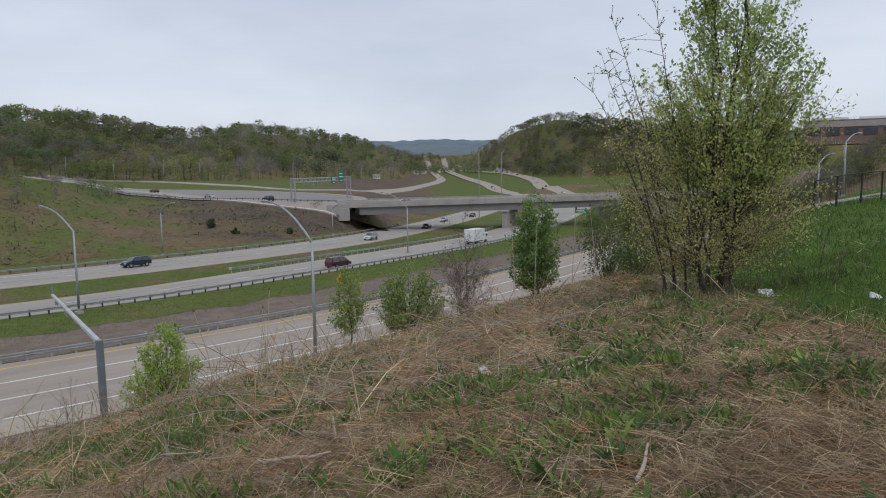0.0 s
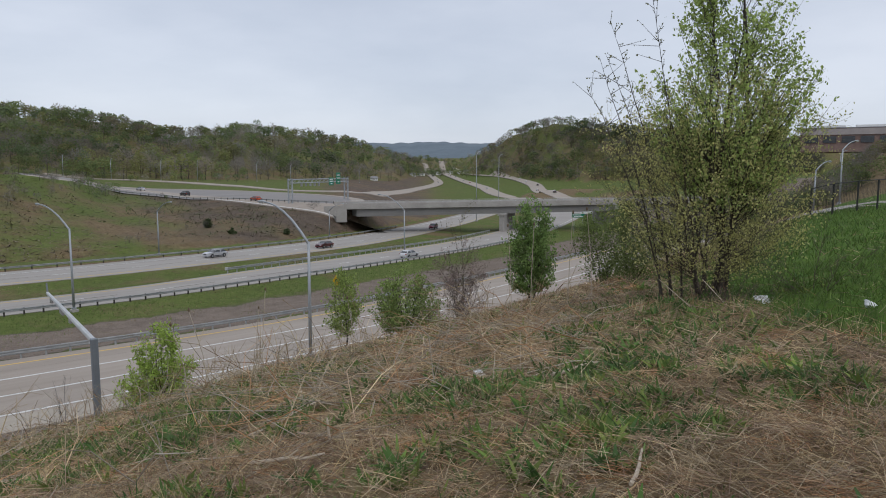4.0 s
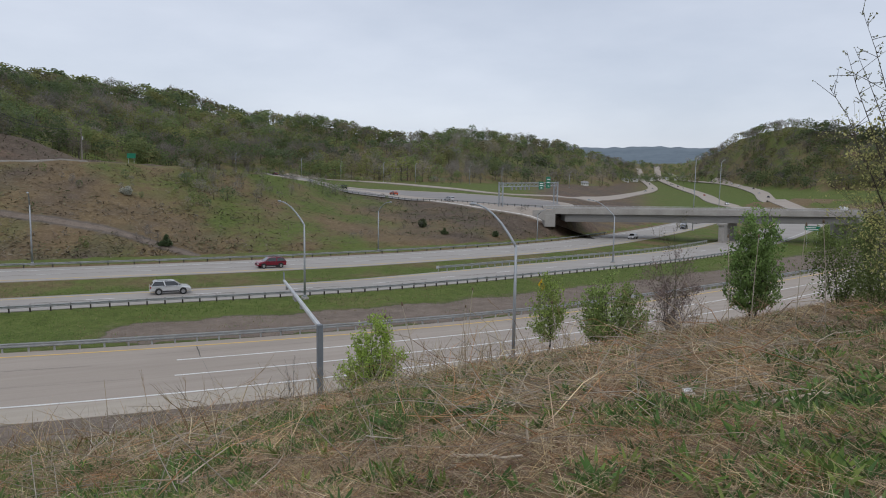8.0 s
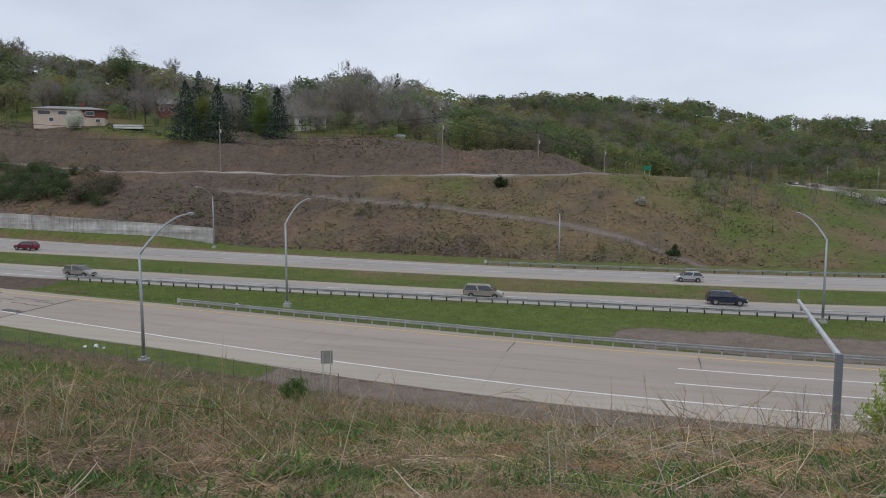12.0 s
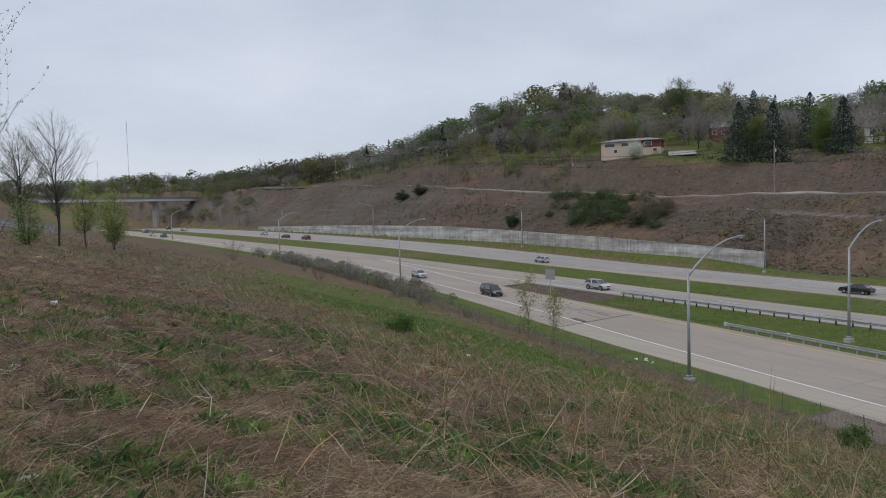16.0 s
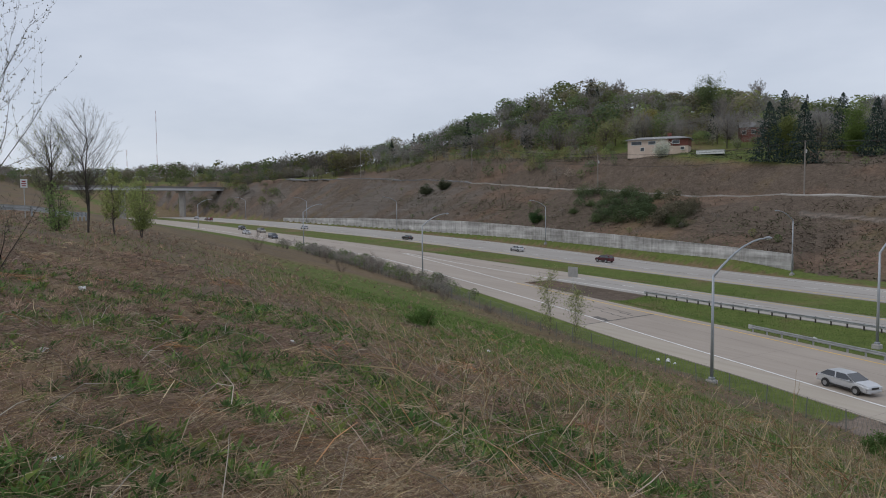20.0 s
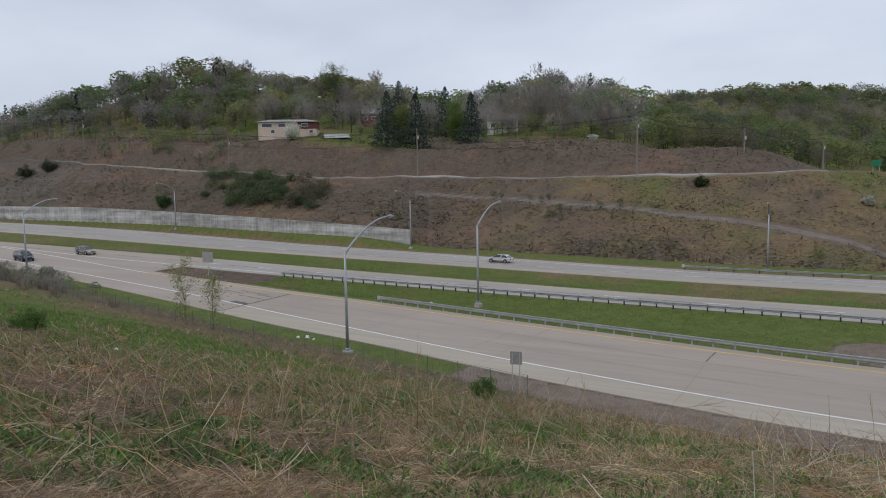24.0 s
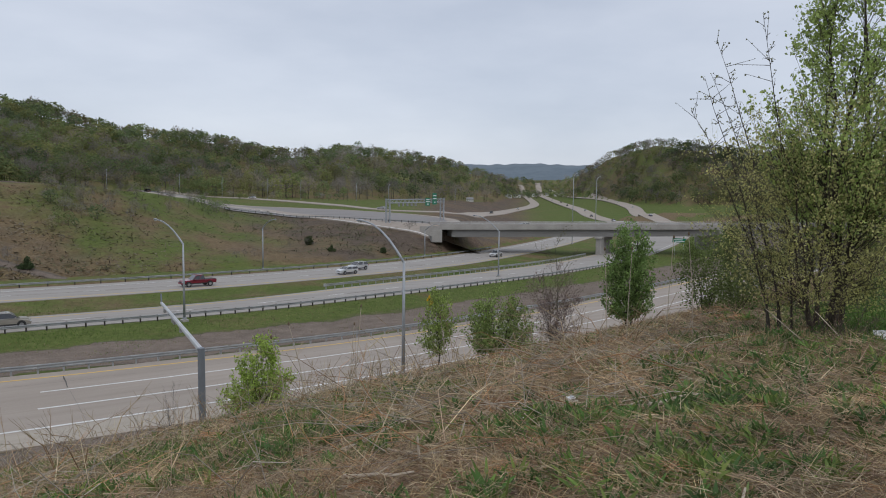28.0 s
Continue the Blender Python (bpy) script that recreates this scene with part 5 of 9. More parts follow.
def hill_house():
    x, y = at_bearing(38.6, 258)
    z = z_at(x, y)
    h = thing("house", pose(x, y, z, 0, 0, 30), "low two-storey house, peach and red brick, grey hipped roof", "house")
    W, D, T = 20.0, 10.0, 4.7
    bm = bmesh.new()
    box(bm, -W * 0.16, 0, T / 2 - 0.8, W * 0.68, D, T + 1.6)
    part("wall", bm, WALL_PEACH, h, "peach painted wall")
    bm = bmesh.new()
    box(bm, W * 0.34, 0.15, T * 0.75, W * 0.32, D - 0.3, T * 0.5)
    part("wall", bm, BRICK_RED, h, "red brick upper wall")
    bm = bmesh.new()
    box(bm, W * 0.34, 0.2, T * 0.25 - 0.8, W * 0.32, D - 0.4, T * 0.5 + 1.58)
    part("wall", bm, WALL_PEACH, h, "peach lower wall")
    bm = bmesh.new()
    hip_roof(bm, -W / 2, W / 2, -D / 2, D / 2, T + 0.2, 1.1)
    roof = part("roof", bm, ROOF_GREY, h)
    bm = bmesh.new()
    box(bm, 3.2, 1, T + 1.6, 1.3, 0.9, 1.8)
    part("chimney", bm, BRICK_RED, roof)
    for wx, wz, ww, wh in ((-7.0, 3.6, 3.4, 1.1), (-1.8, 3.6, 2.4, 1.1), (6.0, 3.6, 2.2, 1.1), (-5.0, 1.5, 1.2, 1.1), (2.0, 1.4, 1.6, 1.2), (8.2, 1.4, 1.2, 0.9)):
        window(h, wx, -D / 2 - 0.02, wz, ww, wh)
    for wy in (-2.5, 2.2):
        bm = bmesh.new()
        box(bm, -W / 2 - 0.02, wy, 3.9, 0.1, 1.6, 1.2)
        part("window_pane", bm, WINDOW_GLASS, h)
    # the pool deck beside it
    px, py = at_bearing(34.9, 247)
    p = thing("pool_deck", pose(px, py, z_at(px, py), 0, 0, 30), "low white-panelled pool deck on the lawn", "deck")
    bm = bmesh.new()
    box(bm, 0, 0, 0.5, 8.5, 5, 1.3, bevel=0.05)
    part("side_panel", bm, WHITE_TRIM, p)
    bm = bmesh.new()
    box(bm, 0, 0, 1.2, 8.7, 5.2, 0.12)
    part("coping", bm, CONCRETE, p)


hill_house()


def small_house(b, d, turn, w, dep, t, wall_mat, label, lift=0.0):
    x, y = at_bearing(b, d)
    h = thing("house", pose(x, y, z_at(x, y) + lift, 0, 0, turn), label, "house", "houses among the trees")
    bm = bmesh.new()
    box(bm, 0, 0, t / 2 - 1, w, dep, t + 2)
    part("wall", bm, wall_mat, h)
    bm = bmesh.new()
    hip_roof(bm, -w / 2, w / 2, -dep / 2, dep / 2, t, dep * 0.28, 0.5, 0.4)
    part("roof", bm, ROOF_GREY, h)
    for k in (-0.3, 0.0, 0.3):
        window(h, w * k, -dep / 2 - 0.02, t * 0.6, w * 0.13, t * 0.28)


small_house(31.9, 300, 28, 11, 8, 5.0, BRICK_RED, "red brick house half hidden by trees")
small_house(21.6, 285, 20, 12, 8, 4.5, WHITE_TRIM, "white house half hidden by bare trees")
small_house(24.9, 300, 20, 9, 8, 4.5, BRICK_RED, "red brick house half hidden by trees")
small_house(14.5, 262, 14, 3.4, 3, 0.5, WHITE_TRIM, "low white shed at the edge of the wood")
for k, (b, d) in enumerate(((-40.2, 690), (-45.3, 1280), (-46.3, 1450), (-47.2, 1380), (-44.0, 1180), (-43.3, 1100))):
    small_house(b, d, -40 + 11 * k, 12 if k else 7, 6, 4.5 if k else 2.4, WHITE_TRIM, "distant white building in the valley")


SHOP_BRICK = surface("faded_brick_wall", (0.19, 0.125, 0.105), (0.30, 0.21, 0.18), 0.6, 0.9, 0, 0.2)
SHOP_BAND = surface("mauve_grey_fascia", (0.33, 0.29, 0.28), (0.45, 0.40, 0.385), 0.3, 0.8)


def shop_hall():
    """The long brick shop with a pale fascia on its hill."""
    x, y = at_bearing(-77.8, 330)
    h = thing("shop_building", pose(x, y, 26.4, 0, 0, -78), "long flat-roofed brick shop building with a pale band", "shop")
    bm = bmesh.new()
    box(bm, 0, 6, 0.7, 60, 24, 9.4)
    part("wall", bm, SHOP_BRICK, h)
    bm = bmesh.new()
    box(bm, 0, -6.2, 4.0, 60.4, 0.5, 2.4)
    part("fascia", bm, SHOP_BAND, h, "mauve-grey horizontal fascia")
    bm = bmesh.new()
    box(bm, 0, 6, 5.55, 60.6, 24.6, 0.35, bevel=0.05)
    part("roof", bm, ROOF_GREY, h)
    for k in range(9):
        bm = bmesh.new()
        box(bm, -26 + k * 6.5, -6.15, 0.9, 4.6, 0.4, 2.6)
        part("shop_window", bm, WINDOW_GLASS, h)
    for bx, w in ((-21, 13), (-3, 16), (16, 9), (25, 5)):
        bm = bmesh.new()
        box(bm, bx, 2, 6.3, w, 5, 1.2, bevel=0.1)
        part("roof_unit", bm, WHITE_TRIM, h, "long white roof unit")


shop_hall()


def yard_fence():
    """The dark posts and rails at the edge of the lawn."""
    f = thing("lawn_fence", pose(0, 0, 0), "tall black chain-link fence at the lawn's edge", "fence")
    pts = [at_bearing(-73.4, 51), at_bearing(-74.8, 51.5), at_bearing(-76.3, 53), at_bearing(-77.5, 54.5), at_bearing(-79.0, 56.5), at_bearing(-80.6, 59), at_bearing(-82.2, 62)]
    tops = []
    for x, y in pts:
        z = z_at(x, y)
        bm = bmesh.new()
        tube(bm, [(x, y, z - 0.4), (x, y, z + 2.0)], 0.06, 8)
        part("post", bm, BLACK_SHEET, f)
        tops.append(Vector((x, y, z + 2.0)))
    for a, b in zip(tops, tops[1:]):
        bm = bmesh.new()
        tube(bm, [a - Vector((0, 0, 0.03)), b - Vector((0, 0, 0.03))], 0.035, 6)
        part("top_rail", bm, BLACK_SHEET, f)
        bm = bmesh.new()
        n = 16
        for k in range(n):
            p, q = a.lerp(b, k / n), a.lerp(b, (k + 1) / n)
            tube(bm, [p - Vector((0, 0, 1.9)), q - Vector((0, 0, 0.1))], 0.006, 3, False)
            tube(bm, [q - Vector((0, 0, 1.9)), p - Vector((0, 0, 0.1))], 0.006, 3, False)
        part("wire_mesh", bm, BLACK_SHEET, f)


yard_fence()


def bank_fence():
    """The sagging chain-link fence along the foot of the near bank."""
    f = thing("chain_link_fence", pose(0, 0, 0), "sagging grey chain-link fence across the grassy bank", "fence")
    xs = np.arange(-150, -16, 2.9)
    tops = []
    for x in xs:
        y = float(foot_y(x)) - float(np.interp(x, [-150, -110, -40, -25, -16], [9, 8.5, 6.2, 2.2, 1.2]))
        z = z_at(x, y)
        lean = 0.12 * math.sin(x * 1.7)
        bm = bmesh.new()
        tube(bm, [(x, y, z - 0.3), (x + lean, y, z + 1.5)], 0.035, 6)
        part("post", bm, FENCE_WIRE, f)
        tops.append(Vector((x + lean, y, z + 1.5)))
    for a, b in zip(tops, tops[1:]):
        bm = bmesh.new()
        n = 9
        for k in range(n):
            p, q = a.lerp(b, k / n), a.lerp(b, (k + 1) / n)
            tube(bm, [p - Vector((0, 0, 1.45)), q - Vector((0, 0, 0.08))], 0.009, 3, False)
            tube(bm, [q - Vector((0, 0, 1.45)), p - Vector((0, 0, 0.08))], 0.009, 3, False)
        tube(bm, [a, a.lerp(b, 0.5) - Vector((0, 0, 0.06)), b], 0.012, 3, False)
        part("wire_mesh", bm, FENCE_WIRE, f)


bank_fence()


def brow_rail():
    """The pale rail that runs along the road behind the left-hand brow, and a sign seen from behind."""
    r = thing("roadside_rail", pose(0, 0, 0), "pale grey metal rail on posts beyond the bare trees", "guard rail", "guard rails along the roads")
    pts = []
    for b, d in ((82.6, 86), (83.4, 80), (84.5, 77), (86, 75), (88, 73.5), (90, 73), (93, 73)):
        x, y = at_bearing(b, d)
        pts.append(Vector((x, y, z_at(x, y))))
    bm = bmesh.new()
    w_profile(bm, [(p.x, p.y, p.z + 0.72) for p in pts], 0.24)
    part("beam", bm, STEEL, r)
    for a, b in zip(pts, pts[1:]):
        n = max(1, int((b - a).length / 2))
        for k in range(n):
            p = a.lerp(b, k / n)
            bm = bmesh.new()
            box(bm, p.x, p.y, p.z + 0.3, 0.16, 0.16, 1.2, bevel=0.02)
            part("post", bm, LAMP_STEEL, r)
    x, y = at_bearing(86.4, 71)
    sign_panel("sign", x, y, z_at(x, y), 86, 0.55, 0.75, 1, 2.6, "pale sign with dark red bars on one tall post", SIGN_WHITE, SIGN_BACK, ((0, 0.18, 0.3, 0.10, TAILLAMP), (0, -0.02, 0.36, 0.08, TAILLAMP), (0, -0.2, 0.3, 0.08, TAILLAMP)))


brow_rail()


MAST_RED = surface("red_mast_paint", (0.30, 0.05, 0.04), (0.42, 0.08, 0.06), 0.3, 0.7)


def radio_mast(b, d, low, high, label):
    """A slim guyed lattice mast in red and white bands."""
    x, y = at_bearing(b, d)
    z = z_at(x, y)
    m = thing("radio_mast", pose(x, y, z), label, "radio mast", "radio masts on the skyline")
    top = 15.3 + d * math.tan(radians(high)) - z
    n = 7
    for k in range(n):
        z0, z1 = top * k / n, top * (k + 1) / n
        bm = bmesh.new()
        for i in range(3):
            an, nx = 2 * math.pi * i / 3, 2 * math.pi * (i + 1) / 3
            p, q = (0.5 * math.cos(an), 0.5 * math.sin(an)), (0.5 * math.cos(nx), 0.5 * math.sin(nx))
            tube(bm, [(*p, z0), (*p, z1)], 0.07, 4)
            for j in range(6):
                a, c = z0 + (z1 - z0) * j / 6, z0 + (z1 - z0) * (j + 1) / 6
                tube(bm, [(*p, a), (*q, c)], 0.05, 3)
        part("mast_section", bm, WHITE_TRIM if k % 2 else MAST_RED, m)


radio_mast(77.67, 1150, 3.0, 7.2, "tall slim red and white radio mast")
radio_mast(79.75, 1250, 3.0, 4.3, "slim red and white radio mast behind the trees")


# ---------------------------------------------------------------- woods: many crowns of small clumps in one mesh a stand
def quads_mesh(name, co, quads, tint, material, parent=None, label="", category="", kind="", group=""):
    """A mesh of quads from arrays, with a colour for every vertex."""
    me = bpy.data.meshes.new(name)
    co, quads = np.asarray(co, np.float32), np.asarray(quads, np.int32)
    me.vertices.add(len(co))
    me.vertices.foreach_set("co", co.ravel())
    me.loops.add(quads.size)
    me.loops.foreach_set("vertex_index", quads.ravel())
    me.polygons.add(len(quads))
    me.polygons.foreach_set("loop_start", np.arange(len(quads), dtype=np.int32) * 4)
    me.update(calc_edges=True)
    at = me.color_attributes.new("tint", "FLOAT_COLOR", "POINT")
    at.data.foreach_set("color", np.concatenate([np.asarray(tint, np.float32), np.ones((len(co), 1), np.float32)], 1).ravel())
    me.materials.append(material)
    ob = new(name, me)
    ob.parent = parent
    return tagged(ob, label, category, group, kind)


def cards(rng, centre, size, aspect=1.0, upright=0.0):
    """Quads of the given size at the centres, each turned at random."""
    n = len(centre)
    a = rng.normal(size=(n, 3))
    a[:, 2] += upright * np.abs(rng.normal(size=n)) * 2.5
    a /= np.linalg.norm(a, axis=1, keepdims=True)
    b = np.cross(a, rng.normal(size=(n, 3)))
    b /= np.linalg.norm(b, axis=1, keepdims=True)
    s = np.asarray(size)[:, None] if np.ndim(size) else np.full((n, 1), size)
    u, v = a * s / 2, b * s * aspect / 2
    k = rng.uniform(0.55, 1.2, (n, 4, 1))
    co = np.stack([centre - u * k[:, 0] - v * 0.6, centre - u * 0.3 + v * k[:, 1], centre + u * k[:, 2] + v * 0.35, centre + u * 0.25 - v * k[:, 3]], 1)
    return co.reshape(-1, 3), np.arange(4 * n).reshape(n, 4)


def facing(rng, centre, normal, size, aspect=1.0, loose=0.5):
    """Uneven quads at the centres that face the given normals, more or less."""
    n = len(centre)
    w = normal + rng.normal(0, loose, (n, 3))
    w /= np.linalg.norm(w, axis=1, keepdims=True)
    u = np.cross(w, rng.normal(size=(n, 3)))
    u /= np.linalg.norm(u, axis=1, keepdims=True)
    v = np.cross(w, u)
    s = np.asarray(size)[:, None] if np.ndim(size) else np.full((n, 1), size)
    u, v = u * s / 2, v * s * aspect / 2
    k = rng.uniform(0.5, 1.2, (n, 4, 1))
    co = np.stack([centre - u * k[:, 0] - v * 0.5, centre - u * 0.35 + v * k[:, 1], centre + u * k[:, 2] + v * 0.4, centre + u * 0.3 - v * k[:, 3]], 1)
    return co.reshape(-1, 3), np.arange(4 * n).reshape(n, 4)


def strands(rng, start, way, length, width):
    """Thin flat twigs from the start points."""
    n = len(start)
    side = np.cross(way, rng.normal(size=(n, 3)))
    side /= np.linalg.norm(side, axis=1, keepdims=True)
    w = side * np.asarray(width).reshape(-1, 1) / 2
    end = start + way * np.asarray(length).reshape(-1, 1)
    co = np.stack([start - w, start + w, end + w * 0.4, end - w * 0.4], 1)
    return co.reshape(-1, 3), np.arange(4 * n).reshape(n, 4)


def rods(segments):
    """Three-sided tapered rods from (p, q, r, s) rows."""
    seg = np.asarray(segments, float)
    p, q, r, s = seg[:, 0:3], seg[:, 3:6], seg[:, 6:7], seg[:, 7:8]
    d = q - p
    d /= np.maximum(np.linalg.norm(d, axis=1, keepdims=True), 1e-9)
    side = np.cross(d, np.where(np.abs(d[:, 2:3]) > 0.9, [[1.0, 0, 0]], [[0, 0, 1.0]]))
    side /= np.linalg.norm(side, axis=1, keepdims=True)
    up = np.cross(side, d)
    co = []
    for c, w in ((p, r), (q, s)):
        for k in range(3):
            an = 2 * math.pi * k / 3
            co.append(c + w * (math.cos(an) * side + math.sin(an) * up))
    co = np.stack(co, 1).reshape(-1, 3)
    i = np.arange(len(seg))[:, None] * 6
    f = np.concatenate([i + np.array([[k, (k + 1) % 3, 3 + (k + 1) % 3, 3 + k]]) for k in range(3)], 0)
    return co, f


def unit(v):
    return v / np.maximum(np.linalg.norm(v, axis=-1, keepdims=True), 1e-9)


def crown_model(rng, kind, fine):
    """One woodland tree of height 1: vertices, quads, and whether each vertex is wood."""
    seg = []
    top = 0.62 if kind != "spruce" else 0.95
    seg.append((0, 0, -0.05, 0, 0, top * 0.5, 0.014, 0.011))
    seg.append((0, 0, top * 0.5, rng.normal(0, 0.01), rng.normal(0, 0.01), top, 0.011, 0.005))
    if kind == "spruce":
        n = (50, 80, 150)[fine]
        h = rng.uniform(0.06, 1.0, n)
        rad = 0.20 * (1 - h) ** 0.85 * rng.uniform(0.45, 1.0, n) + 0.008
        an = rng.uniform(0, 2 * math.pi, n)
        out = np.stack([np.cos(an), np.sin(an), 0.5 + 0 * an], 1)
        co, f = facing(rng, np.stack([rad * np.cos(an), rad * np.sin(an), h], 1), out, (0.16, 0.13, 0.085)[fine] * (1.25 - h * 0.8), 0.7)
    else:
        # a lumpy dome: leaves or twig ends lie on its outside
        lumps = unit(rng.normal(size=(11, 3)) + [0, 0, 0.35])
        n = ((84, 190, 420) if kind == "leafy" else (90, 190, 480))[fine]
        way = rng.normal(size=(n, 3))
        way[:, 2] = np.abs(way[:, 2]) * np.where(rng.uniform(0, 1, n) < 0.72, 1, -1)
        way = unit(way)
        near = np.max(way @ lumps.T, axis=1)
        w = rng.uniform(0.27, 0.32)
        shell = (0.74 + 0.34 * np.clip((near - 0.55) / 0.45, 0, 1) ** 0.8)[:, None]
        shape = np.array([[w, w, 0.41]])
        mid = np.array([[0, 0, 0.56]])
        for i in range(0, 11, (11, 4 if kind == "bare" else 11, 2)[fine]):
            tip = lumps[i] * shape[0] * 0.9 + mid[0]
            start = np.array([0, 0, tip[2] * rng.uniform(0.45, 0.7)])
            half = (start + tip) / 2 + [0, 0, 0.02]
            seg.append((*start, *half, 0.006, 0.004))
            if fine == 2:
                seg.append((*half, *tip, 0.004, 0.0015))
        if kind == "leafy":
            c = mid + way * shell * shape * rng.uniform(0.84, 1.02, (n, 1))
            co, f = facing(rng, c, unit(way / shape * 0.3) + [0, 0, 0.2], rng.uniform(0.7, 1.2, n) * (0.118, 0.080, 0.052)[fine], 0.8, 0.42)
        else:
            start = mid + way * shell * shape * rng.uniform(0.45, 0.92, (n, 1))
            turn = unit(rng.normal(0, 0.45, (n, 3)) + 0.7 * way + [0, 0, 0.55])
            co, f = strands(rng, start, turn, rng.uniform(0.06, 0.14, n), np.full(n, (0.022, 0.0135, 0.0062)[fine]))
    rc, rf = rods(seg)
    return np.concatenate([rc, co]), np.concatenate([rf, f + len(rc)]), np.concatenate([np.ones(len(rc), bool), np.zeros(len(co), bool)])


def plant_wood(name, label, seed, places, heights, kinds, tints):
    """A stand of trees as one mesh."""
    rng = np.random.default_rng(seed)
    models = {(k, q): [crown_model(rng, k, q) for _ in range(5)] for k in ("leafy", "bare", "spruce") for q in range(3)}
    far = np.hypot(places[:, 0], places[:, 1])
    cos, quads, cols, base = [], [], [], 0
    z = ground_z(places[:, 0], places[:, 1])
    for i in range(len(places)):
        co, f, wood = models[kinds[i], 2 if far[i] < 310 and heights[i] > 6 else 1 if far[i] < 560 else 0][rng.integers(5)]
        an, h = rng.uniform(0, 2 * math.pi), heights[i]
        c, s = math.cos(an), math.sin(an)
        wide = rng.uniform(1.1, 1.7)
        x = (co[:, 0] * c - co[:, 1] * s) * h * wide + places[i, 0]
        y = (co[:, 0] * s + co[:, 1] * c) * h * wide + places[i, 1]
        cos.append(np.stack([x, y, co[:, 2] * h + z[i] - 0.2], 1))
        quads.append(f + base)
        base += len(co)
        shade = np.repeat(rng.uniform(0.85, 1.15, len(co) // 2 + 1), 2)[: len(co), None]
        col = np.asarray(tints[i])[None, :] * shade
        cols.append(np.where(wood[:, None], np.array([[0.15, 0.132, 0.115]]), col))
    return quads_mesh(name, np.concatenate(cos), np.concatenate(quads), np.concatenate(cols), FOREST, None, label, "woodland", "stuff")


BARE_TINTS = np.array([(0.275, 0.248, 0.222), (0.245, 0.228, 0.210), (0.295, 0.256, 0.212), (0.255, 0.248, 0.204)])
GREEN_TINTS = np.array([(0.150, 0.195, 0.098), (0.180, 0.228, 0.098), (0.215, 0.252, 0.104), (0.262, 0.268, 0.112), (0.248, 0.222, 0.140)])


def wood_scatter(seed, b0, b1, spacing, lo, hi, green, height, spruce=0.0):
    """Places between two distance lines for bearings b0 to b1, with kinds, heights and colours."""
    rng = np.random.default_rng(seed)
    area_d = np.array([(float(np.ravel(lo(b))[0]), float(np.ravel(hi(b))[0])) for b in np.linspace(b0, b1, 40)])
    area = np.mean(area_d[:, 1] ** 2 - area_d[:, 0] ** 2) / 2 * abs(radians(b1 - b0))
    n = int(area / spacing**2)
    b = rng.uniform(min(b0, b1), max(b0, b1), n)
    a, c = lo(b), hi(b)
    d = np.sqrt(rng.uniform(0, 1, n) * (c**2 - a**2) + a**2)
    xy = np.stack([-np.sin(np.radians(b)) * d, np.cos(np.radians(b)) * d], 1)
    g = green + 0.45 * wobble(xy[:, 0], xy[:, 1], 75, seed) + 0.2 * wobble(xy[:, 0], xy[:, 1], 24, seed + 1)
    roll = rng.uniform(0, 1, n)
    kinds = np.where(roll < spruce, "spruce", np.where(rng.uniform(0, 1, n) < g, "leafy", "bare"))
    hs = height * rng.uniform(0.65, 1.15, n) * (1 + 0.28 * wobble(xy[:, 0], xy[:, 1], 30, seed + 2))
    # neighbours tend to the same tint
    pick = np.clip(2.0 + 2.6 * wobble(xy[:, 0], xy[:, 1], 48, seed + 3) + rng.normal(0, 0.9, n), 0, 4).astype(int)
    tone = (1 + 0.32 * wobble(xy[:, 0], xy[:, 1], 70, seed + 4))[:, None] * rng.uniform(0.85, 1.15, (n, 1))
    tints = np.where((kinds == "spruce")[:, None], [[0.035, 0.052, 0.036]], np.where((kinds == "leafy")[:, None], GREEN_TINTS[pick], BARE_TINTS[pick % 4]) * tone)
    return xy, hs, kinds, tints


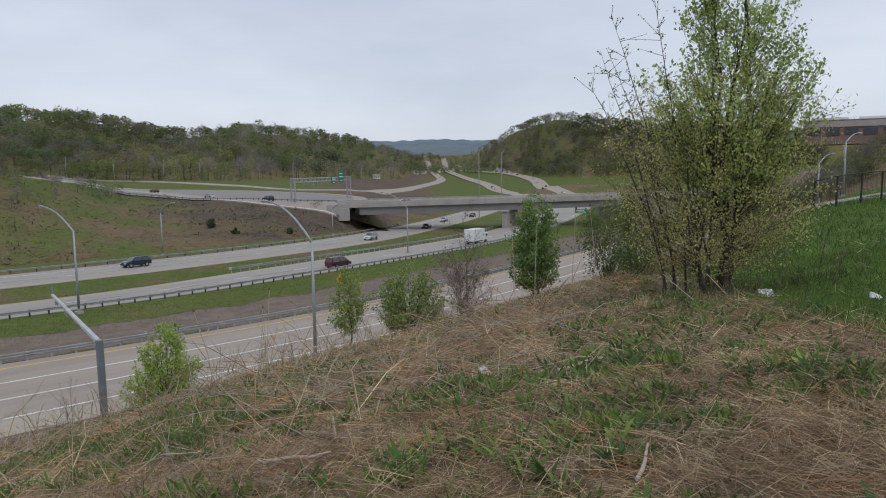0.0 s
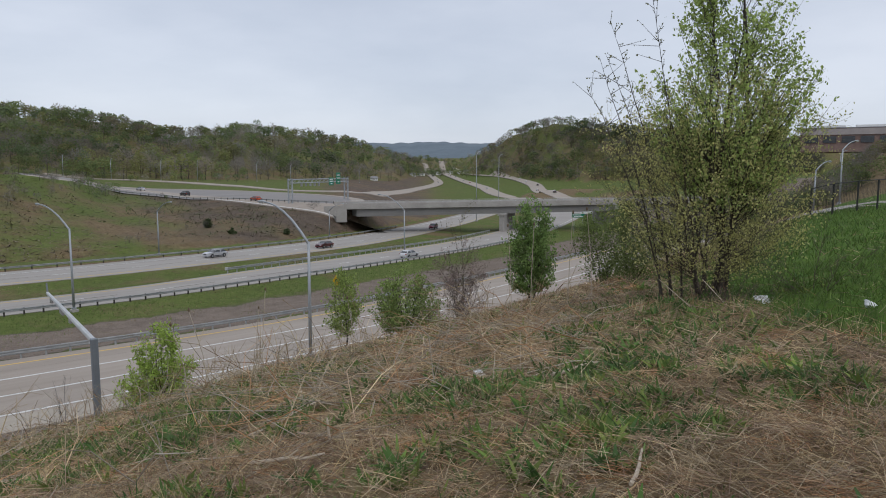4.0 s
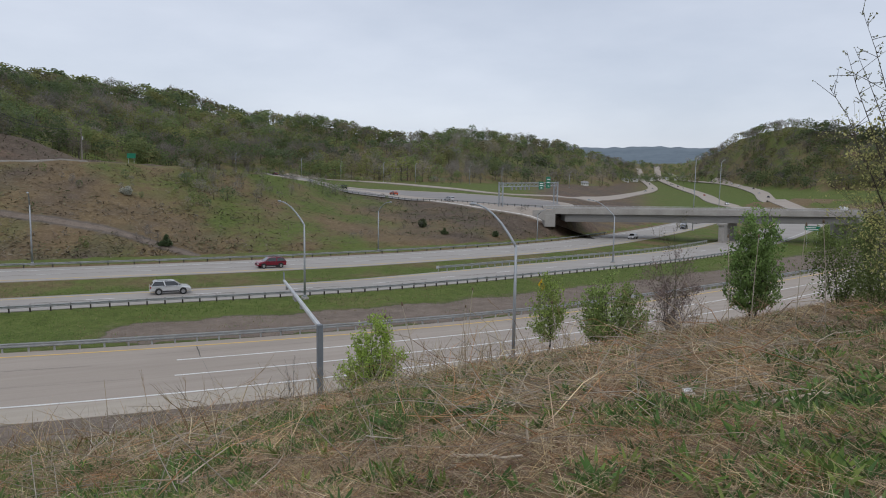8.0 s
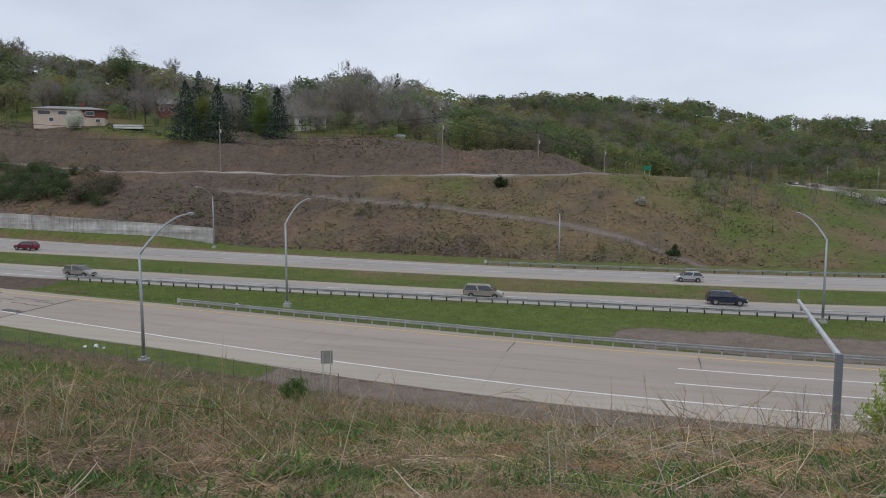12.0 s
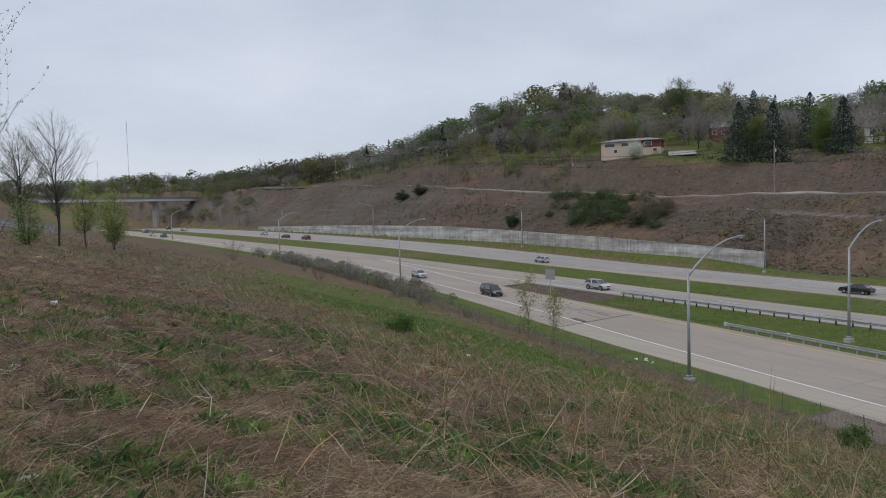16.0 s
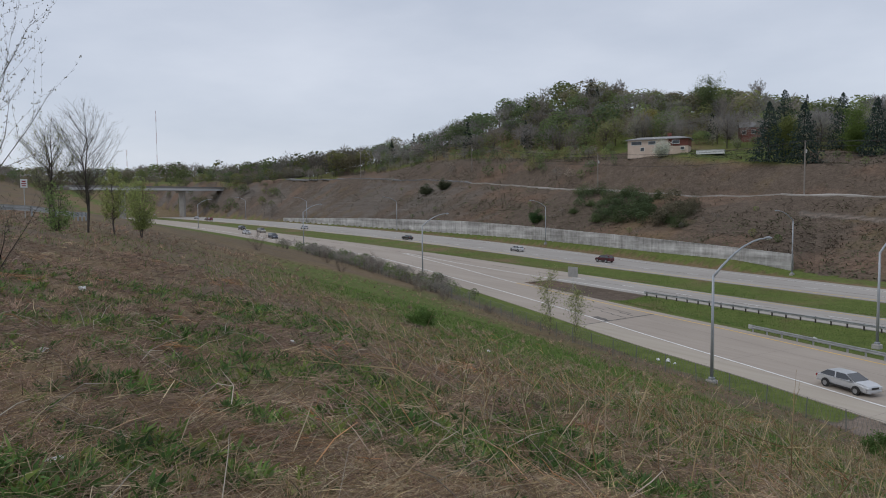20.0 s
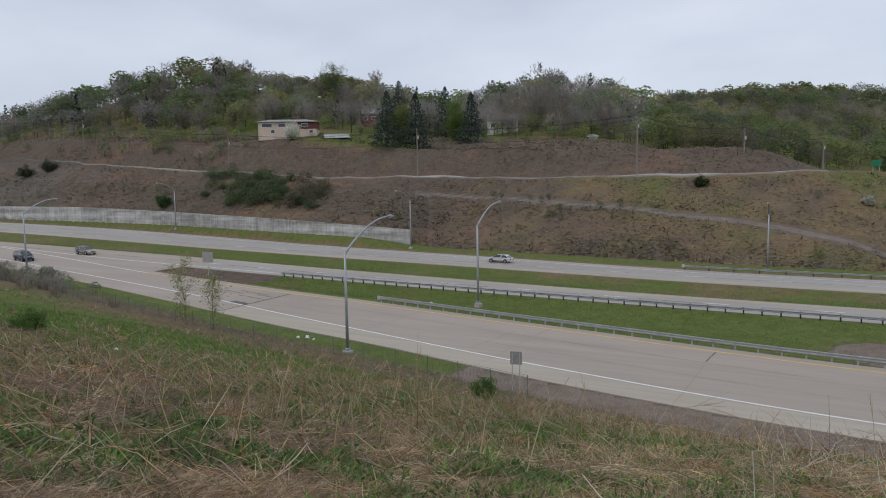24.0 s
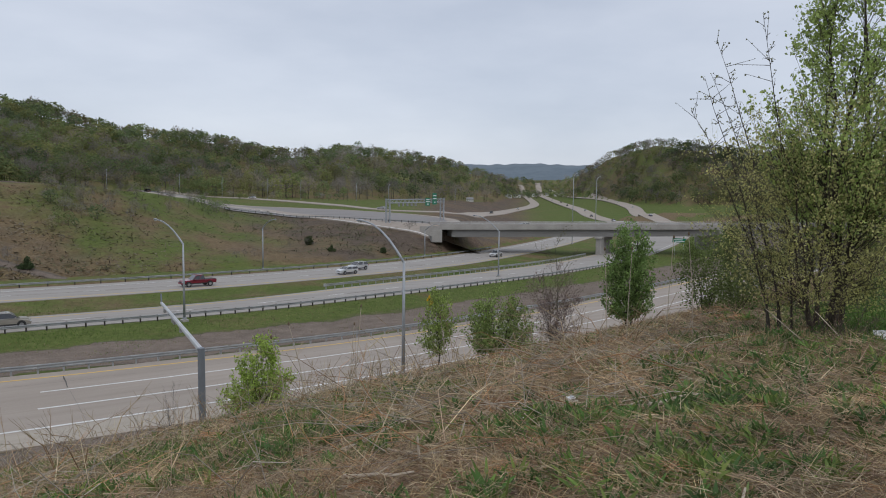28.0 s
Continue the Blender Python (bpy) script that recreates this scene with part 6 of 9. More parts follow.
def far_brush():
    """Dead grass, twigs and small shoots all over the far cut bank."""
    rng = np.random.default_rng(411)
    cos, cols = [], []
    for n, b0, b1, lo, hi in ((95000, -38, 68, lambda b: np.hypot(*far_edge_on(b)) + 7, lambda b: UPPER_D(b) - 1), (60000, -3, 60, lambda b: UPPER_D(b) + 10, lambda b: WOOD_D(b) + 2)):
        b = rng.uniform(b0, b1, n)
        d = lo(b) + (hi(b) - lo(b)) * rng.uniform(0, 1, n)
        x, y = -np.sin(np.radians(b)) * d, np.cos(np.radians(b)) * d
        thick = wobble(x, y, 13, 51) + 0.6 * wobble(x, y, 4.5, 52)
        track = np.interp(b, [-10, -4, 6.6, 17, 28.7], [130.8, 140.8, 150.7, 164.3, 186])
        keep = (rng.uniform(-1.1, 0.8, n) < thick) & ((np.abs(d - track - 0.6) > 1.5) | (b > 29))
        x, y, thick = x[keep], y[keep], thick[keep]
        m = len(x)
        tone = wobble(x, y, 19, 53) + 0.5 * wobble(x, y, 6, 54) + rng.normal(0, 0.35, m)
        pal = np.array([(0.135, 0.165, 0.072), (0.185, 0.180, 0.105), (0.215, 0.178, 0.130), (0.245, 0.196, 0.150), (0.305, 0.258, 0.196)])
        shade = np.interp(np.degrees(np.arctan2(-x, y)), [-40, -22, -8, 20, 30, 60], [0.80, 0.85, 0.96, 0.86, 0.60, 0.95])
        col = pal[np.clip(2.0 + 2.2 * tone, 0, 4).astype(int)] * rng.uniform(0.85, 1.25, (m, 1)) * shade[:, None]
        way = unit(rng.normal(0, 1.0, (m, 3)) * [1, 1, 0.3] + [0, -0.25, 0.22])
        start = np.stack([x, y, ground_z(x, y) - 0.05], 1)
        side = unit(np.cross(way, [0, 0, 1.0]) + rng.normal(0, 0.25, (m, 3))) * rng.uniform(0.04, 0.14, (m, 1))
        end = start + way * (rng.uniform(0.25, 0.8, m) * (1 + 0.6 * np.clip(thick, 0, 1)))[:, None]
        start[:, 2] += 0.12
        co = np.stack([start - side, start + side, end + side * 0.5, end - side * 0.5], 1).reshape(-1, 3)
        cos.append(co)
        cols.append(np.repeat(col, 4, 0))
    co = np.concatenate(cos)
    quads_mesh("dead_brush", co, np.arange(len(co)).reshape(-1, 4), np.concatenate(cols) * 0.80, DEAD_BRUSH, None, "dead grass and brush over the far cut bank", "brush", "stuff")


def woods():
    def off(f, k):
        return lambda b: f(b) * k

    def fixed(f, add):
        return lambda b: f(b) + add

    # the long ridge beyond the ramp
    xy, h, k, t = wood_scatter(21, 9.5, -44, 9.6, fixed(WOOD_D, -6), off(RIDGE_D, 1.03), 0.52, 12.5)
    plant_wood("ridge_wood", "mixed spring woodland of bare and fresh green trees on a ridge", 31, xy, h, k, t * 0.92)
    # the hill across the valley
    xy, h, k, t = wood_scatter(22, -48.5, -74, 8.0, fixed(WOOD_D, 0), off(RIDGE_D, 1.03), 0.45, 12.5)
    plant_wood("hill_wood", "dark mixed woodland on a round hill", 32, xy, h, k, t * 0.80)
    xy, h, k, t = wood_scatter(41, -43, -49.5, 20, lambda b: 0 * b + 1080, lambda b: 0 * b + 1900, 0.6, 11)
    plant_wood("far_wood", "trees scattered over the far end of the valley", 42, xy, h, k, t)
    # above the house
    xy, h, k, t = wood_scatter(23, 9, 62, 6.8, fixed(WOOD_D, 8), off(RIDGE_D, 1.04), 0.42, 12.5, 0.02)
    keep = ~((np.abs(np.degrees(np.arctan2(-xy[:, 0], xy[:, 1])) - 37.2) < 3.2) & (np.hypot(xy[:, 0], xy[:, 1]) < 282))
    plant_wood("house_wood", "tall bare and fresh green trees on the hill behind a house", 33, xy[keep], h[keep], k[keep], t[keep] * np.array([[1.04, 1.06, 1.12]]))
    xy, h, k, t = wood_scatter(43, 9, 62, 7.2, fixed(WOOD_D, -3), fixed(WOOD_D, 60), 0.62, 4.6)
    keep = ~((np.abs(np.degrees(np.arctan2(-xy[:, 0], xy[:, 1])) - 37.2) < 3.4) & (np.hypot(xy[:, 0], xy[:, 1]) < 276))
    plant_wood("undergrowth", "leafing undergrowth along the edge of the wood", 44, xy[keep], h[keep], k[keep], t[keep] * np.array([[1.0, 1.06, 1.05]]))
    # thin wood to the left, towards the high bridge
    xy, h, k, t = wood_scatter(24, 62, 89.5, 13, fixed(BANK_D, 0), off(RIDGE_D, 1.03), 0.35, 16)
    t = t * 0.72
    plant_wood("valley_wood", "low mixed woodland beyond the high bridge", 34, xy, h, k, t)
    xy, h, k, t = wood_scatter(49, 65, 89.5, 11, off(BANK_D, 0.9), fixed(BANK_D, 90), 0.4, 8)
    plant_wood("undergrowth", "dense undergrowth on the slope beyond the high bridge", 50, xy, h, k, t * 0.75)
    xy, h, k, t = wood_scatter(53, 68.5, 77, 8.0, lambda b: np.hypot(*far_edge_on(np.atleast_1d(b))) + 14, off(BANK_D, 0.92), 0.42, 6.5)
    plant_wood("scrub", "dark scrub on the slope under the high bridge", 54, xy, h, k, t * 0.7)
    # scrub along the edges: foot of the ridge, top of the bare bank, round the loop
    xy, h, k, t = wood_scatter(25, 66, 42, 6.5, fixed(BANK_D, -14), fixed(BANK_D, 26), 0.55, 4.6)
    keep = ~((np.degrees(np.arctan2(-xy[:, 0], xy[:, 1])) > 31.5) & (np.degrees(np.arctan2(-xy[:, 0], xy[:, 1])) < 42))
    plant_wood("scrub", "low scrub and saplings at the top of the bare bank", 35, xy[keep], h[keep] * 1.0, k[keep], t[keep])
    xy, h, k, t = wood_scatter(45, 31, 12, 11, fixed(BANK_D, -2), fixed(BANK_D, 22), 0.5, 3.0)
    plant_wood("scrub", "low scrub above the red bank", 46, xy, h, k, t)
    xy, h, k, t = wood_scatter(26, -13, -44, 14, fixed(WOOD_D, -45), fixed(WOOD_D, 5), 0.6, 4.5)
    plant_wood("scrub", "low scrub round the link road", 36, xy, h, k, t)
    # brush on the far cut bank
    xy, h, k, t = wood_scatter(27, 62, -37, 4.5, lambda b: np.hypot(*far_edge_on(np.atleast_1d(b))) + 11, fixed(UPPER_D, -2), 0.35, 2.0)
    keep = wobble(xy[:, 0], xy[:, 1], 16, 91) + 0.5 * wobble(xy[:, 0], xy[:, 1], 6, 92) > 0.42
    plant_wood("scrub", "thin leafless brush on the far cut bank", 37, xy[keep], h[keep], k[keep], t[keep])
    # the dark thicket over the wall
    xy, h, k, t = wood_scatter(47, 45.0, 35.4, 2.3, fixed(UPPER_D, -30), fixed(UPPER_D, -3), 0.9, 3.4)
    bb = np.degrees(np.arctan2(-xy[:, 0], xy[:, 1]))
    keep = wobble(xy[:, 0], xy[:, 1], 9, 93) + 1.5 - 0.36 * np.abs(bb - 41.0) - 0.06 * np.abs(np.hypot(xy[:, 0], xy[:, 1]) - UPPER_D(bb) + 17) > 0.0
    shade = np.where(bb > 39, 0.0, 1.0)[:, None]
    plant_wood("thicket", "dense dark green thicket on the bank over a wall", 48, xy[keep], h[keep], k[keep], (np.array([[0.105, 0.145, 0.070]]) * (1 - shade) + np.array([[0.19, 0.175, 0.12]]) * shade)[keep] * np.random.default_rng(9).uniform(0.7, 1.25, (keep.sum(), 1)))
    xy, h, k, t = wood_scatter(51, 62, 29.5, 1.9, lambda b: np.hypot(*far_edge_on(np.atleast_1d(b))) + 6.2, lambda b: np.hypot(*far_edge_on(np.atleast_1d(b))) + 10.5, 0.30, 1.25)
    keep = wobble(xy[:, 0], xy[:, 1], 11, 95) > -0.45
    plant_wood("scrub", "brown brush hanging over the top of the wall", 52, xy[keep], h[keep], k[keep], t[keep])
    xy, h, k, t = wood_scatter(28, -8.5, -21.0, 4.6, lambda b: UPPER_D(b) - 34, lambda b: UPPER_D(b) + 6, 0.14, 3.2)
    plant_wood("scrub", "grey leafless thicket on the shoulder of the bank", 38, xy, h, k, t)
    far_brush()
    rng = np.random.default_rng(61)
    x = rng.uniform(-170, -46, 640)
    y = foot_y(x) - rng.uniform(1.0, 11.0, 640)
    keep = wobble(x, y, 9, 96) + 0.35 * smooth01((-60 - x) / 30) > 0.48
    x, y = x[keep], y[keep]
    kinds = np.where(rng.uniform(0, 1, len(x)) < 0.15, "leafy", "bare")
    tint = np.where((kinds == "leafy")[:, None], [[0.17, 0.22, 0.10]], [[0.30, 0.275, 0.245]]) * rng.uniform(0.8, 1.2, (len(x), 1))
    plant_wood("scrub", "grey leafless brush along the fence on the bank", 62, np.stack([x, y], 1), rng.uniform(0.6, 2.0, len(x)) * (1 + 0.6 * smooth01((-75 - x) / 25)), kinds, tint)
    # right of the bridge, under the shop, and the land behind the camera
    xy, h, k, t = wood_scatter(29, -64, -88, 6.2, lambda b: 0 * b + 165, lambda b: 0 * b + 322, 0.42, 6)
    plant_wood("scrub", "scrubby wood on the slope under the shop", 39, xy, h, k, t * 0.8)
    xy, h, k, t = wood_scatter(30, 95, 268, 24, lambda b: 0 * b + 90, lambda b: 0 * b + 160, 0.5, 11)
    plant_wood("back_wood", "mixed trees behind the brow", 40, xy, h, k, t)


woods()


# ---------------------------------------------------------------- single trees
def grow(rng, p, d, length, radius, level, top_level, bend, seg, tips, spread, kids, reach):
    """Branches as rods; tips collects points along all that bears leaves."""
    n = 7 if level == 0 else 3
    pos, way = np.array(p, float), np.array(d, float)
    for i in range(n):
        way = way + rng.normal(0, bend, 3) + np.array([0, 0, 0.09 * (level > 0)])
        way /= np.linalg.norm(way)
        nxt = pos + way * length / n
        r0, r1 = radius * (1 - 0.8 * i / n), radius * (1 - 0.8 * (i + 1) / n)
        seg.append((*pos, *nxt, r0, r1))
        if level > 0 and (i > 0 or level == top_level) or i == n - 1:
            tips.append((pos + nxt) / 2)
            tips.append(nxt)
        if level < top_level:
            for _ in range(kids[level]):
                an = rng.uniform(0, 2 * math.pi)
                side = np.cross(way, [math.cos(an), math.sin(an), 0.3])
                side /= np.linalg.norm(side) + 1e-9
                lean = spread[level] * rng.uniform(0.75, 1.2)
                out = way * math.cos(lean) + side * math.sin(lean)
                u = (i + rng.uniform(0, 1)) / n
                grow_by = length * (reach * math.sin(math.pi * min(1.0, 0.16 + 0.80 * u)) ** 0.7 if level == 0 else 0.5) * rng.uniform(0.65, 1.15)
                grow(rng, pos + (nxt - pos) * rng.uniform(0.0, 1), out, grow_by, max(r1 * 0.5, 0.003), level + 1, top_level, bend * 1.2, seg, tips, spread, kids, reach)
        pos = nxt


def tree(name, x, y, label, seed, height, stems=1, lean=0.12, leaf=0.07, per_tip=3, tint=(0.10, 0.15, 0.03), spread=(0.9, 0.8, 0.7), kids=(2, 2, 1), levels=3, thick=0.013, group="", twig=(0.085, 0.068, 0.055), category="tree", sprawl=0.06, reach=0.4, strand=0.0):
    """A tree or bush with a trunk mesh and a crown mesh of single leaves."""
    rng = np.random.default_rng(seed)
    t = thing(name, pose(x, y, z_at(x, y)), label, category, group)
    seg, tips = [], []
    for k in range(stems):
        an = 2 * math.pi * k / max(stems, 1) + rng.uniform(-0.5, 0.5)
        tilt = lean * rng.uniform(0.4, 1.3) * (1 if stems > 1 else 0.3) * (k > 0 or stems == 1)
        d = np.array([math.sin(tilt) * math.cos(an), math.sin(tilt) * math.sin(an), math.cos(tilt)])
        hh = height * (1 if k == 0 else rng.uniform(0.55, 0.95))
        grow(rng, (0.12 * math.cos(an) * (stems > 1), 0.12 * math.sin(an) * (stems > 1), -0.15), d, hh, height * thick * (1 if stems == 1 else 0.65), 0, levels - 1, 0.06, seg, tips, spread, kids, reach)
    co, f = rods(seg)
    quads_mesh("trunk", co, f, np.repeat([twig], len(co), 0) * rng.uniform(0.65, 1.0, (len(co), 1)), TWIGS, t)
    if strand:
        c = np.repeat(np.array(tips), 2 if height > 10 else 1, 0)
        way = unit(rng.normal(0, 0.6, c.shape) + unit(c - [0, 0, 0.35 * height]) + [0, 0, 0.4])
        sc, sf = strands(rng, c, way, strand * rng.uniform(0.5, 1.3, len(c)), np.full(len(c), (0.0045 if height > 10 else 0.0018) * height))
        quads_mesh("twig_spray", sc, sf, np.repeat([twig], len(sc), 0) * 1.35, FOREST, t)
    if per_tip:
        c = np.repeat(np.array(tips), per_tip, 0)
        c = c + rng.normal(0, sprawl, c.shape)
        c = c[c[:, 2] > 0.12 * height * rng.uniform(0, 1, len(c))]
        lc, lf = cards(rng, c, leaf * rng.uniform(0.6, 1.3, len(c)), 0.62)
        col = np.asarray(tint)[None] * np.repeat(rng.uniform(0.65, 1.4, (len(c), 1)), 4, 0)
        quads_mesh("crown", lc, lf, col, LEAVES, t)
    return t


def shaped_tree(name, x, y, label, seed, outline, stems, branches, twigs, leaf, per_twig, tint, rise=0.9, lean=0.05, thick=0.05, low=0.2, twig=(0.070, 0.058, 0.048), length=0.45, sprawl=0.05, group="", category="tree", aspect=0.62, weep=0.0, bare=0.0):
    """A tree whose branch ends fill an outline of (height, radius) pairs; its leaves sit along the twigs."""
    rng = np.random.default_rng(seed)
    t = thing(name, pose(x, y, z_at(x, y)), label, category, group)
    zs, rs = np.array(outline, float).T
    top = zs[-1]
    seg, feet = [], []
    for k in range(stems):
        an = 2 * math.pi * k / stems + rng.uniform(-0.4, 0.4)
        tilt = lean * rng.uniform(0.5, 1.3) * (stems > 1)
        hh = top * (0.97 if k == 0 else rng.uniform(0.72, 0.95))
        pts = [np.array([0.10 * math.cos(an) * (stems > 1), 0.10 * math.sin(an) * (stems > 1), -0.15])]
        for i in range(6):
            u = (i + 1) / 6
            pts.append(np.array([(0.10 + math.tan(tilt) * hh * u) * math.cos(an) * (stems > 1), (0.10 + math.tan(tilt) * hh * u) * math.sin(an) * (stems > 1), hh * u]) + rng.normal(0, 0.012 * top, 3) * [1, 1, 0])
        for i in range(6):
            seg.append((*pts[i], *pts[i + 1], thick * (1 - i / 6.6), thick * (1 - (i + 1) / 6.6)))
        feet.append(pts)
    zz = np.linspace(zs[0], top, 200)
    dens = np.cumsum(np.interp(zz, zs, rs) ** 1.3 + 0.02)
    tips, ways = [], []
    for _ in range(branches):
        z = float(np.interp(rng.uniform(0, dens[-1]), dens, zz))
        r = float(np.interp(z, zs, rs)) * math.sqrt(rng.uniform(0.12, 1.0)) * rng.uniform(0.9, 1.08)
        an = rng.uniform(0, 2 * math.pi)
        tip = np.array([r * math.cos(an), r * math.sin(an), z])
        z0 = max(low * top * rng.uniform(0.6, 1.2), z - rise * (r + 0.25) * rng.uniform(0.8, 1.25))
        pts = feet[int(np.argmin([math.hypot(p[3][0] - tip[0] * 0.6, p[3][1] - tip[1] * 0.6) + rng.uniform(0, 0.2) for p in feet]))]
        hs = [q[2] for q in pts]
        z0 = min(z0, hs[-1] * 0.98)
        start = np.array([np.interp(z0, hs, [q[i] for q in pts]) for i in range(3)])
        mid = start + (tip - start) * 0.5 + np.array([0, 0, -0.10 * r]) + rng.normal(0, 0.05 * (r + 0.2), 3)
        rad = thick * (0.06 + 0.11 * min(1.0, np.linalg.norm(tip - start) / 2.0))
        seg.append((*start, *mid, rad, rad * 0.65))
        seg.append((*mid, *tip, rad * 0.65, rad * 0.25))
        way = unit(tip - mid)
        for _ in range(twigs):
            u = rng.uniform(0.2, 1.0)
            base = mid + (tip - mid) * u if rng.uniform() < 0.7 else start + (mid - start) * (0.4 + 0.6 * u)
            w = unit(way + rng.normal(0, 0.65, 3) + [0, 0, 0.25 - weep])
            end = base + w * length * rng.uniform(0.4, 1.2)
            seg.append((*base, *end, rad * 0.36, rad * 0.16))
            if rng.uniform() >= bare:
                tips.append((base, end))
    co, f = rods(seg)
    quads_mesh("trunk", co, f, np.repeat([twig], len(co), 0) * rng.uniform(0.65, 1.0, (len(co), 1)), TWIGS, t)
    if per_twig and tips:
        ends = np.repeat(np.array(tips), per_twig, 0)
        u = rng.uniform(0.1, 1.08, (len(ends), 1))
        c = ends[:, 0] + (ends[:, 1] - ends[:, 0]) * u + rng.normal(0, sprawl, (len(ends), 3))
        lc, lf = cards(rng, c, leaf * rng.uniform(0.6, 1.3, len(c)), aspect, 0.35)
        tone = np.repeat(rng.uniform(0.7, 1.35, (len(c), 1)), 4, 0)
        quads_mesh("crown", lc, lf, np.asarray(tint)[None] * tone, LEAVES, t)
    return t


def thorn_shoot(x, y, lx, ly, h, seed):
    """A long bare shoot of the shrub, set with short spurs and opening buds."""
    rng = np.random.default_rng(seed)
    t = thing("thorny_shoot", pose(x, y, z_at(x, y)), "long upright thorny shoot with opening buds", "shrub", "thorny shoots beside the tall tree")
    seg, buds = [], []
    pts = [np.array([lx * u**1.4 * h * 0.32, ly * u**1.4 * h * 0.32, h * u]) + rng.normal(0, 0.02, 3) * (u > 0) for u in np.linspace(0, 1, 9)]
    for i in range(8):
        seg.append((*pts[i], *pts[i + 1], 0.026 * (1 - i / 9), 0.026 * (1 - (i + 1) / 9)))
        for _ in range(9 if i > 2 else 3):
            base = pts[i] + (pts[i + 1] - pts[i]) * rng.uniform(0, 1)
            way = unit(rng.normal(0, 1, 3) + [0, 0, 0.9])
            end = base + way * (rng.uniform(0.06, 0.20) if rng.uniform() < 0.8 else rng.uniform(0.3, 0.7))
            seg.append((*base, *end, 0.007, 0.003))
            for u in (0.5, 0.8, 1.0, 1.0):
                buds.append(base + (end - base) * u + rng.normal(0, 0.012, 3))
    co, f = rods(seg)
    quads_mesh("stem", co, f, np.repeat([(0.105, 0.088, 0.076)], len(co), 0) * rng.uniform(0.65, 1.0, (len(co), 1)), TWIGS, t)
    lc, lf = cards(rng, np.array(buds), 0.045 * rng.uniform(0.6, 1.4, len(buds)), 0.7)
    quads_mesh("bud_growth", lc, lf, np.array([(0.27, 0.27, 0.15)]) * np.repeat(rng.uniform(0.7, 1.3, (len(buds), 1)), 4, 0), LEAVES, t, kind="stuff")


def near_trees():
    G = "saplings along the brow"
    dark = (0.070, 0.058, 0.048)
    shaped_tree("multi_stem_tree", 13.75, 5.65, "tall many-stemmed tree in fresh green leaf on the brow", 101, ((2.0, 0.5), (2.6, 1.35), (3.4, 1.75), (4.2, 1.7), (4.9, 1.2), (5.6, 0.95), (6.4, 0.80), (7.2, 0.60), (7.9, 0.1)), 4, 340, 8, 0.080, 7, (0.39, 0.48, 0.165), 0.95, 0.07, 0.058, 0.22, (0.095, 0.080, 0.066), 0.36, 0.05)
    shaped_tree("thorny_shrub", 13.45, 5.85, "broad thorny shrub in small olive-green leaf", 102, ((0.6, 1.0), (1.1, 1.8), (1.9, 2.3), (2.7, 2.4), (3.4, 2.25), (4.0, 1.7), (4.5, 0.5)), 8, 400, 9, 0.050, 8, (0.50, 0.48, 0.20), 0.55, 0.26, 0.036, 0.10, (0.115, 0.094, 0.078), 0.42, 0.04, "", "shrub", 0.62, 0.25, 0.15)
    for k, (sx, sy, lx, ly, h) in enumerate(((13.1, 6.4, -0.40, 0.60, 5.5), (13.0, 6.3, -0.55, 0.75, 4.8), (13.2, 6.2, -0.20, 0.35, 5.9), (13.0, 6.5, -0.70, 0.95, 4.2), (13.1, 6.6, -0.45, 0.75, 4.9))):
        thorn_shoot(sx, sy, lx, ly, h, 600 + k)
    tree("leafless_shrub", 13.9, 4.0, "leafless arching grey shrub beside the lawn", 104, 1.5, 6, 0.8, 0.04, 0, (0.1, 0.1, 0.05), (0.6, 0.7, 0.6), (2, 1, 1), 3, 0.007, "", (0.13, 0.10, 0.085), "shrub")
    tree("leafless_shrub", 12.4, 5.0, "low tangle of leafless brown brush", 115, 1.0, 8, 0.9, 0.04, 0, (0.1, 0.1, 0.05), (0.6, 0.7, 0.6), (2, 2, 1), 3, 0.006, "", (0.16, 0.125, 0.10), "shrub")
    shaped_tree("sapling", 14.4, 33.3, "young bushy tree in bright green leaf near the slip road", 105, ((0.4, 1.3), (0.8, 2.25), (1.3, 2.3), (2.0, 1.9), (2.8, 1.4), (3.6, 1.05), (4.2, 0.65), (4.7, 0.1)), 7, 210, 8, 0.145, 6, (0.36, 0.47, 0.115), 1.3, 0.14, 0.045, 0.06, (0.085, 0.07, 0.05), 0.34, 0.07, G)
    tree("leafless_sapling", 11.9, 40.0, "small leafless grey sapling beside the cantilever post", 107, 3.6, 3, 0.12, 0.05, 0, (0.1, 0.1, 0.1), (0.5, 0.6, 0.6), (2, 2, 1), 3, 0.008, G, (0.15, 0.135, 0.13), "tree", 0.05, 0.25)
    shaped_tree("sapling", 16.6, 21.5, "slender young tree in light green leaf", 108, ((0.7, 0.2), (1.2, 0.75), (1.9, 0.85), (2.6, 0.7), (3.2, 0.4), (3.6, 0.08)), 1, 70, 7, 0.10, 7, (0.30, 0.38, 0.115), 0.8, 0.05, 0.045, 0.22, dark, 0.34, 0.05, G)
    shaped_tree("green_bush", 17.2, 18.6, "round bush in fresh green leaf on the brow", 109, ((0.3, 0.9), (0.8, 1.45), (1.4, 1.5), (1.9, 1.2), (2.3, 0.8), (2.7, 0.15)), 8, 180, 8, 0.095, 6, (0.265, 0.345, 0.115), 0.95, 0.26, 0.035, 0.08, dark, 0.32, 0.06, G, "bush")
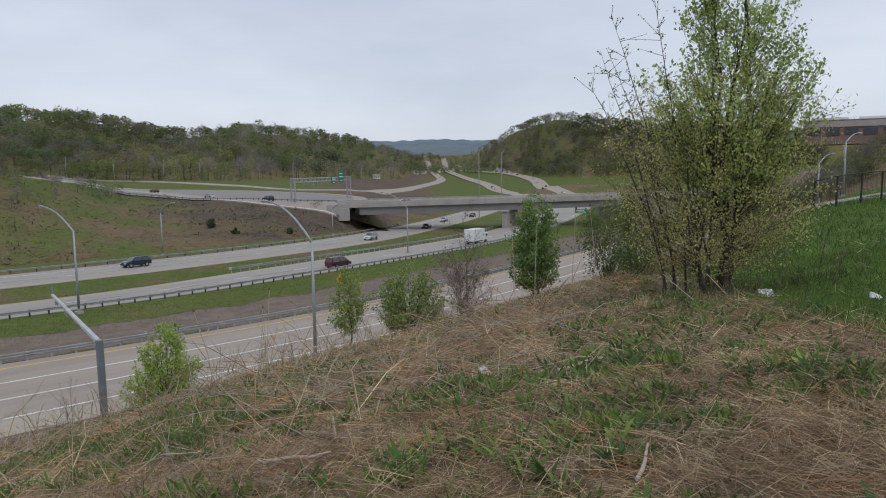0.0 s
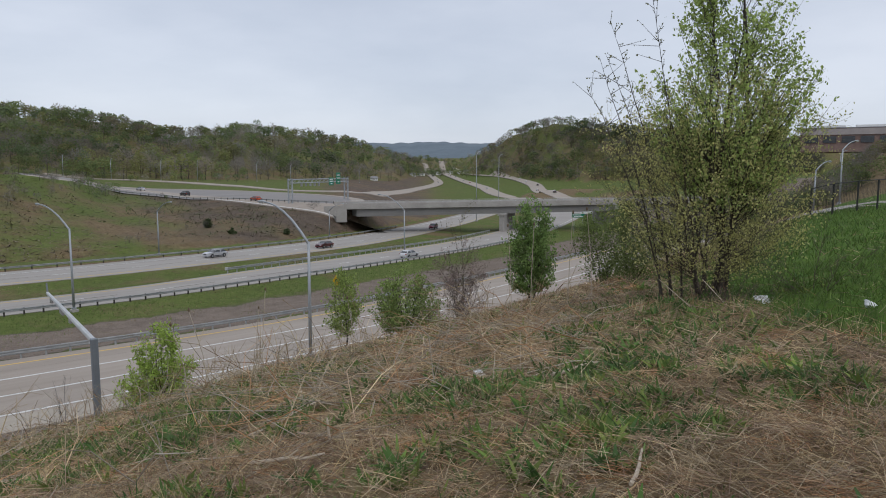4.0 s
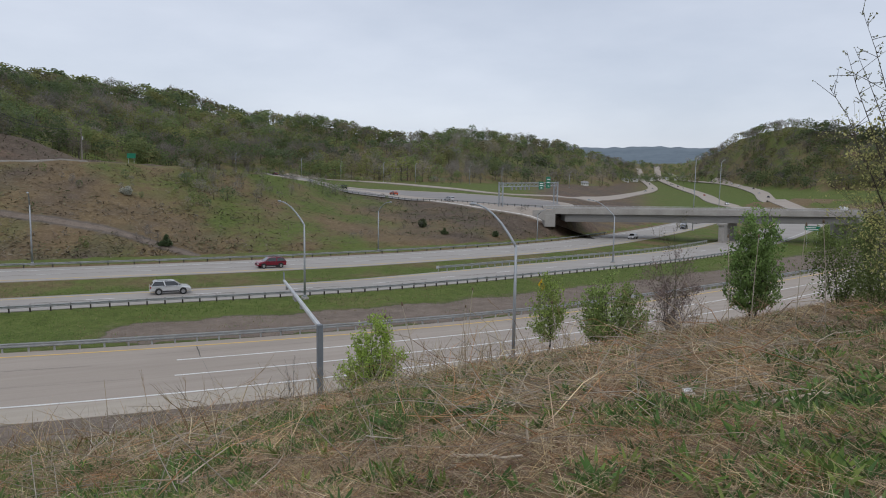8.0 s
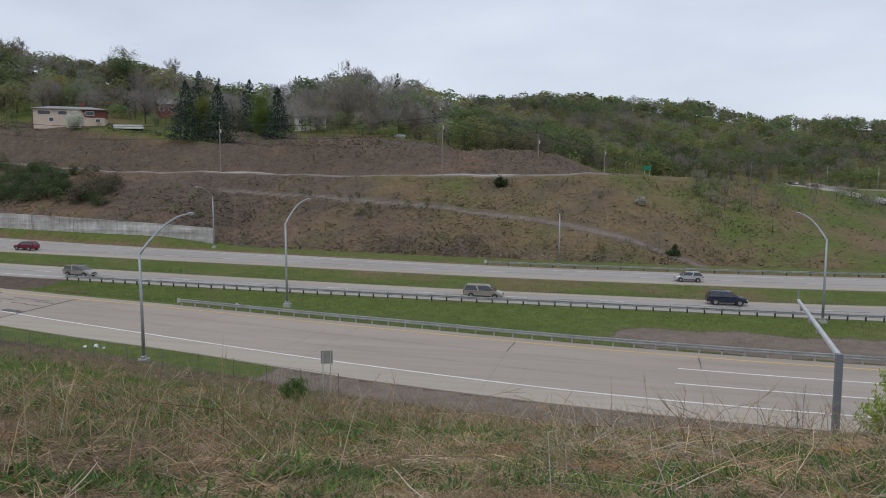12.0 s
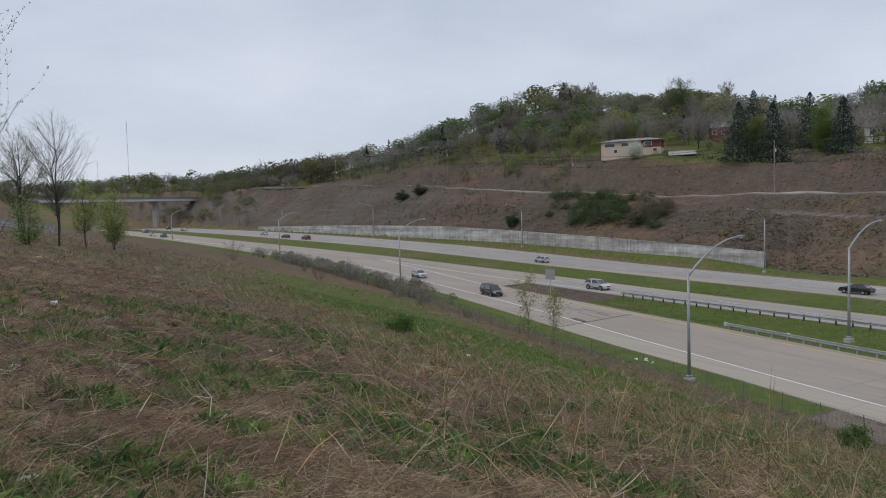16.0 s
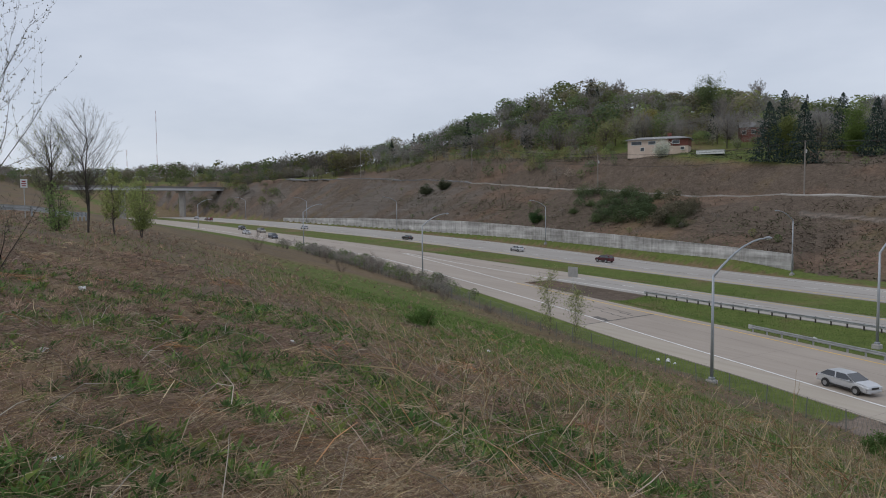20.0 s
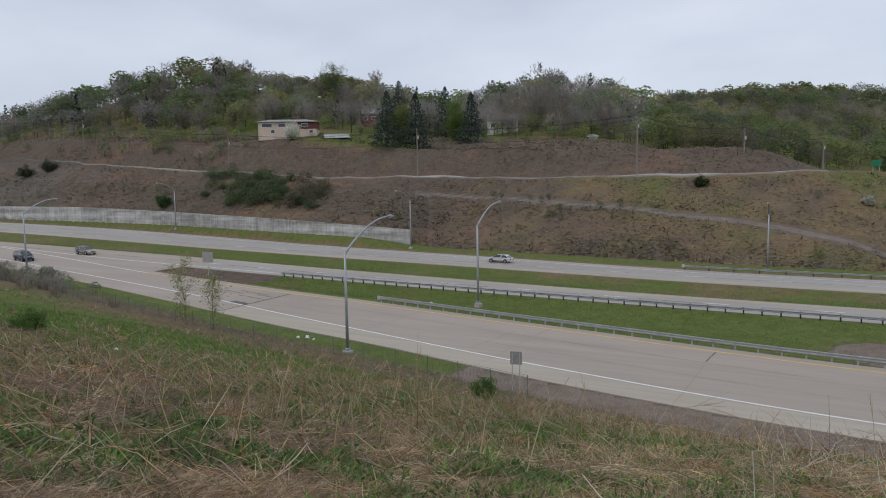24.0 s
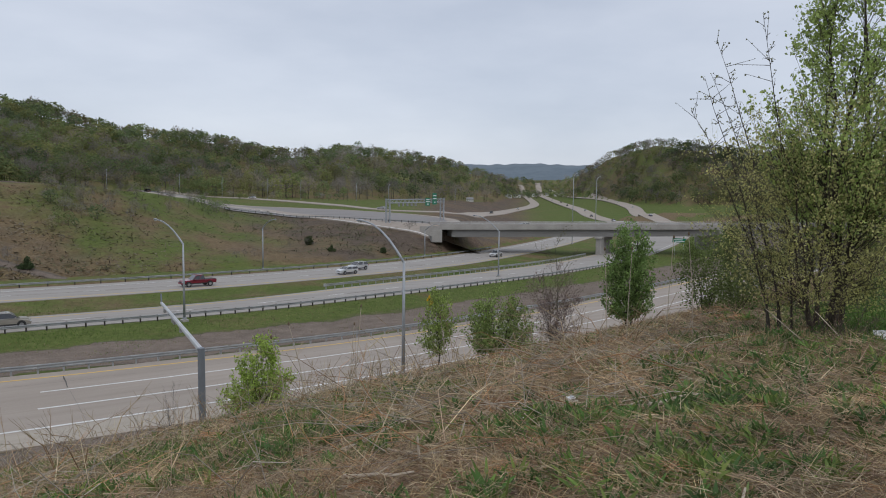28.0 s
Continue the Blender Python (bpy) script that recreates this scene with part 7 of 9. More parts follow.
    tree("budding_shrub", 18.5, 17.1, "leafless shrub with small pinkish buds", 110, 3.0, 8, 0.40, 0.045, 2, (0.30, 0.23, 0.21), (0.7, 0.7, 0.6), (2, 2, 1), 3, 0.007, G, (0.12, 0.098, 0.085), "shrub", 0.05, 0.35)
    tree("leafless_sapling", 18.9, 17.5, "tall thin leafless sapling with fine twigs", 111, 4.0, 2, 0.12, 0.05, 1, (0.17, 0.16, 0.09), (0.8, 0.7, 0.6), (2, 2, 1), 3, 0.007, G, (0.11, 0.092, 0.075), "tree", 0.02, 0.34)
    shaped_tree("sapling", 21.6, 16.2, "dense cone-shaped young tree in dark green leaf", 112, ((0.5, 0.5), (1.0, 1.0), (1.7, 1.1), (2.5, 0.95), (3.2, 0.72), (3.8, 0.42), (4.2, 0.08)), 2, 190, 8, 0.11, 6, (0.215, 0.315, 0.105), 1.0, 0.05, 0.05, 0.1, dark, 0.32, 0.06, G)
    tree("sapling", 24.0, 14.6, "thin young tree in pale green leaf", 113, 3.3, 4, 0.35, 0.09, 3, (0.17, 0.22, 0.075), kids=(2, 2, 1), thick=0.008, group=G, sprawl=0.12)
    tree("sapling", 20.5, 11.3, "straggling young tree in pale green leaf", 114, 2.8, 5, 0.45, 0.075, 3, (0.17, 0.215, 0.075), kids=(2, 2, 1), thick=0.008, group=G, sprawl=0.10)
    # left brow
    L = "bare trees on the left-hand brow"
    grey = (0.085, 0.072, 0.065)
    tree("leafless_tree", -21.5, 0.6, "leafless tree with opening buds on the brow", 121, 8.6, 1, 0.1, 0.05, 2, (0.20, 0.18, 0.11), (0.75, 0.6, 0.6), (3, 3, 2), 3, 0.0055, L, grey, sprawl=0.03, reach=0.42, strand=0.12)
    shaped_tree("leafless_tree", -53.5, 4.9, "bare tree with opening buds and green shoots", 122, ((2.2, 0.6), (3.4, 1.4), (4.8, 2.0), (6.2, 1.8), (7.2, 1.0), (7.8, 0.1)), 2, 100, 12, 0.085, 2, (0.27, 0.29, 0.15), 1.0, 0.05, 0.09, 0.22, grey, 0.8, 0.04, L)
    shaped_tree("leafless_tree", -58.0, 7.6, "bare vase-shaped tree with fine dark twigs", 123, ((2.3, 0.5), (4.0, 1.5), (5.6, 2.5), (7.2, 3.1), (8.4, 2.8), (9.2, 1.6), (9.7, 0.3)), 2, 120, 10, 0.05, 1, (0.12, 0.10, 0.08), 1.15, 0.05, 0.10, 0.22, grey, 0.9, 0.03, L)
    shaped_tree("young_tree", -61.5, 10.0, "young tree in thin yellow-green leaf", 124, ((1.2, 0.5), (2.2, 1.2), (3.4, 1.4), (4.6, 0.9), (5.4, 0.15)), 1, 80, 8, 0.13, 5, (0.32, 0.36, 0.13), 1.2, 0.05, 0.07, 0.2, grey, 0.55, 0.08, L)
    shaped_tree("young_tree", -64.5, 12.6, "young tree in thin yellow-green leaf", 134, ((0.8, 0.6), (2.0, 1.5), (3.2, 1.6), (4.2, 1.1), (5.0, 0.2)), 2, 100, 8, 0.14, 6, (0.30, 0.35, 0.13), 1.2, 0.08, 0.06, 0.15, grey, 0.6, 0.1, L)
    shaped_tree("green_bush", -52.3, 5.1, "green leafy bush at the foot of bare trees", 125, ((0.2, 0.6), (0.9, 1.1), (1.8, 1.1), (2.6, 0.8), (3.4, 0.2)), 6, 80, 7, 0.12, 4, (0.215, 0.30, 0.11), 1.0, 0.2, 0.04, 0.08, grey, 0.45, 0.08, "", "bush")
    tree("green_bush", -30.3, 19.3, "small green bush on the grassy bank", 126, 1.15, 9, 0.8, 0.09, 5, (0.14, 0.225, 0.065), kids=(3, 2, 1), levels=2, thick=0.008, group="bushes on the bank", category="bush", sprawl=0.13)
    tree("green_bush", -14.9, 34.3, "dark green bush near the back of a sign", 127, 1.3, 9, 0.6, 0.10, 6, (0.13, 0.205, 0.065), kids=(3, 2, 1), levels=2, thick=0.008, group="bushes on the bank", category="bush", sprawl=0.15)
    for k, (bx, by, h) in enumerate(((-51.5, 48.0, 5.9), (-49.2, 49.2, 5.0))):
        tree("sapling", bx, by, "slim sapling with sparse yellow-green leaves by the fence", 128 + k, h, 1, 0.1, 0.15, 2, (0.30, 0.32, 0.15), (0.6, 0.6, 0.6), (3, 2, 1), 3, 0.007, "saplings by the fence", (0.16, 0.14, 0.11), sprawl=0.22, reach=0.42)
    for k, (bx, by, h) in enumerate(((-97.5, 34.5, 3.8), (-104, 56.5, 4.4), (-92, 57.0, 3.2), (-112, 52, 3.0), (-86, 42, 2.2), (-78, 49.5, 2.2), (-71, 48.5, 1.8), (-64, 50, 1.5))):
        tree("leafless_bush", bx, by, "leafless brown bush on the bank above the road", 130 + k, h * 0.85, 8, 0.55, 0.05, 0, (0.15, 0.12, 0.09), (0.6, 0.6, 0.6), (2, 1, 1), 3, 0.006, "brown bushes on the bank", (0.15, 0.12, 0.10), "bush", 0.1, 0.4, 0.28)
    # the far bank
    rng = random.Random(77)
    for k in range(20):
        b = 35.6 + 9.6 * (k + rng.uniform(0, 1)) / 20
        d = float(UPPER_D(b)) - rng.uniform(3, 29)
        bx, by = at_bearing(b, d)
        deep = rng.uniform(0.7, 1.25)
        lab = "dark green thicket above the wall" if k > 2 else "olive thicket above the wall"
        col = (0.105 * deep, 0.140 * deep, 0.062 * deep) if k > 2 else (0.155 * deep, 0.145 * deep, 0.095 * deep)
        tree("bank_bush", bx, by, lab, 340 + k, rng.uniform(0.9, 3.3), 5, 1.2, 0.20, 7, col, kids=(3, 2, 1), levels=2, thick=0.008, group="bushes on the far bank", category="bush", sprawl=0.7, reach=0.6)
    for k, (b, d, h, wide, col, lab) in enumerate(((48.2, 224, 3.9, 0.8, (0.060, 0.115, 0.040), "round green bush above the wall"), (-7.3, 136, 1.7, 1.7, (0.085, 0.120, 0.055), "dark green bush on the cut bank"), (6.4, 168, 2.3, 0.8, (0.055, 0.085, 0.038), "dark green bush beside the upper road"), (-4.7, 160, 1.6, 0.7, (0.50, 0.50, 0.44), "small bush in white blossom"), (38.4, 246, 5.4, 1.2, (0.62, 0.64, 0.56), "tree in white blossom before a house"), (-33.2, 176, 1.3, 0.9, (0.11, 0.14, 0.07), "green bush on the ramp's bank"), (-29, 170, 1.3, 1.1, (0.10, 0.13, 0.06), "green bush on the ramp's bank"), (-27.2, 180, 2.0, 0.5, (0.10, 0.125, 0.06), "upright green bush on the ramp's bank"), (55.6, 298, 4.6, 1.1, (0.085, 0.10, 0.055), "broad dark bush beside the upper road"), (57.0, 302, 4.2, 1.2, (0.085, 0.10, 0.055), "broad dark bush beside the upper road"))):
        bx, by = at_bearing(b, d)
        tree("bank_bush", bx, by, lab, 150 + k, h, 9, 0.75 * wide, 0.30, 6, col, kids=(3, 2, 1), levels=2, thick=0.008, group="bushes on the far bank", category="bush", sprawl=0.10 * h, reach=0.42)
    # tall trees on the hill that stand out
    for k, (b, d, h) in enumerate(((30.9, 226, 17.5), (28.6, 226, 17.5), (29.9, 262, 20), (24.1, 236, 16.5), (26.2, 262, 18.5), )):
        bx, by = at_bearing(b, d)
        spruce(bx, by, h, 200 + k)
    for k, (b, d, h, tint, lab, leafy) in enumerate(((18.8, 282, 24, (0.20, 0.18, 0.13), "great spreading bare oak above the bank", 1), (16.8, 270, 22, (0.20, 0.185, 0.13), "great spreading bare oak above the bank", 1), (13.2, 262, 20, (0.21, 0.19, 0.13), "great spreading bare oak above the bank", 1), (21.0, 272, 18, (0.20, 0.175, 0.15), "tall bare tree above the bank", 1), (35.0, 330, 19, (0.13, 0.17, 0.075), "tall round tree in dark green leaf", 3), (25.2, 246, 13, (0.155, 0.22, 0.060), "rounded tree in bright green leaf", 4), (47.5, 360, 16, (0.20, 0.175, 0.15), "tall bare tree on the hill", 1), (29.8, 240, 11, (0.175, 0.20, 0.065), "yellow-green tree between dark spruces", 4), (33.5, 300, 16, (0.18, 0.165, 0.14), "tall bare tree on the hill", 1), (39.5, 300, 11, (0.30, 0.26, 0.08), "tree in yellow spring leaf behind a house", 4), (44.0, 384, 15, (0.2, 0.18, 0.14), "tall bare tree on the hill", 1), (50.5, 398, 13, (0.2, 0.18, 0.14), "tall bare tree on the hill", 1), (41.5, 372, 14, (0.2, 0.18, 0.14), "tall bare tree on the hill", 1), (31.8, 372, 16, (0.2, 0.18, 0.14), "tall bare tree on the hill", 1), (57.5, 440, 11, (0.2, 0.18, 0.14), "tall bare tree on the hill", 1), (11.2, 330, 15, (0.2, 0.18, 0.14), "tall bare tree on the hill", 1))):
        bx, by = at_bearing(b, d)
        if leafy == 1:
            tree("hill_tree", bx, by, lab, 220 + k, h, 6, 0.36, 0.3, 0, tint, (0.75, 0.7, 0.7), (2, 2, 1), 3, 0.010, "tall trees on the hill", (0.22, 0.198, 0.175), sprawl=0.4, reach=0.34, strand=0.9)
        else:
            tree("hill_tree", bx, by, lab, 220 + k, h, 3, 0.3, 0.34, leafy + 2, tint, (0.85, 0.8, 0.7), (3, 3, 1), 3, 0.010, "tall trees on the hill", (0.12, 0.105, 0.092), sprawl=0.7, reach=0.45)


def spruce(x, y, h, seed):
    """A dark spruce: trunk and drooping tiers of needle fans."""
    rng = np.random.default_rng(seed)
    t = thing("spruce", pose(x, y, z_at(x, y)), "tall dark green spruce with drooping boughs", "tree", "dark spruces on the hill")
    co, f = rods([(0, 0, -0.3, 0, 0, h * 0.6, 0.22, 0.12), (0, 0, h * 0.6, 0, 0, h, 0.12, 0.02)])
    quads_mesh("trunk", co, f, np.repeat([(0.05, 0.04, 0.03)], len(co), 0), FOREST, t)
    n = 2300
    u = rng.uniform(0.03, 1.0, n)
    rad = h * 0.34 * (1 - u) ** 0.70 * rng.uniform(0.4, 1.0, n) * (1 + 0.18 * np.sin(u * 40 + seed)) + 0.1
    an = rng.uniform(0, 2 * math.pi, n)
    c = np.stack([rad * np.cos(an), rad * np.sin(an), u * h - 0.10 * rad], 1)
    lc, lf = facing(rng, c, np.stack([np.cos(an), np.sin(an), 0.7 + 0 * an], 1), 0.75 * (1.25 - 0.7 * u), 0.6)
    quads_mesh("crown", lc, lf, np.array([[0.046, 0.070, 0.058]]) * np.repeat(rng.uniform(0.6, 1.6, (n, 1)), 4, 0), FOREST, t)


near_trees()


# ---------------------------------------------------------------- grass, weeds and litter on the near bank
def blades(rng, base, way, length, width, droop, tint, sections=2):
    """Tapered bent blades: base points, unit ways, lengths, widths, droop, colours."""
    n = len(base)
    side = np.cross(way, rng.normal(size=(n, 3)))
    side /= np.maximum(np.linalg.norm(side, axis=1, keepdims=True), 1e-6)
    rows = []
    for k in range(sections + 1):
        u = k / sections
        c = base + way * (length * u)[:, None] - np.array([[0, 0, 1.0]]) * (droop * length * u * u)[:, None]
        w = (width * (1.0 - 0.85 * u**1.5))[:, None] / 2
        rows += [c - side * w, c + side * w]
    co = np.stack(rows, 1).reshape(-1, 3)
    m = 2 * (sections + 1)
    i = np.arange(n)[:, None] * m
    f = np.concatenate([i + np.array([[2 * k, 2 * k + 1, 2 * k + 3, 2 * k + 2]]) for k in range(sections)], 0)
    return co, f, np.repeat(tint, m, 0)


def on_bank(rng, n, d0, d1, b0=-86, b1=96):
    """Random places on the near bank between two distances from the standpoint, and the local slope."""
    b = np.radians(rng.uniform(b0, b1, n))
    d = np.sqrt(rng.uniform(d0**2, d1**2, n))
    x, y = -np.sin(b) * d, np.cos(b) * d
    ok = y < foot_y(np.clip(x, -1000, 400)) - 0.5
    x, y = x[ok], y[ok]
    return np.stack([x, y, ground_z(x, y)], 1)


def merge(pieces):
    co, f, t, base = [], [], [], 0
    for c, q, k in pieces:
        co.append(c)
        f.append(q + base)
        t.append(k)
        base += len(c)
    return np.concatenate(co), np.concatenate(f), np.concatenate(t)


STRAW = np.array([(0.55, 0.43, 0.25), (0.45, 0.335, 0.19), (0.35, 0.235, 0.135), (0.48, 0.39, 0.265), (0.31, 0.185, 0.105), (0.54, 0.45, 0.31)])
RUSSET = np.array([(0.320, 0.212, 0.160), (0.260, 0.178, 0.138), (0.375, 0.262, 0.196), (0.200, 0.148, 0.122)])
MAT_TINTS = np.array([(0.58, 0.44, 0.27), (0.52, 0.36, 0.23), (0.50, 0.27, 0.14), (0.50, 0.40, 0.28), (0.42, 0.31, 0.22), (0.60, 0.49, 0.33)])
WEED_GREENS = np.array([(0.085, 0.165, 0.045), (0.105, 0.195, 0.052), (0.080, 0.145, 0.050), (0.150, 0.235, 0.060), (0.190, 0.245, 0.065), (0.130, 0.190, 0.070)])
GREENS = np.array([(0.110, 0.195, 0.042), (0.145, 0.235, 0.055), (0.095, 0.165, 0.040), (0.180, 0.260, 0.070), (0.140, 0.195, 0.070)])


def lawn_weight(p):
    x, y = p[:, 0], p[:, 1]
    return lawn_at(x, y)


def tongue_weight(p):
    x, y = p[:, 0], p[:, 1]
    return green_tongue(x, y)


def dead_grass():
    rng = np.random.default_rng(401)
    out = []
    for n, d0, d1, l0, l1, w, flat, bits in ((75000, 1.2, 7, 0.12, 0.40, 0.0045, 0.7, 2), (90000, 7, 17, 0.18, 0.45, 0.008, 0.70, 1), (75000, 17, 38, 0.22, 0.48, 0.015, 0.6, 1), (40000, 38, 90, 0.3, 0.8, 0.028, 0.35, 1)):
        p = on_bank(rng, n, d0, d1)
        keep = (rng.uniform(0, 1, len(p)) > 0.95 * lawn_weight(p)) & (rng.uniform(0, 1, len(p)) > 0.65 * tongue_weight(p)) & (rng.uniform(-0.7, 1.4, len(p)) > patch(p[:, 0], p[:, 1]))
        p = p[keep]
        m = len(p)
        an = rng.uniform(0, 2 * math.pi, m)
        # stalks lie mostly down the slope, combed by the winter
        comb = np.stack([np.cos(an), np.sin(an) + 0.5, 0 * an], 1)
        up = np.abs(rng.normal(0, 0.6, m)) * (1.3 - flat)
        way = comb + np.stack([0 * an, 0 * an, up + 0.10], 1)
        way /= np.linalg.norm(way, axis=1, keepdims=True)
        left = smooth01((-p[:, 0] - 1.5) / 10)
        pal = np.where((rng.uniform(0, 1, m) < 0.22 + 0.72 * left)[:, None], RUSSET[rng.integers(4, size=m)], STRAW[rng.integers(6, size=m)])
        length = rng.uniform(l0, l1, m)
        pal = pal * (1 + 0.12 * (1 - left))[:, None]
        p[:, 2] += rng.uniform(0.0, 0.07, m)
        out.append(blades(rng, p, way, length, np.full(m, w) * rng.uniform(0.6, 1.5, m), rng.uniform(0.0, 0.25, m), pal * rng.uniform(0.42, 1.40, (m, 1)), bits))
    co, f, t = merge(out)
    quads_mesh("dead_grass", co, f, t * 0.88, DRY_STRAW, None, "matted dead straw-coloured grass on the bank", "grass", "stuff")


def live_grass():
    rng = np.random.default_rng(402)
    out = []
    for n, d0, d1, l0, l1, w in ((46000, 1.2, 8, 0.06, 0.20, 0.007), (80000, 8, 22, 0.10, 0.28, 0.016), (90000, 22, 60, 0.16, 0.40, 0.036)):
        p = on_bank(rng, n, d0, d1)
        weight = 1.25 * lawn_weight(p) + 1.0 * tongue_weight(p) + 0.55 * np.clip(patch(p[:, 0], p[:, 1]) + 0.05 + 0.28 * smooth01((3 - p[:, 0]) / 4) * smooth01((p[:, 1] - 5) / 5), 0, 1)
        p = p[rng.uniform(0, 1, len(p)) < weight]
        m = len(p)
        way = rng.normal(0, 0.4, (m, 3)) + [0, 0, 1.0]
        way /= np.linalg.norm(way, axis=1, keepdims=True)
        out.append(blades(rng, p, way, rng.uniform(l0, l1, m), np.full(m, w), rng.uniform(0.1, 0.5, m), GREENS[rng.integers(5, size=m)] * rng.uniform(0.75, 1.3, (m, 1)) * (1 - 0.25 * lawn_weight(p))[:, None]))
    co, f, t = merge(out)
    quads_mesh("green_grass", co, f, t, GRASS_BLADES, None, "fresh green spring grass on the bank", "grass", "stuff")


def grass_tufts():
    """Fans of standing dead grass."""
    rng = np.random.default_rng(405)
    out = []
    for n, d0, d1, h in ((1300, 2.5, 12, 0.26), (5200, 12, 40, 0.27), (2400, 40, 85, 0.42)):
        p = on_bank(rng, n, d0, d1)
        p = p[(rng.uniform(0, 1, len(p)) > 1.2 * lawn_weight(p)) & (wobble(p[:, 0], p[:, 1], 7, 71) > -0.25)]
        per = 16
        c = np.repeat(p, per, 0) + rng.normal(0, 0.05, (len(p) * per, 3)) * [1, 1, 0]
        m = len(c)
        way = rng.normal(0, 0.38, (m, 3)) + [0.1, 0.15, 1.0]
        way /= np.linalg.norm(way, axis=1, keepdims=True)
        size = np.repeat(rng.uniform(0.6, 1.4, len(p)), per)
        left = smooth01((-c[:, 0] - 1.5) / 10)
        pal = np.where((rng.uniform(0, 1, m) < 0.12 + 0.72 * left)[:, None], RUSSET[rng.integers(4, size=m)] * 1.35, STRAW[rng.integers(6, size=m)])
        out.append(blades(rng, c, way, h * size * rng.uniform(0.6, 1.2, m), np.full(m, 0.005 if d0 < 10 else 0.011 if d0 < 30 else 0.024), rng.uniform(0.05, 0.4, m), pal * np.repeat(rng.uniform(0.6, 1.3, (len(p), 1)), per, 0) * rng.uniform(0.75, 1.25, (m, 1)), 2))
    co, f, t = merge(out)
    quads_mesh("grass_tufts", co, f, t, DRY_STRAW, None, "standing tufts of pale dead grass", "grass", "stuff")


def straw_mats():
    """Heaps of fallen straw, each combed one way and humped in the middle."""
    rng = np.random.default_rng(406)
    out = []
    for n, d0, d1, per, w in ((800, 1.6, 8, 64, 0.0042), (1000, 8, 18, 48, 0.008), (1000, 18, 42, 30, 0.017)):
        p = on_bank(rng, n, d0, d1)
        p = p[(rng.uniform(0, 1, len(p)) > 1.3 * lawn_weight(p)) & (rng.uniform(0, 1, len(p)) > 0.7 * tongue_weight(p)) & (patch(p[:, 0], p[:, 1]) < 0.35)]
        m = len(p) * per
        size = np.repeat(rng.uniform(0.12, 0.24 + 0.02 * d0 + 0.06, len(p)), per)
        an = rng.uniform(0, 2 * math.pi, m)
        r = size * np.sqrt(rng.uniform(0, 1, m))
        c = np.repeat(p, per, 0)
        c[:, 0] += r * np.cos(an)
        c[:, 1] += r * np.sin(an)
        c[:, 2] = ground_z(c[:, 0], c[:, 1]) + 0.02 + 0.42 * size * (1 - (r / size) ** 2) * rng.uniform(0.4, 1.0, m)
        comb = np.repeat(rng.uniform(0, 2 * math.pi, len(p)), per) + rng.normal(0, 0.55, m)
        way = unit(np.stack([np.cos(comb), np.sin(comb), rng.normal(0.12, 0.22, m)], 1))
        left = smooth01((-p[:, 0] - 1.5) / 10)
        tone = np.where((rng.uniform(0, 1, len(p)) < 0.75 * left)[:, None], RUSSET[rng.integers(4, size=len(p))] * 1.35, MAT_TINTS[rng.integers(6, size=len(p))] * 1.12)
        col = np.repeat(tone * rng.uniform(0.75, 1.15, (len(p), 1)), per, 0) * rng.uniform(0.45, 1.35, (m, 1))
        long = size * rng.uniform(0.7, 1.6, m)
        out.append(blades(rng, c - way * (long * 0.4)[:, None], way, long, np.full(m, w) * rng.uniform(0.6, 1.4, m), rng.uniform(0.0, 0.35, m), col, 2))
    co, f, t = merge(out)
    quads_mesh("straw_heaps", co, f, t * 0.88, DRY_STRAW, None, "heaps of fallen tan straw on the bank", "grass", "stuff")


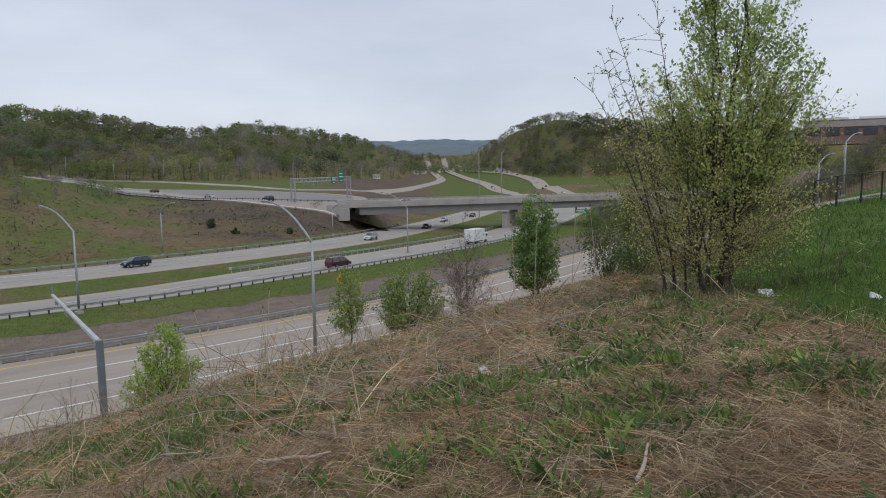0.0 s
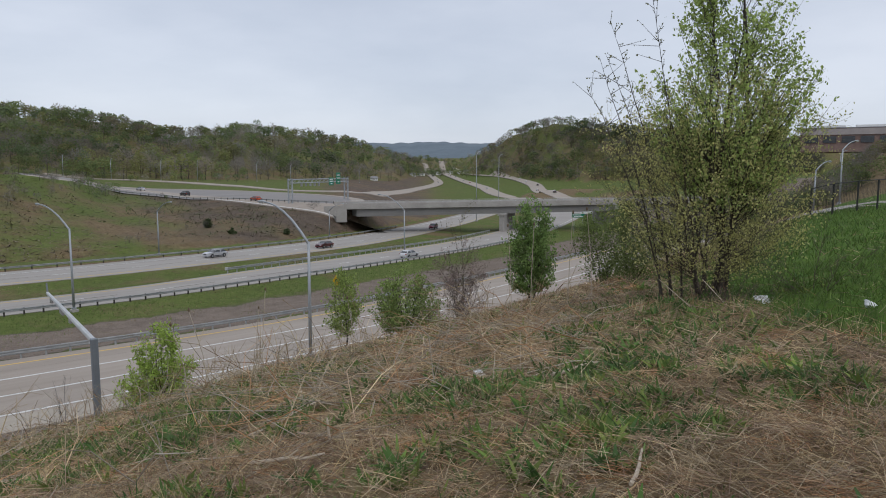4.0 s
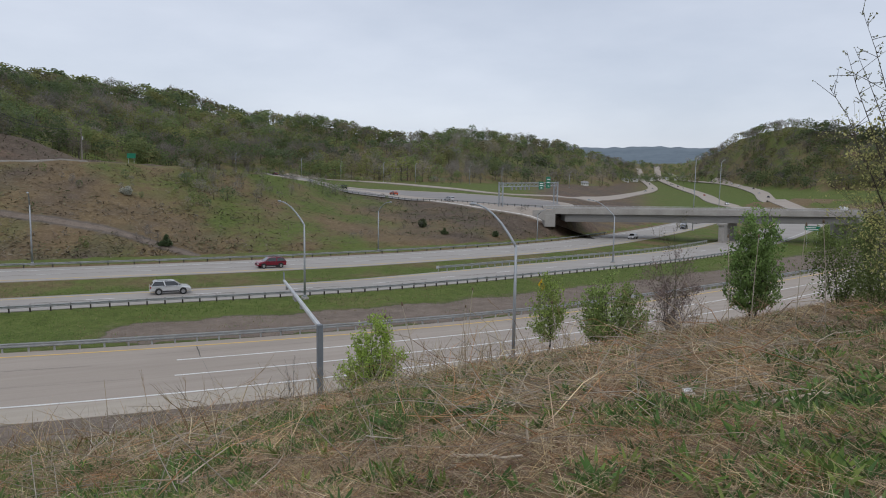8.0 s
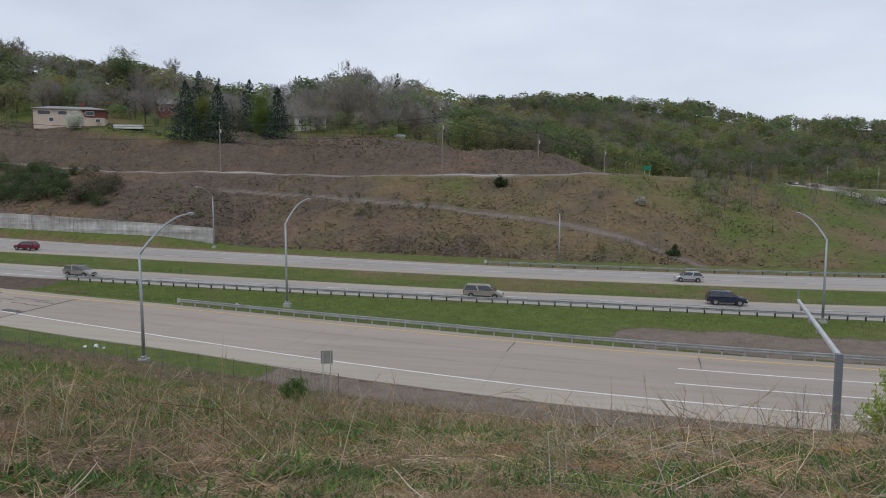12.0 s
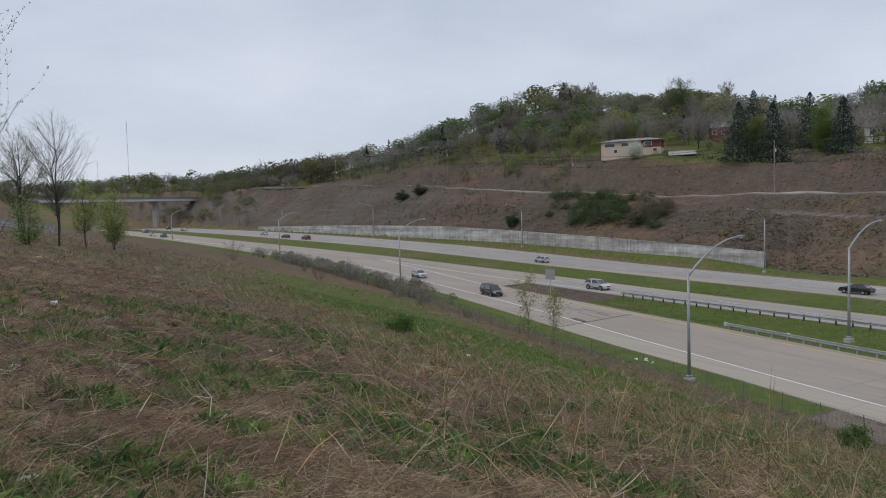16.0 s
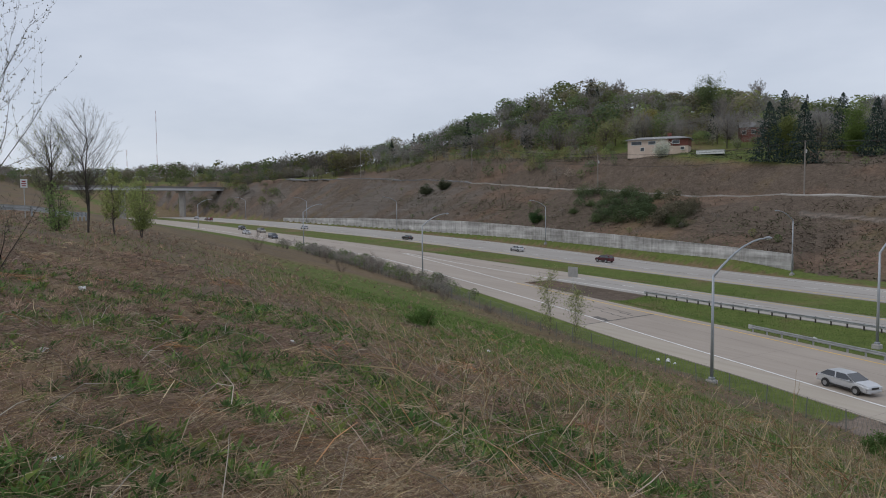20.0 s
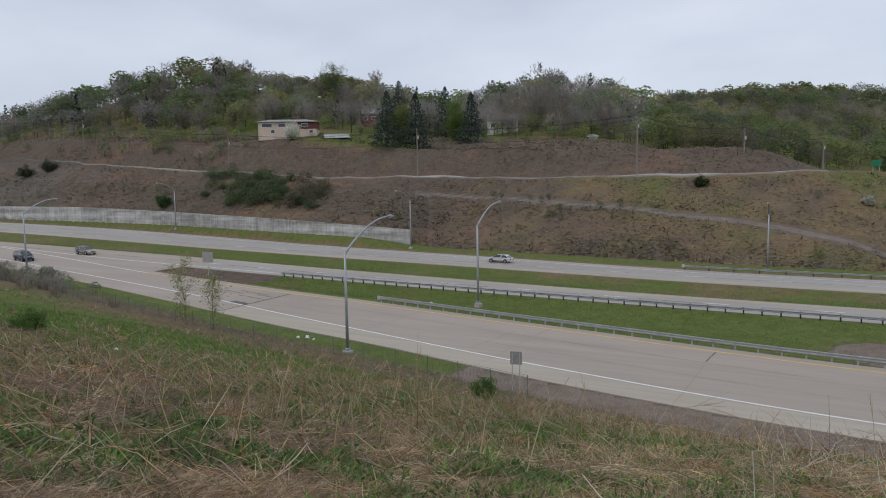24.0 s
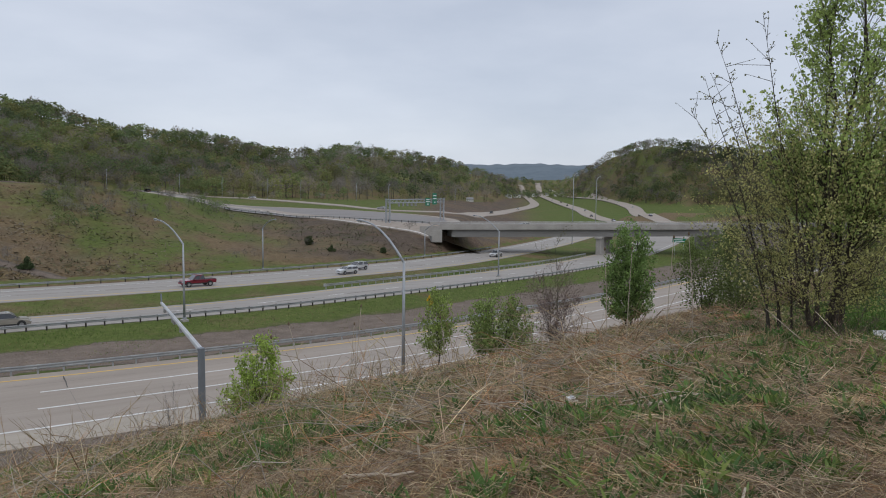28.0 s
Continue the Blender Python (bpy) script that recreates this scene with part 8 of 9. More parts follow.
def canes():
    """Long pale canes and stalks, most of them fallen across one another, some leaning."""
    rng = np.random.default_rng(408)
    seg, cols = [], []
    for n, b0, b1, d0, d1, flat, l0, l1, aim in ((1100, -58, 2, 6, 17, 0.14, 0.6, 2.2, None), (170, -58, 2, 6, 17, 0.8, 0.5, 1.7, None), (420, -40, 20, 14, 30, 1.6, 0.5, 1.5, None), (1000, 12, 66, 6, 24, 0.75, 0.25, 0.85, 3.83), (800, 12, 75, 16, 42, 1.0, 0.3, 0.8, 3.83), (260, 50, 94, 4, 16, 0.5, 0.3, 0.8, None)):
        p = on_bank(rng, n, d0, d1, b0, b1)
        p = p[wobble(p[:, 0], p[:, 1], 4.5, 72) > -0.35]
        for q in p:
            an = rng.uniform(0, 2 * math.pi) if aim is None else aim + rng.normal(0, 0.5)
            way = unit(np.array([math.cos(an), math.sin(an), max(0.02, flat + rng.normal(0, 0.3 * flat + 0.05))]))
            long = rng.uniform(l0, l1)
            bend = rng.normal(0, 0.07, 3) * long
            a = q + [0, 0, rng.uniform(0.0, 0.12)]
            b = a + way * long * 0.55 + bend
            c = a + way * long - [0, 0, 0.10 * long]
            for e in (b, c):
                e[2] = max(e[2], float(ground_z(e[0], e[1])[0]) + 0.03) if flat < 0.3 else e[2]
            w = rng.uniform(0.0025, 0.0060) * (1 + 0.035 * math.hypot(q[0], q[1])) * (1.0 if aim is None else 1.1)
            tone = (MAT_TINTS[rng.integers(6)] if rng.uniform() < 0.5 else np.array((0.44, 0.39, 0.33))) * rng.uniform(0.55, 1.2) * (1.15 if aim is None else 1.1) * ((1, 1, 1) if aim is None else (1.04, 0.94, 0.90))
            seg += [(*a, *b, w, w * 0.85), (*b, *c, w * 0.85, w * 0.4)]
            cols += [tone, tone]
            if flat > 0.6 and rng.uniform() < 0.35:
                for _ in range(3):
                    seg.append((*(b + (c - b) * rng.uniform(0, 0.8)), *(c + rng.normal(0, 0.13, 3)), w * 0.5, w * 0.25))
                    cols.append(tone)
    co, f = rods(seg)
    i = np.repeat(np.arange(len(seg)), 6)
    quads_mesh("fallen_canes", co, f, np.array(cols)[i] * 0.92, TWIGS, None, "tangle of long pale canes fallen on the bank", "weeds", "stuff")


def verge_grass():
    """Mown grass and dead patches on the verges between the roads."""
    rng = np.random.default_rng(407)
    x = rng.uniform(-78, 150, 90000)
    lo, hi = near_inner(x) + 1.2, MID_NEAR(x) - 1.2
    y = lo + (hi - lo) * rng.uniform(0, 1, len(x))
    ok = hi > lo + 0.5
    x2 = rng.uniform(-160, 120, 50000)
    y2 = MID_FAR(x2) + 0.6 + (FAR_NEAR(x2) - MID_FAR(x2) - 1.2) * rng.uniform(0, 1, len(x2))
    x, y = np.concatenate([x[ok], x2]), np.concatenate([y[ok], y2])
    zone = ground_zones(x, y)
    lush = zone[:, 0] - 0.9 * zone[:, 1] + 0.25 * wobble(x, y, 9, 61) + 0.2 * wobble(x, y, 3, 62)
    keep = rng.uniform(-0.1, 0.7, len(x)) < lush
    x, y, lush = x[keep], y[keep], lush[keep]
    m = len(x)
    tall = 1 + 0.9 * np.clip(wobble(x, y, 12, 63), 0, 1)
    col = np.where((rng.uniform(0.0, 0.6, m) < lush)[:, None], GREENS[rng.integers(5, size=m)], STRAW[rng.integers(6, size=m)] * 0.62) * rng.uniform(0.7, 1.2, (m, 1))
    way = rng.normal(0, 0.45, (m, 3)) + [0, 0, 1.0]
    way /= np.linalg.norm(way, axis=1, keepdims=True)
    co, f, t = blades(rng, np.stack([x, y, ground_z(x, y) - 0.01], 1), way, rng.uniform(0.08, 0.26, m) * tall, np.full(m, 0.05), rng.uniform(0.1, 0.5, m), col, 1)
    quads_mesh("verge_grass", co, f, t, GRASS_BLADES, None, "mown green grass with dead patches on the verges", "grass", "stuff")


def weeds():
    """Rosettes of broad leaves where the weeds grow thick."""
    rng = np.random.default_rng(403)
    out = []
    for n, d0, d1, leaf, count in ((7500, 1.6, 9, 0.165, 12), (13000, 9, 26, 0.18, 8)):
        p = on_bank(rng, n, d0, d1)
        p = p[rng.uniform(-0.05, 0.6, len(p)) < patch(p[:, 0], p[:, 1]) + 0.16 + 0.08 * smooth01((p[:, 0] - 1) / 4) + 0.10 * smooth01((-p[:, 0] - 2) / 4) - 0.5 * lawn_weight(p)]
        m = len(p) * count
        c = np.repeat(p, count, 0)
        an = rng.uniform(0, 2 * math.pi, m)
        rise = rng.uniform(0.5, 3.2, m)
        way = np.stack([np.cos(an), np.sin(an), rise], 1)
        way /= np.linalg.norm(way, axis=1, keepdims=True)
        size = np.repeat(rng.uniform(0.6, 1.5, len(p)), count)
        c = c + np.stack([np.cos(an), np.sin(an), 0 * an], 1) * rng.uniform(0, 0.06, (m, 1))
        tint = np.repeat(WEED_GREENS[rng.integers(6, size=len(p))] * rng.uniform(0.75, 1.3, (len(p), 1)), count, 0) * rng.uniform(0.7, 1.3, (m, 1))
        out.append(blades(rng, c, way, leaf * size * rng.uniform(0.7, 1.2, m), leaf * rng.uniform(0.12, 0.27, m) * size, rng.uniform(0.15, 0.6, m), tint, 2))
    co, f, t = merge(out)
    quads_mesh("weeds", co, f, t, GRASS_BLADES, None, "clumps of broad-leaved green weeds among dead grass", "weeds", "stuff")


def tall_stalks():
    """Dry stalks that stand or lean along the brow, some with teasel heads."""
    rng = np.random.default_rng(404)
    seg = []
    groups = ((10.0, -34, 13, 27, 150), (19.0, -38, 10, 24, 140), (-30.0, -56, 14, 22, 160), (60, 20, 8, 22, 420), (40, 10, 14, 30, 260))
    for b0, b1, d0, d1, n in groups:
        p = on_bank(rng, n, d0, d1, min(b0, b1), max(b0, b1))
        for q in p:
            h = rng.uniform(0.4, 1.4) * (1.15 if rng.uniform() < 0.2 else 0.75)
            lean = rng.normal(0, 0.35, 2) if rng.uniform() < 0.7 else rng.normal(0, 0.9, 2)
            mid = q + [lean[0] * h * 0.4, lean[1] * h * 0.4, h * 0.55]
            top = q + [lean[0] * h, lean[1] * h, h * (1 - 0.25 * min(1, abs(lean[0]) + abs(lean[1])))]
            seg.append((*q, *mid, 0.009, 0.007))
            seg.append((*mid, *top, 0.007, 0.004))
            if rng.uniform() < 0.35:
                for _ in range(4):
                    e = top + rng.normal(0, 0.12, 3) + [0, 0, 0.1]
                    seg.append((*(mid + (top - mid) * rng.uniform(0.3, 0.9)), *e, 0.004, 0.002))
    co, f = rods(seg)
    t = np.repeat(STRAW[rng.integers(6, size=len(seg))] * rng.uniform(0.55, 1.0, (len(seg), 1)), 6, 0)
    quads_mesh("dry_stalks", co, f, t, TWIGS, None, "tall dry weed stalks standing along the brow", "weeds", "stuff")


dead_grass()
live_grass()
weeds()
verge_grass()
grass_tufts()
straw_mats()
canes()
tall_stalks()

DRY_STICK = surface("bleached_dead_wood", (0.36, 0.29, 0.21), (0.62, 0.54, 0.44), 4.0, 0.9, 0, 0.3, 30)
LITTER = surface("white_plastic_litter", (0.62, 0.63, 0.63), (0.82, 0.83, 0.83), 5.0, 0.5)
TEASEL = surface("brown_teasel_head", (0.10, 0.07, 0.045), (0.22, 0.16, 0.10), 20, 0.9)


def stick(x, y, turn, length, radius, tilt=4.0, side=True, seed=1):
    rng = random.Random(seed)
    s = thing("dead_stick", pose(x, y, z_at(x, y) + 0.07, 0, -tilt, turn), "bleached dead stick lying on matted grass", "stick", "dead sticks on the bank")
    bm = bmesh.new()
    pts = [(length * (u - 0.5), rng.uniform(-0.03, 0.03) * length, rng.uniform(0, 0.02) * length) for u in (0, 0.25, 0.5, 0.75, 1)]
    tube(bm, pts, [radius, radius * 0.95, radius * 0.85, radius * 0.7, radius * 0.5], 6)
    part("stem", bm, DRY_STICK, s)
    if side:
        bm = bmesh.new()
        tube(bm, [pts[2], (pts[2][0] + length * 0.12, length * 0.10, 0.05)], [radius * 0.6, radius * 0.3], 5)
        part("twig", bm, DRY_STICK, s)


def litter(x, y, size, seed):
    """A crumpled scrap of white plastic."""
    rng = random.Random(seed)
    bm = bmesh.new()
    bmesh.ops.create_icosphere(bm, subdivisions=2, radius=size)
    for v in bm.verts:
        v.co = Vector((v.co.x * 1.2, v.co.y * 0.8, v.co.z * 0.75)) * rng.uniform(0.55, 1.25)
    me = bpy.data.meshes.new("litter")
    bm.to_mesh(me)
    bm.free()
    me.materials.append(LITTER)
    ob = new("litter", me)
    ob.matrix_basis = pose(x, y, z_at(x, y) + size * 0.45, 0, 0, rng.uniform(0, 360))
    tagged(ob, "crumpled scrap of white plastic in the grass", "litter", "scraps of litter on the bank")


def teasel(x, y, h, lean, turn):
    t = thing("teasel", pose(x, y, z_at(x, y), 0, 0, turn), "tall dry teasel stalk with a brown bristly head", "weed", "teasels on the brow")
    bm = bmesh.new()
    top = (lean, 0, h)
    tube(bm, [(0, 0, -0.1), (lean * 0.35, 0, h * 0.5), top], [0.010, 0.008, 0.006], 5)
    part("stalk", bm, DRY_STICK, t)
    bm = bmesh.new()
    tube(bm, [top, (lean * 1.01, 0, h + 0.02), (lean * 1.02, 0, h + 0.055), (lean * 1.03, 0, h + 0.085)], [0.008, 0.024, 0.022, 0.006], 7)
    part("seed_head", bm, TEASEL, t)


for k, (b, d, turn, length, rad) in enumerate(((-31.5, 10.8, 50, 1.8, 0.010), (-62.0, 4.4, 20, 0.5, 0.014), (-65.5, 12.5, 100, 1.4, 0.010), (-68, 12.9, 80, 1.2, 0.010), (12.0, 6.0, 130, 1.6, 0.010), (40, 7.5, 100, 1.2, 0.010), (-7.5, 7.6, 40, 1.8, 0.012))):
    x, y = at_bearing(b, d)
    stick(x, y, turn, length, rad, 4 if k not in (2, 3) else 35, k % 2 == 0, 500 + k)
for k, (px, py, qx, qy, rad) in enumerate(((3.76, 6.66, 5.39, 7.25, 0.013), (3.79, 5.68, 3.64, 4.64, 0.011), (2.88, 5.02, 3.20, 4.42, 0.019), (6.26, 4.38, 7.03, 4.31, 0.018), (5.04, 8.04, 5.39, 7.50, 0.012))):
    run = math.dist((px, py), (qx, qy))
    stick((px + qx) / 2, (py + qy) / 2, math.degrees(math.atan2(qy - py, qx - px)), run, rad, math.degrees(math.atan2(z_at(qx, qy) - z_at(px, py), run)), k % 2 == 0, 540 + k)
stick(3.58, 4.86, 100, 0.42, 0.016, 78, False, 550)
for k, (b, d, size) in enumerate(((-48.85, 8.56, 0.085), (-47.18, 8.08, 0.06), (-44.96, 7.6, 0.05), (-54.32, 9.73, 0.055), (-70.6, 13.4, 0.13), (-77.5, 12.0, 0.10), (85.6, 10.0, 0.05), (80.2, 12.2, 0.05), (76.5, 10.5, 0.04), (63.0, 9.0, 0.045), (68, 16, 0.08), (83.0, 20, 0.10), (85.2, 5.4, 0.05), (52.0, 30, 0.10))):
    x, y = at_bearing(b, d)
    litter(x, y, size, 520 + k)
for k, (x, y, size) in enumerate(((-42.5, 54.8, 0.26), (-43.4, 54.5, 0.18), (-41.6, 54.6, 0.14), (-40.5, 77.3, 0.34))):
    litter(x, y, size, 560 + k)
for k, (b, d, h, lean, turn) in enumerate(((-27.0, 14.0, 1.75, 0.35, 170), (-25.5, 13.6, 1.55, 0.3, 165), (-31.0, 17.5, 2.1, 0.2, 20), (-30.5, 18.0, 1.7, 0.15, 10), (-38.5, 16, 1.4, 0.3, 200), (-51.5, 17, 2.3, 0.25, 190), (-53.0, 17, 2.2, 0.2, 20), (-56.0, 16, 2.2, 0.2, 10), (-58.0, 15.5, 2.1, 0.2, 90))):
    x, y = at_bearing(b, d)
    teasel(x, y, h, lean, turn)


# ---------------------------------------------------------------- vehicles
# side outlines of the lower body (x forward, z up), and the cabin: bottom front, bottom back, roof front, roof back, belt, roof
SHAPES = {
    "sedan": dict(outline=((-2.36, 0.34), (-2.42, 0.70), (-2.30, 0.96), (-1.75, 1.04), (0.95, 1.00), (1.35, 0.99), (1.95, 0.93), (2.28, 0.84), (2.42, 0.62), (2.37, 0.28)), cabin=(1.30, -2.05, 0.34, -1.38, 0.97, 1.46), width=1.80, wheel=0.325, axles=(1.42, -1.38)),
    "hatchback": dict(outline=((-2.00, 0.34), (-2.06, 0.75), (-1.98, 1.02), (0.90, 1.00), (1.35, 0.96), (1.80, 0.84), (1.98, 0.70), (2.06, 0.52), (2.02, 0.30)), cabin=(1.35, -1.97, 0.45, -1.55, 0.96, 1.52), width=1.70, wheel=0.31, axles=(1.25, -1.25)),
    "suv": dict(outline=((-2.32, 0.40), (-2.38, 0.85), (-2.30, 1.10), (0.85, 1.09), (1.20, 1.06), (2.05, 0.98), (2.28, 0.84), (2.38, 0.62), (2.32, 0.36)), cabin=(1.32, -2.30, 0.42, -1.88, 1.08, 1.69), width=1.88, wheel=0.375, axles=(1.42, -1.40)),
    "minivan": dict(outline=((-2.50, 0.36), (-2.55, 0.85), (-2.48, 1.10), (1.20, 1.05), (1.75, 0.98), (2.42, 0.80), (2.52, 0.60), (2.48, 0.32)), cabin=(1.72, -2.45, 0.75, -2.20, 1.02, 1.74), width=1.95, wheel=0.335, axles=(1.58, -1.45)),
    "pickup": dict(outline=((-2.85, 0.50), (-2.90, 0.80), (-2.86, 1.12), (-0.80, 1.12), (1.05, 1.12), (1.40, 1.08), (2.60, 1.00), (2.78, 0.75), (2.74, 0.45)), cabin=(1.20, -1.00, 0.45, -0.75, 1.08, 1.82), width=1.98, wheel=0.39, axles=(1.80, -1.75)),
}
MODELS, PAINTS = {}, {}


def panel(bm, corners, out, t=0.014):
    """A thin pane through four corners, pushed outwards."""
    c = [Vector(p) for p in corners]
    n = (c[1] - c[0]).cross(c[3] - c[0]).normalized()
    n = n if n.dot(Vector(out)) > 0 else -n
    a = [bm.verts.new(p + n * t) for p in c]
    b = [bm.verts.new(p - n * 0.01) for p in c]
    bm.faces.new(a)
    bm.faces.new(b[::-1])
    for k in range(4):
        bm.faces.new((a[k], b[k], b[(k + 1) % 4], a[(k + 1) % 4]))
    bmesh.ops.recalc_face_normals(bm, faces=bm.faces[:])


def inset(c, k=0.12, kz=0.10):
    """Four corners drawn in towards their middle."""
    m = sum((Vector(p) for p in c), Vector()) / 4
    return [Vector((m.x + (p[0] - m.x) * (1 - k), m.y + (p[1] - m.y) * (1 - k), m.z + (p[2] - m.z) * (1 - kz))) for p in c]


def vehicle(kind, colour_name, colour, label, at):
    """A car built once for each kind and colour, copied after that."""
    key = (kind, colour_name)
    if key in MODELS:
        return tagged(copy_thing(MODELS[key], at), label)
    if colour_name not in PAINTS:
        PAINTS[colour_name] = paint(colour_name + "_car_paint", colour, 0.25)
    coat = PAINTS[colour_name]
    s = SHAPES[kind]
    car = thing({"sedan": "car", "hatchback": "car", "suv": "suv", "minivan": "minivan", "pickup": "pickup_truck"}[kind], at, label, {"pickup": "pickup", "minivan": "van"}.get(kind, "car"), "vehicles on the roads")
    w = s["width"]
    bm = bmesh.new()
    ring = [[bm.verts.new((x, y * w / 2 * (0.90 if i in (0, len(s["outline"]) - 1) else 1.0) * (0.93 if abs(x) > s["axles"][0] + 0.7 else 1), z)) for i, (x, z) in enumerate(s["outline"])] for y in (-1, 1)]
    n = len(s["outline"])
    bm.faces.new(ring[0])
    bm.faces.new(ring[1][::-1])
    for k in range(n):
        bm.faces.new((ring[0][(k + 1) % n], ring[0][k], ring[1][k], ring[1][(k + 1) % n]))
    bmesh.ops.recalc_face_normals(bm, faces=bm.faces[:])
    bmesh.ops.bevel(bm, geom=[e for e in bm.edges if abs(e.verts[0].co.y - e.verts[1].co.y) < 0.2], offset=0.12, segments=3, affect="EDGES")
    part("body", bm, coat, car)
    f0, r0, f1, r1, zb, zt = s["cabin"]
    wb, wt = w / 2 - 0.06, w / 2 - 0.22
    lo = [(f0, -wb, zb - 0.03), (f0, wb, zb - 0.03), (r0, wb, zb - 0.03), (r0, -wb, zb - 0.03)]
    hi = [(f1, -wt, zt), (f1, wt, zt), (r1, wt, zt), (r1, -wt, zt)]
    bm = bmesh.new()
    vl, vh = [bm.verts.new(p) for p in lo], [bm.verts.new(p) for p in hi]
    bm.faces.new(vh)
    for k in range(4):
        bm.faces.new((vl[k], vl[(k + 1) % 4], vh[(k + 1) % 4], vh[k]))
    bmesh.ops.recalc_face_normals(bm, faces=bm.faces[:])
    bmesh.ops.bevel(bm, geom=[e for e in bm.edges if max(v.co.z for v in e.verts) > zt - 0.01], offset=0.09, segments=2, affect="EDGES")
    part("cabin", bm, coat, car)
    bm = bmesh.new()
    panel(bm, inset((lo[0], lo[1], hi[1], hi[0]), 0.10, 0.12), (1, 0, 0.5))
    part("windscreen", bm, CAR_GLASS, car)
    bm = bmesh.new()
    panel(bm, inset((lo[2], lo[3], hi[3], hi[2]), 0.22, 0.34), (-1, 0, 0.5))
    part("rear_window", bm, CAR_GLASS, car)
    for sy, (a, b, c, d) in ((-1, (lo[0], lo[3], hi[3], hi[0])), (1, (lo[1], lo[2], hi[2], hi[1]))):
        mid_lo, mid_hi = [(p[0] * 0.46 + q[0] * 0.54, p[1], p[2]) for p, q in ((a, b), (d, c))]
        for quad in ((a, mid_lo, mid_hi, d), (mid_lo, b, c, mid_hi)):
            bm = bmesh.new()
            panel(bm, inset(quad, 0.10, 0.17), (0, sy, 0.2))
            part("side_window", bm, CAR_GLASS, car)
        bm = bmesh.new()
        box(bm, f0 - 0.45, sy * (w / 2 + 0.06), zb + 0.06, 0.14, 0.16, 0.12, bevel=0.03)
        part("wing_mirror", bm, coat, car)
        x1, x0 = s["outline"][-2][0], s["outline"][1][0]
        bm = bmesh.new()
        box(bm, x1 - 0.10, sy * (w / 2 - 0.30), s["outline"][-2][1] + 0.10, 0.22, 0.38, 0.15, bevel=0.03)
        part("headlight", bm, HEADLAMP, car)
        bm = bmesh.new()
        box(bm, x0 + 0.08, sy * (w / 2 - 0.22), s["outline"][1][1] + 0.08, 0.14, 0.26, 0.2, bevel=0.03)
        part("tail_light", bm, TAILLAMP, car)
        bm = bmesh.new()
        box(bm, 0, sy * (w / 2 - 0.02), s["outline"][0][1] + 0.02, s["axles"][0] - s["axles"][1] - 0.9, 0.06, 0.14, bevel=0.02)
        part("sill", bm, TRIM_BLACK, car)
    for x in (s["outline"][-1][0] - 0.02, s["outline"][0][0] + 0.02):
        bm = bmesh.new()
        box(bm, x, 0, s["outline"][0][1] + 0.08, 0.16, w * 0.82, 0.2, bevel=0.04)
        part("bumper", bm, coat, car)
    bm = bmesh.new()
    box(bm, s["outline"][-2][0] + 0.0, 0, s["outline"][-2][1] + 0.06, 0.06, w * 0.42, 0.16, bevel=0.02)
    part("grille", bm, TRIM_BLACK, car)
    if kind == "pickup":
        bm = bmesh.new()
        box(bm, -1.92, 0, 1.02, 1.72, w - 0.36, 0.22)
        part("load_bed", bm, TRIM_BLACK, car, "dark open load bed")
    if kind == "suv":
        for sy in (-1, 1):
            bm = bmesh.new()
            tube(bm, [(f1 - 0.3, sy * (wt - 0.08), zt + 0.05), (r1 + 0.3, sy * (wt - 0.08), zt + 0.05)], 0.022, 6)
            part("roof_rail", bm, TRIM_BLACK, car)
    r = s["wheel"]
    for ax in s["axles"]:
        for sy in (-1, 1):
            wy = sy * (w / 2 - 0.10)
            bm = bmesh.new()
            tube(bm, [(ax, wy - 0.115 + sy * 0.02, r), (ax, wy - 0.08 + sy * 0.02, r), (ax, wy + 0.08 + sy * 0.02, r), (ax, wy + 0.115 + sy * 0.02, r)], [r * 0.9, r, r, r * 0.9], 16)
            tyre = part("wheel", bm, RUBBER, car, "black tyre on a pale rim")
            bm = bmesh.new()
            tube(bm, [(ax, sy * (w / 2 - 0.05), r + 0.03), (ax, sy * (w / 2 + 0.006), r + 0.03)], r * 1.16, 14)
            part("wheel_arch", bm, TRIM_BLACK, car, "dark wheel arch")
            bm = bmesh.new()
            tube(bm, [(ax, wy + sy * 0.12, r), (ax, wy + sy * 0.145, r)], r * 0.62, 10)
            part("rim", bm, RIM, tyre)
    MODELS[key] = car
    return car


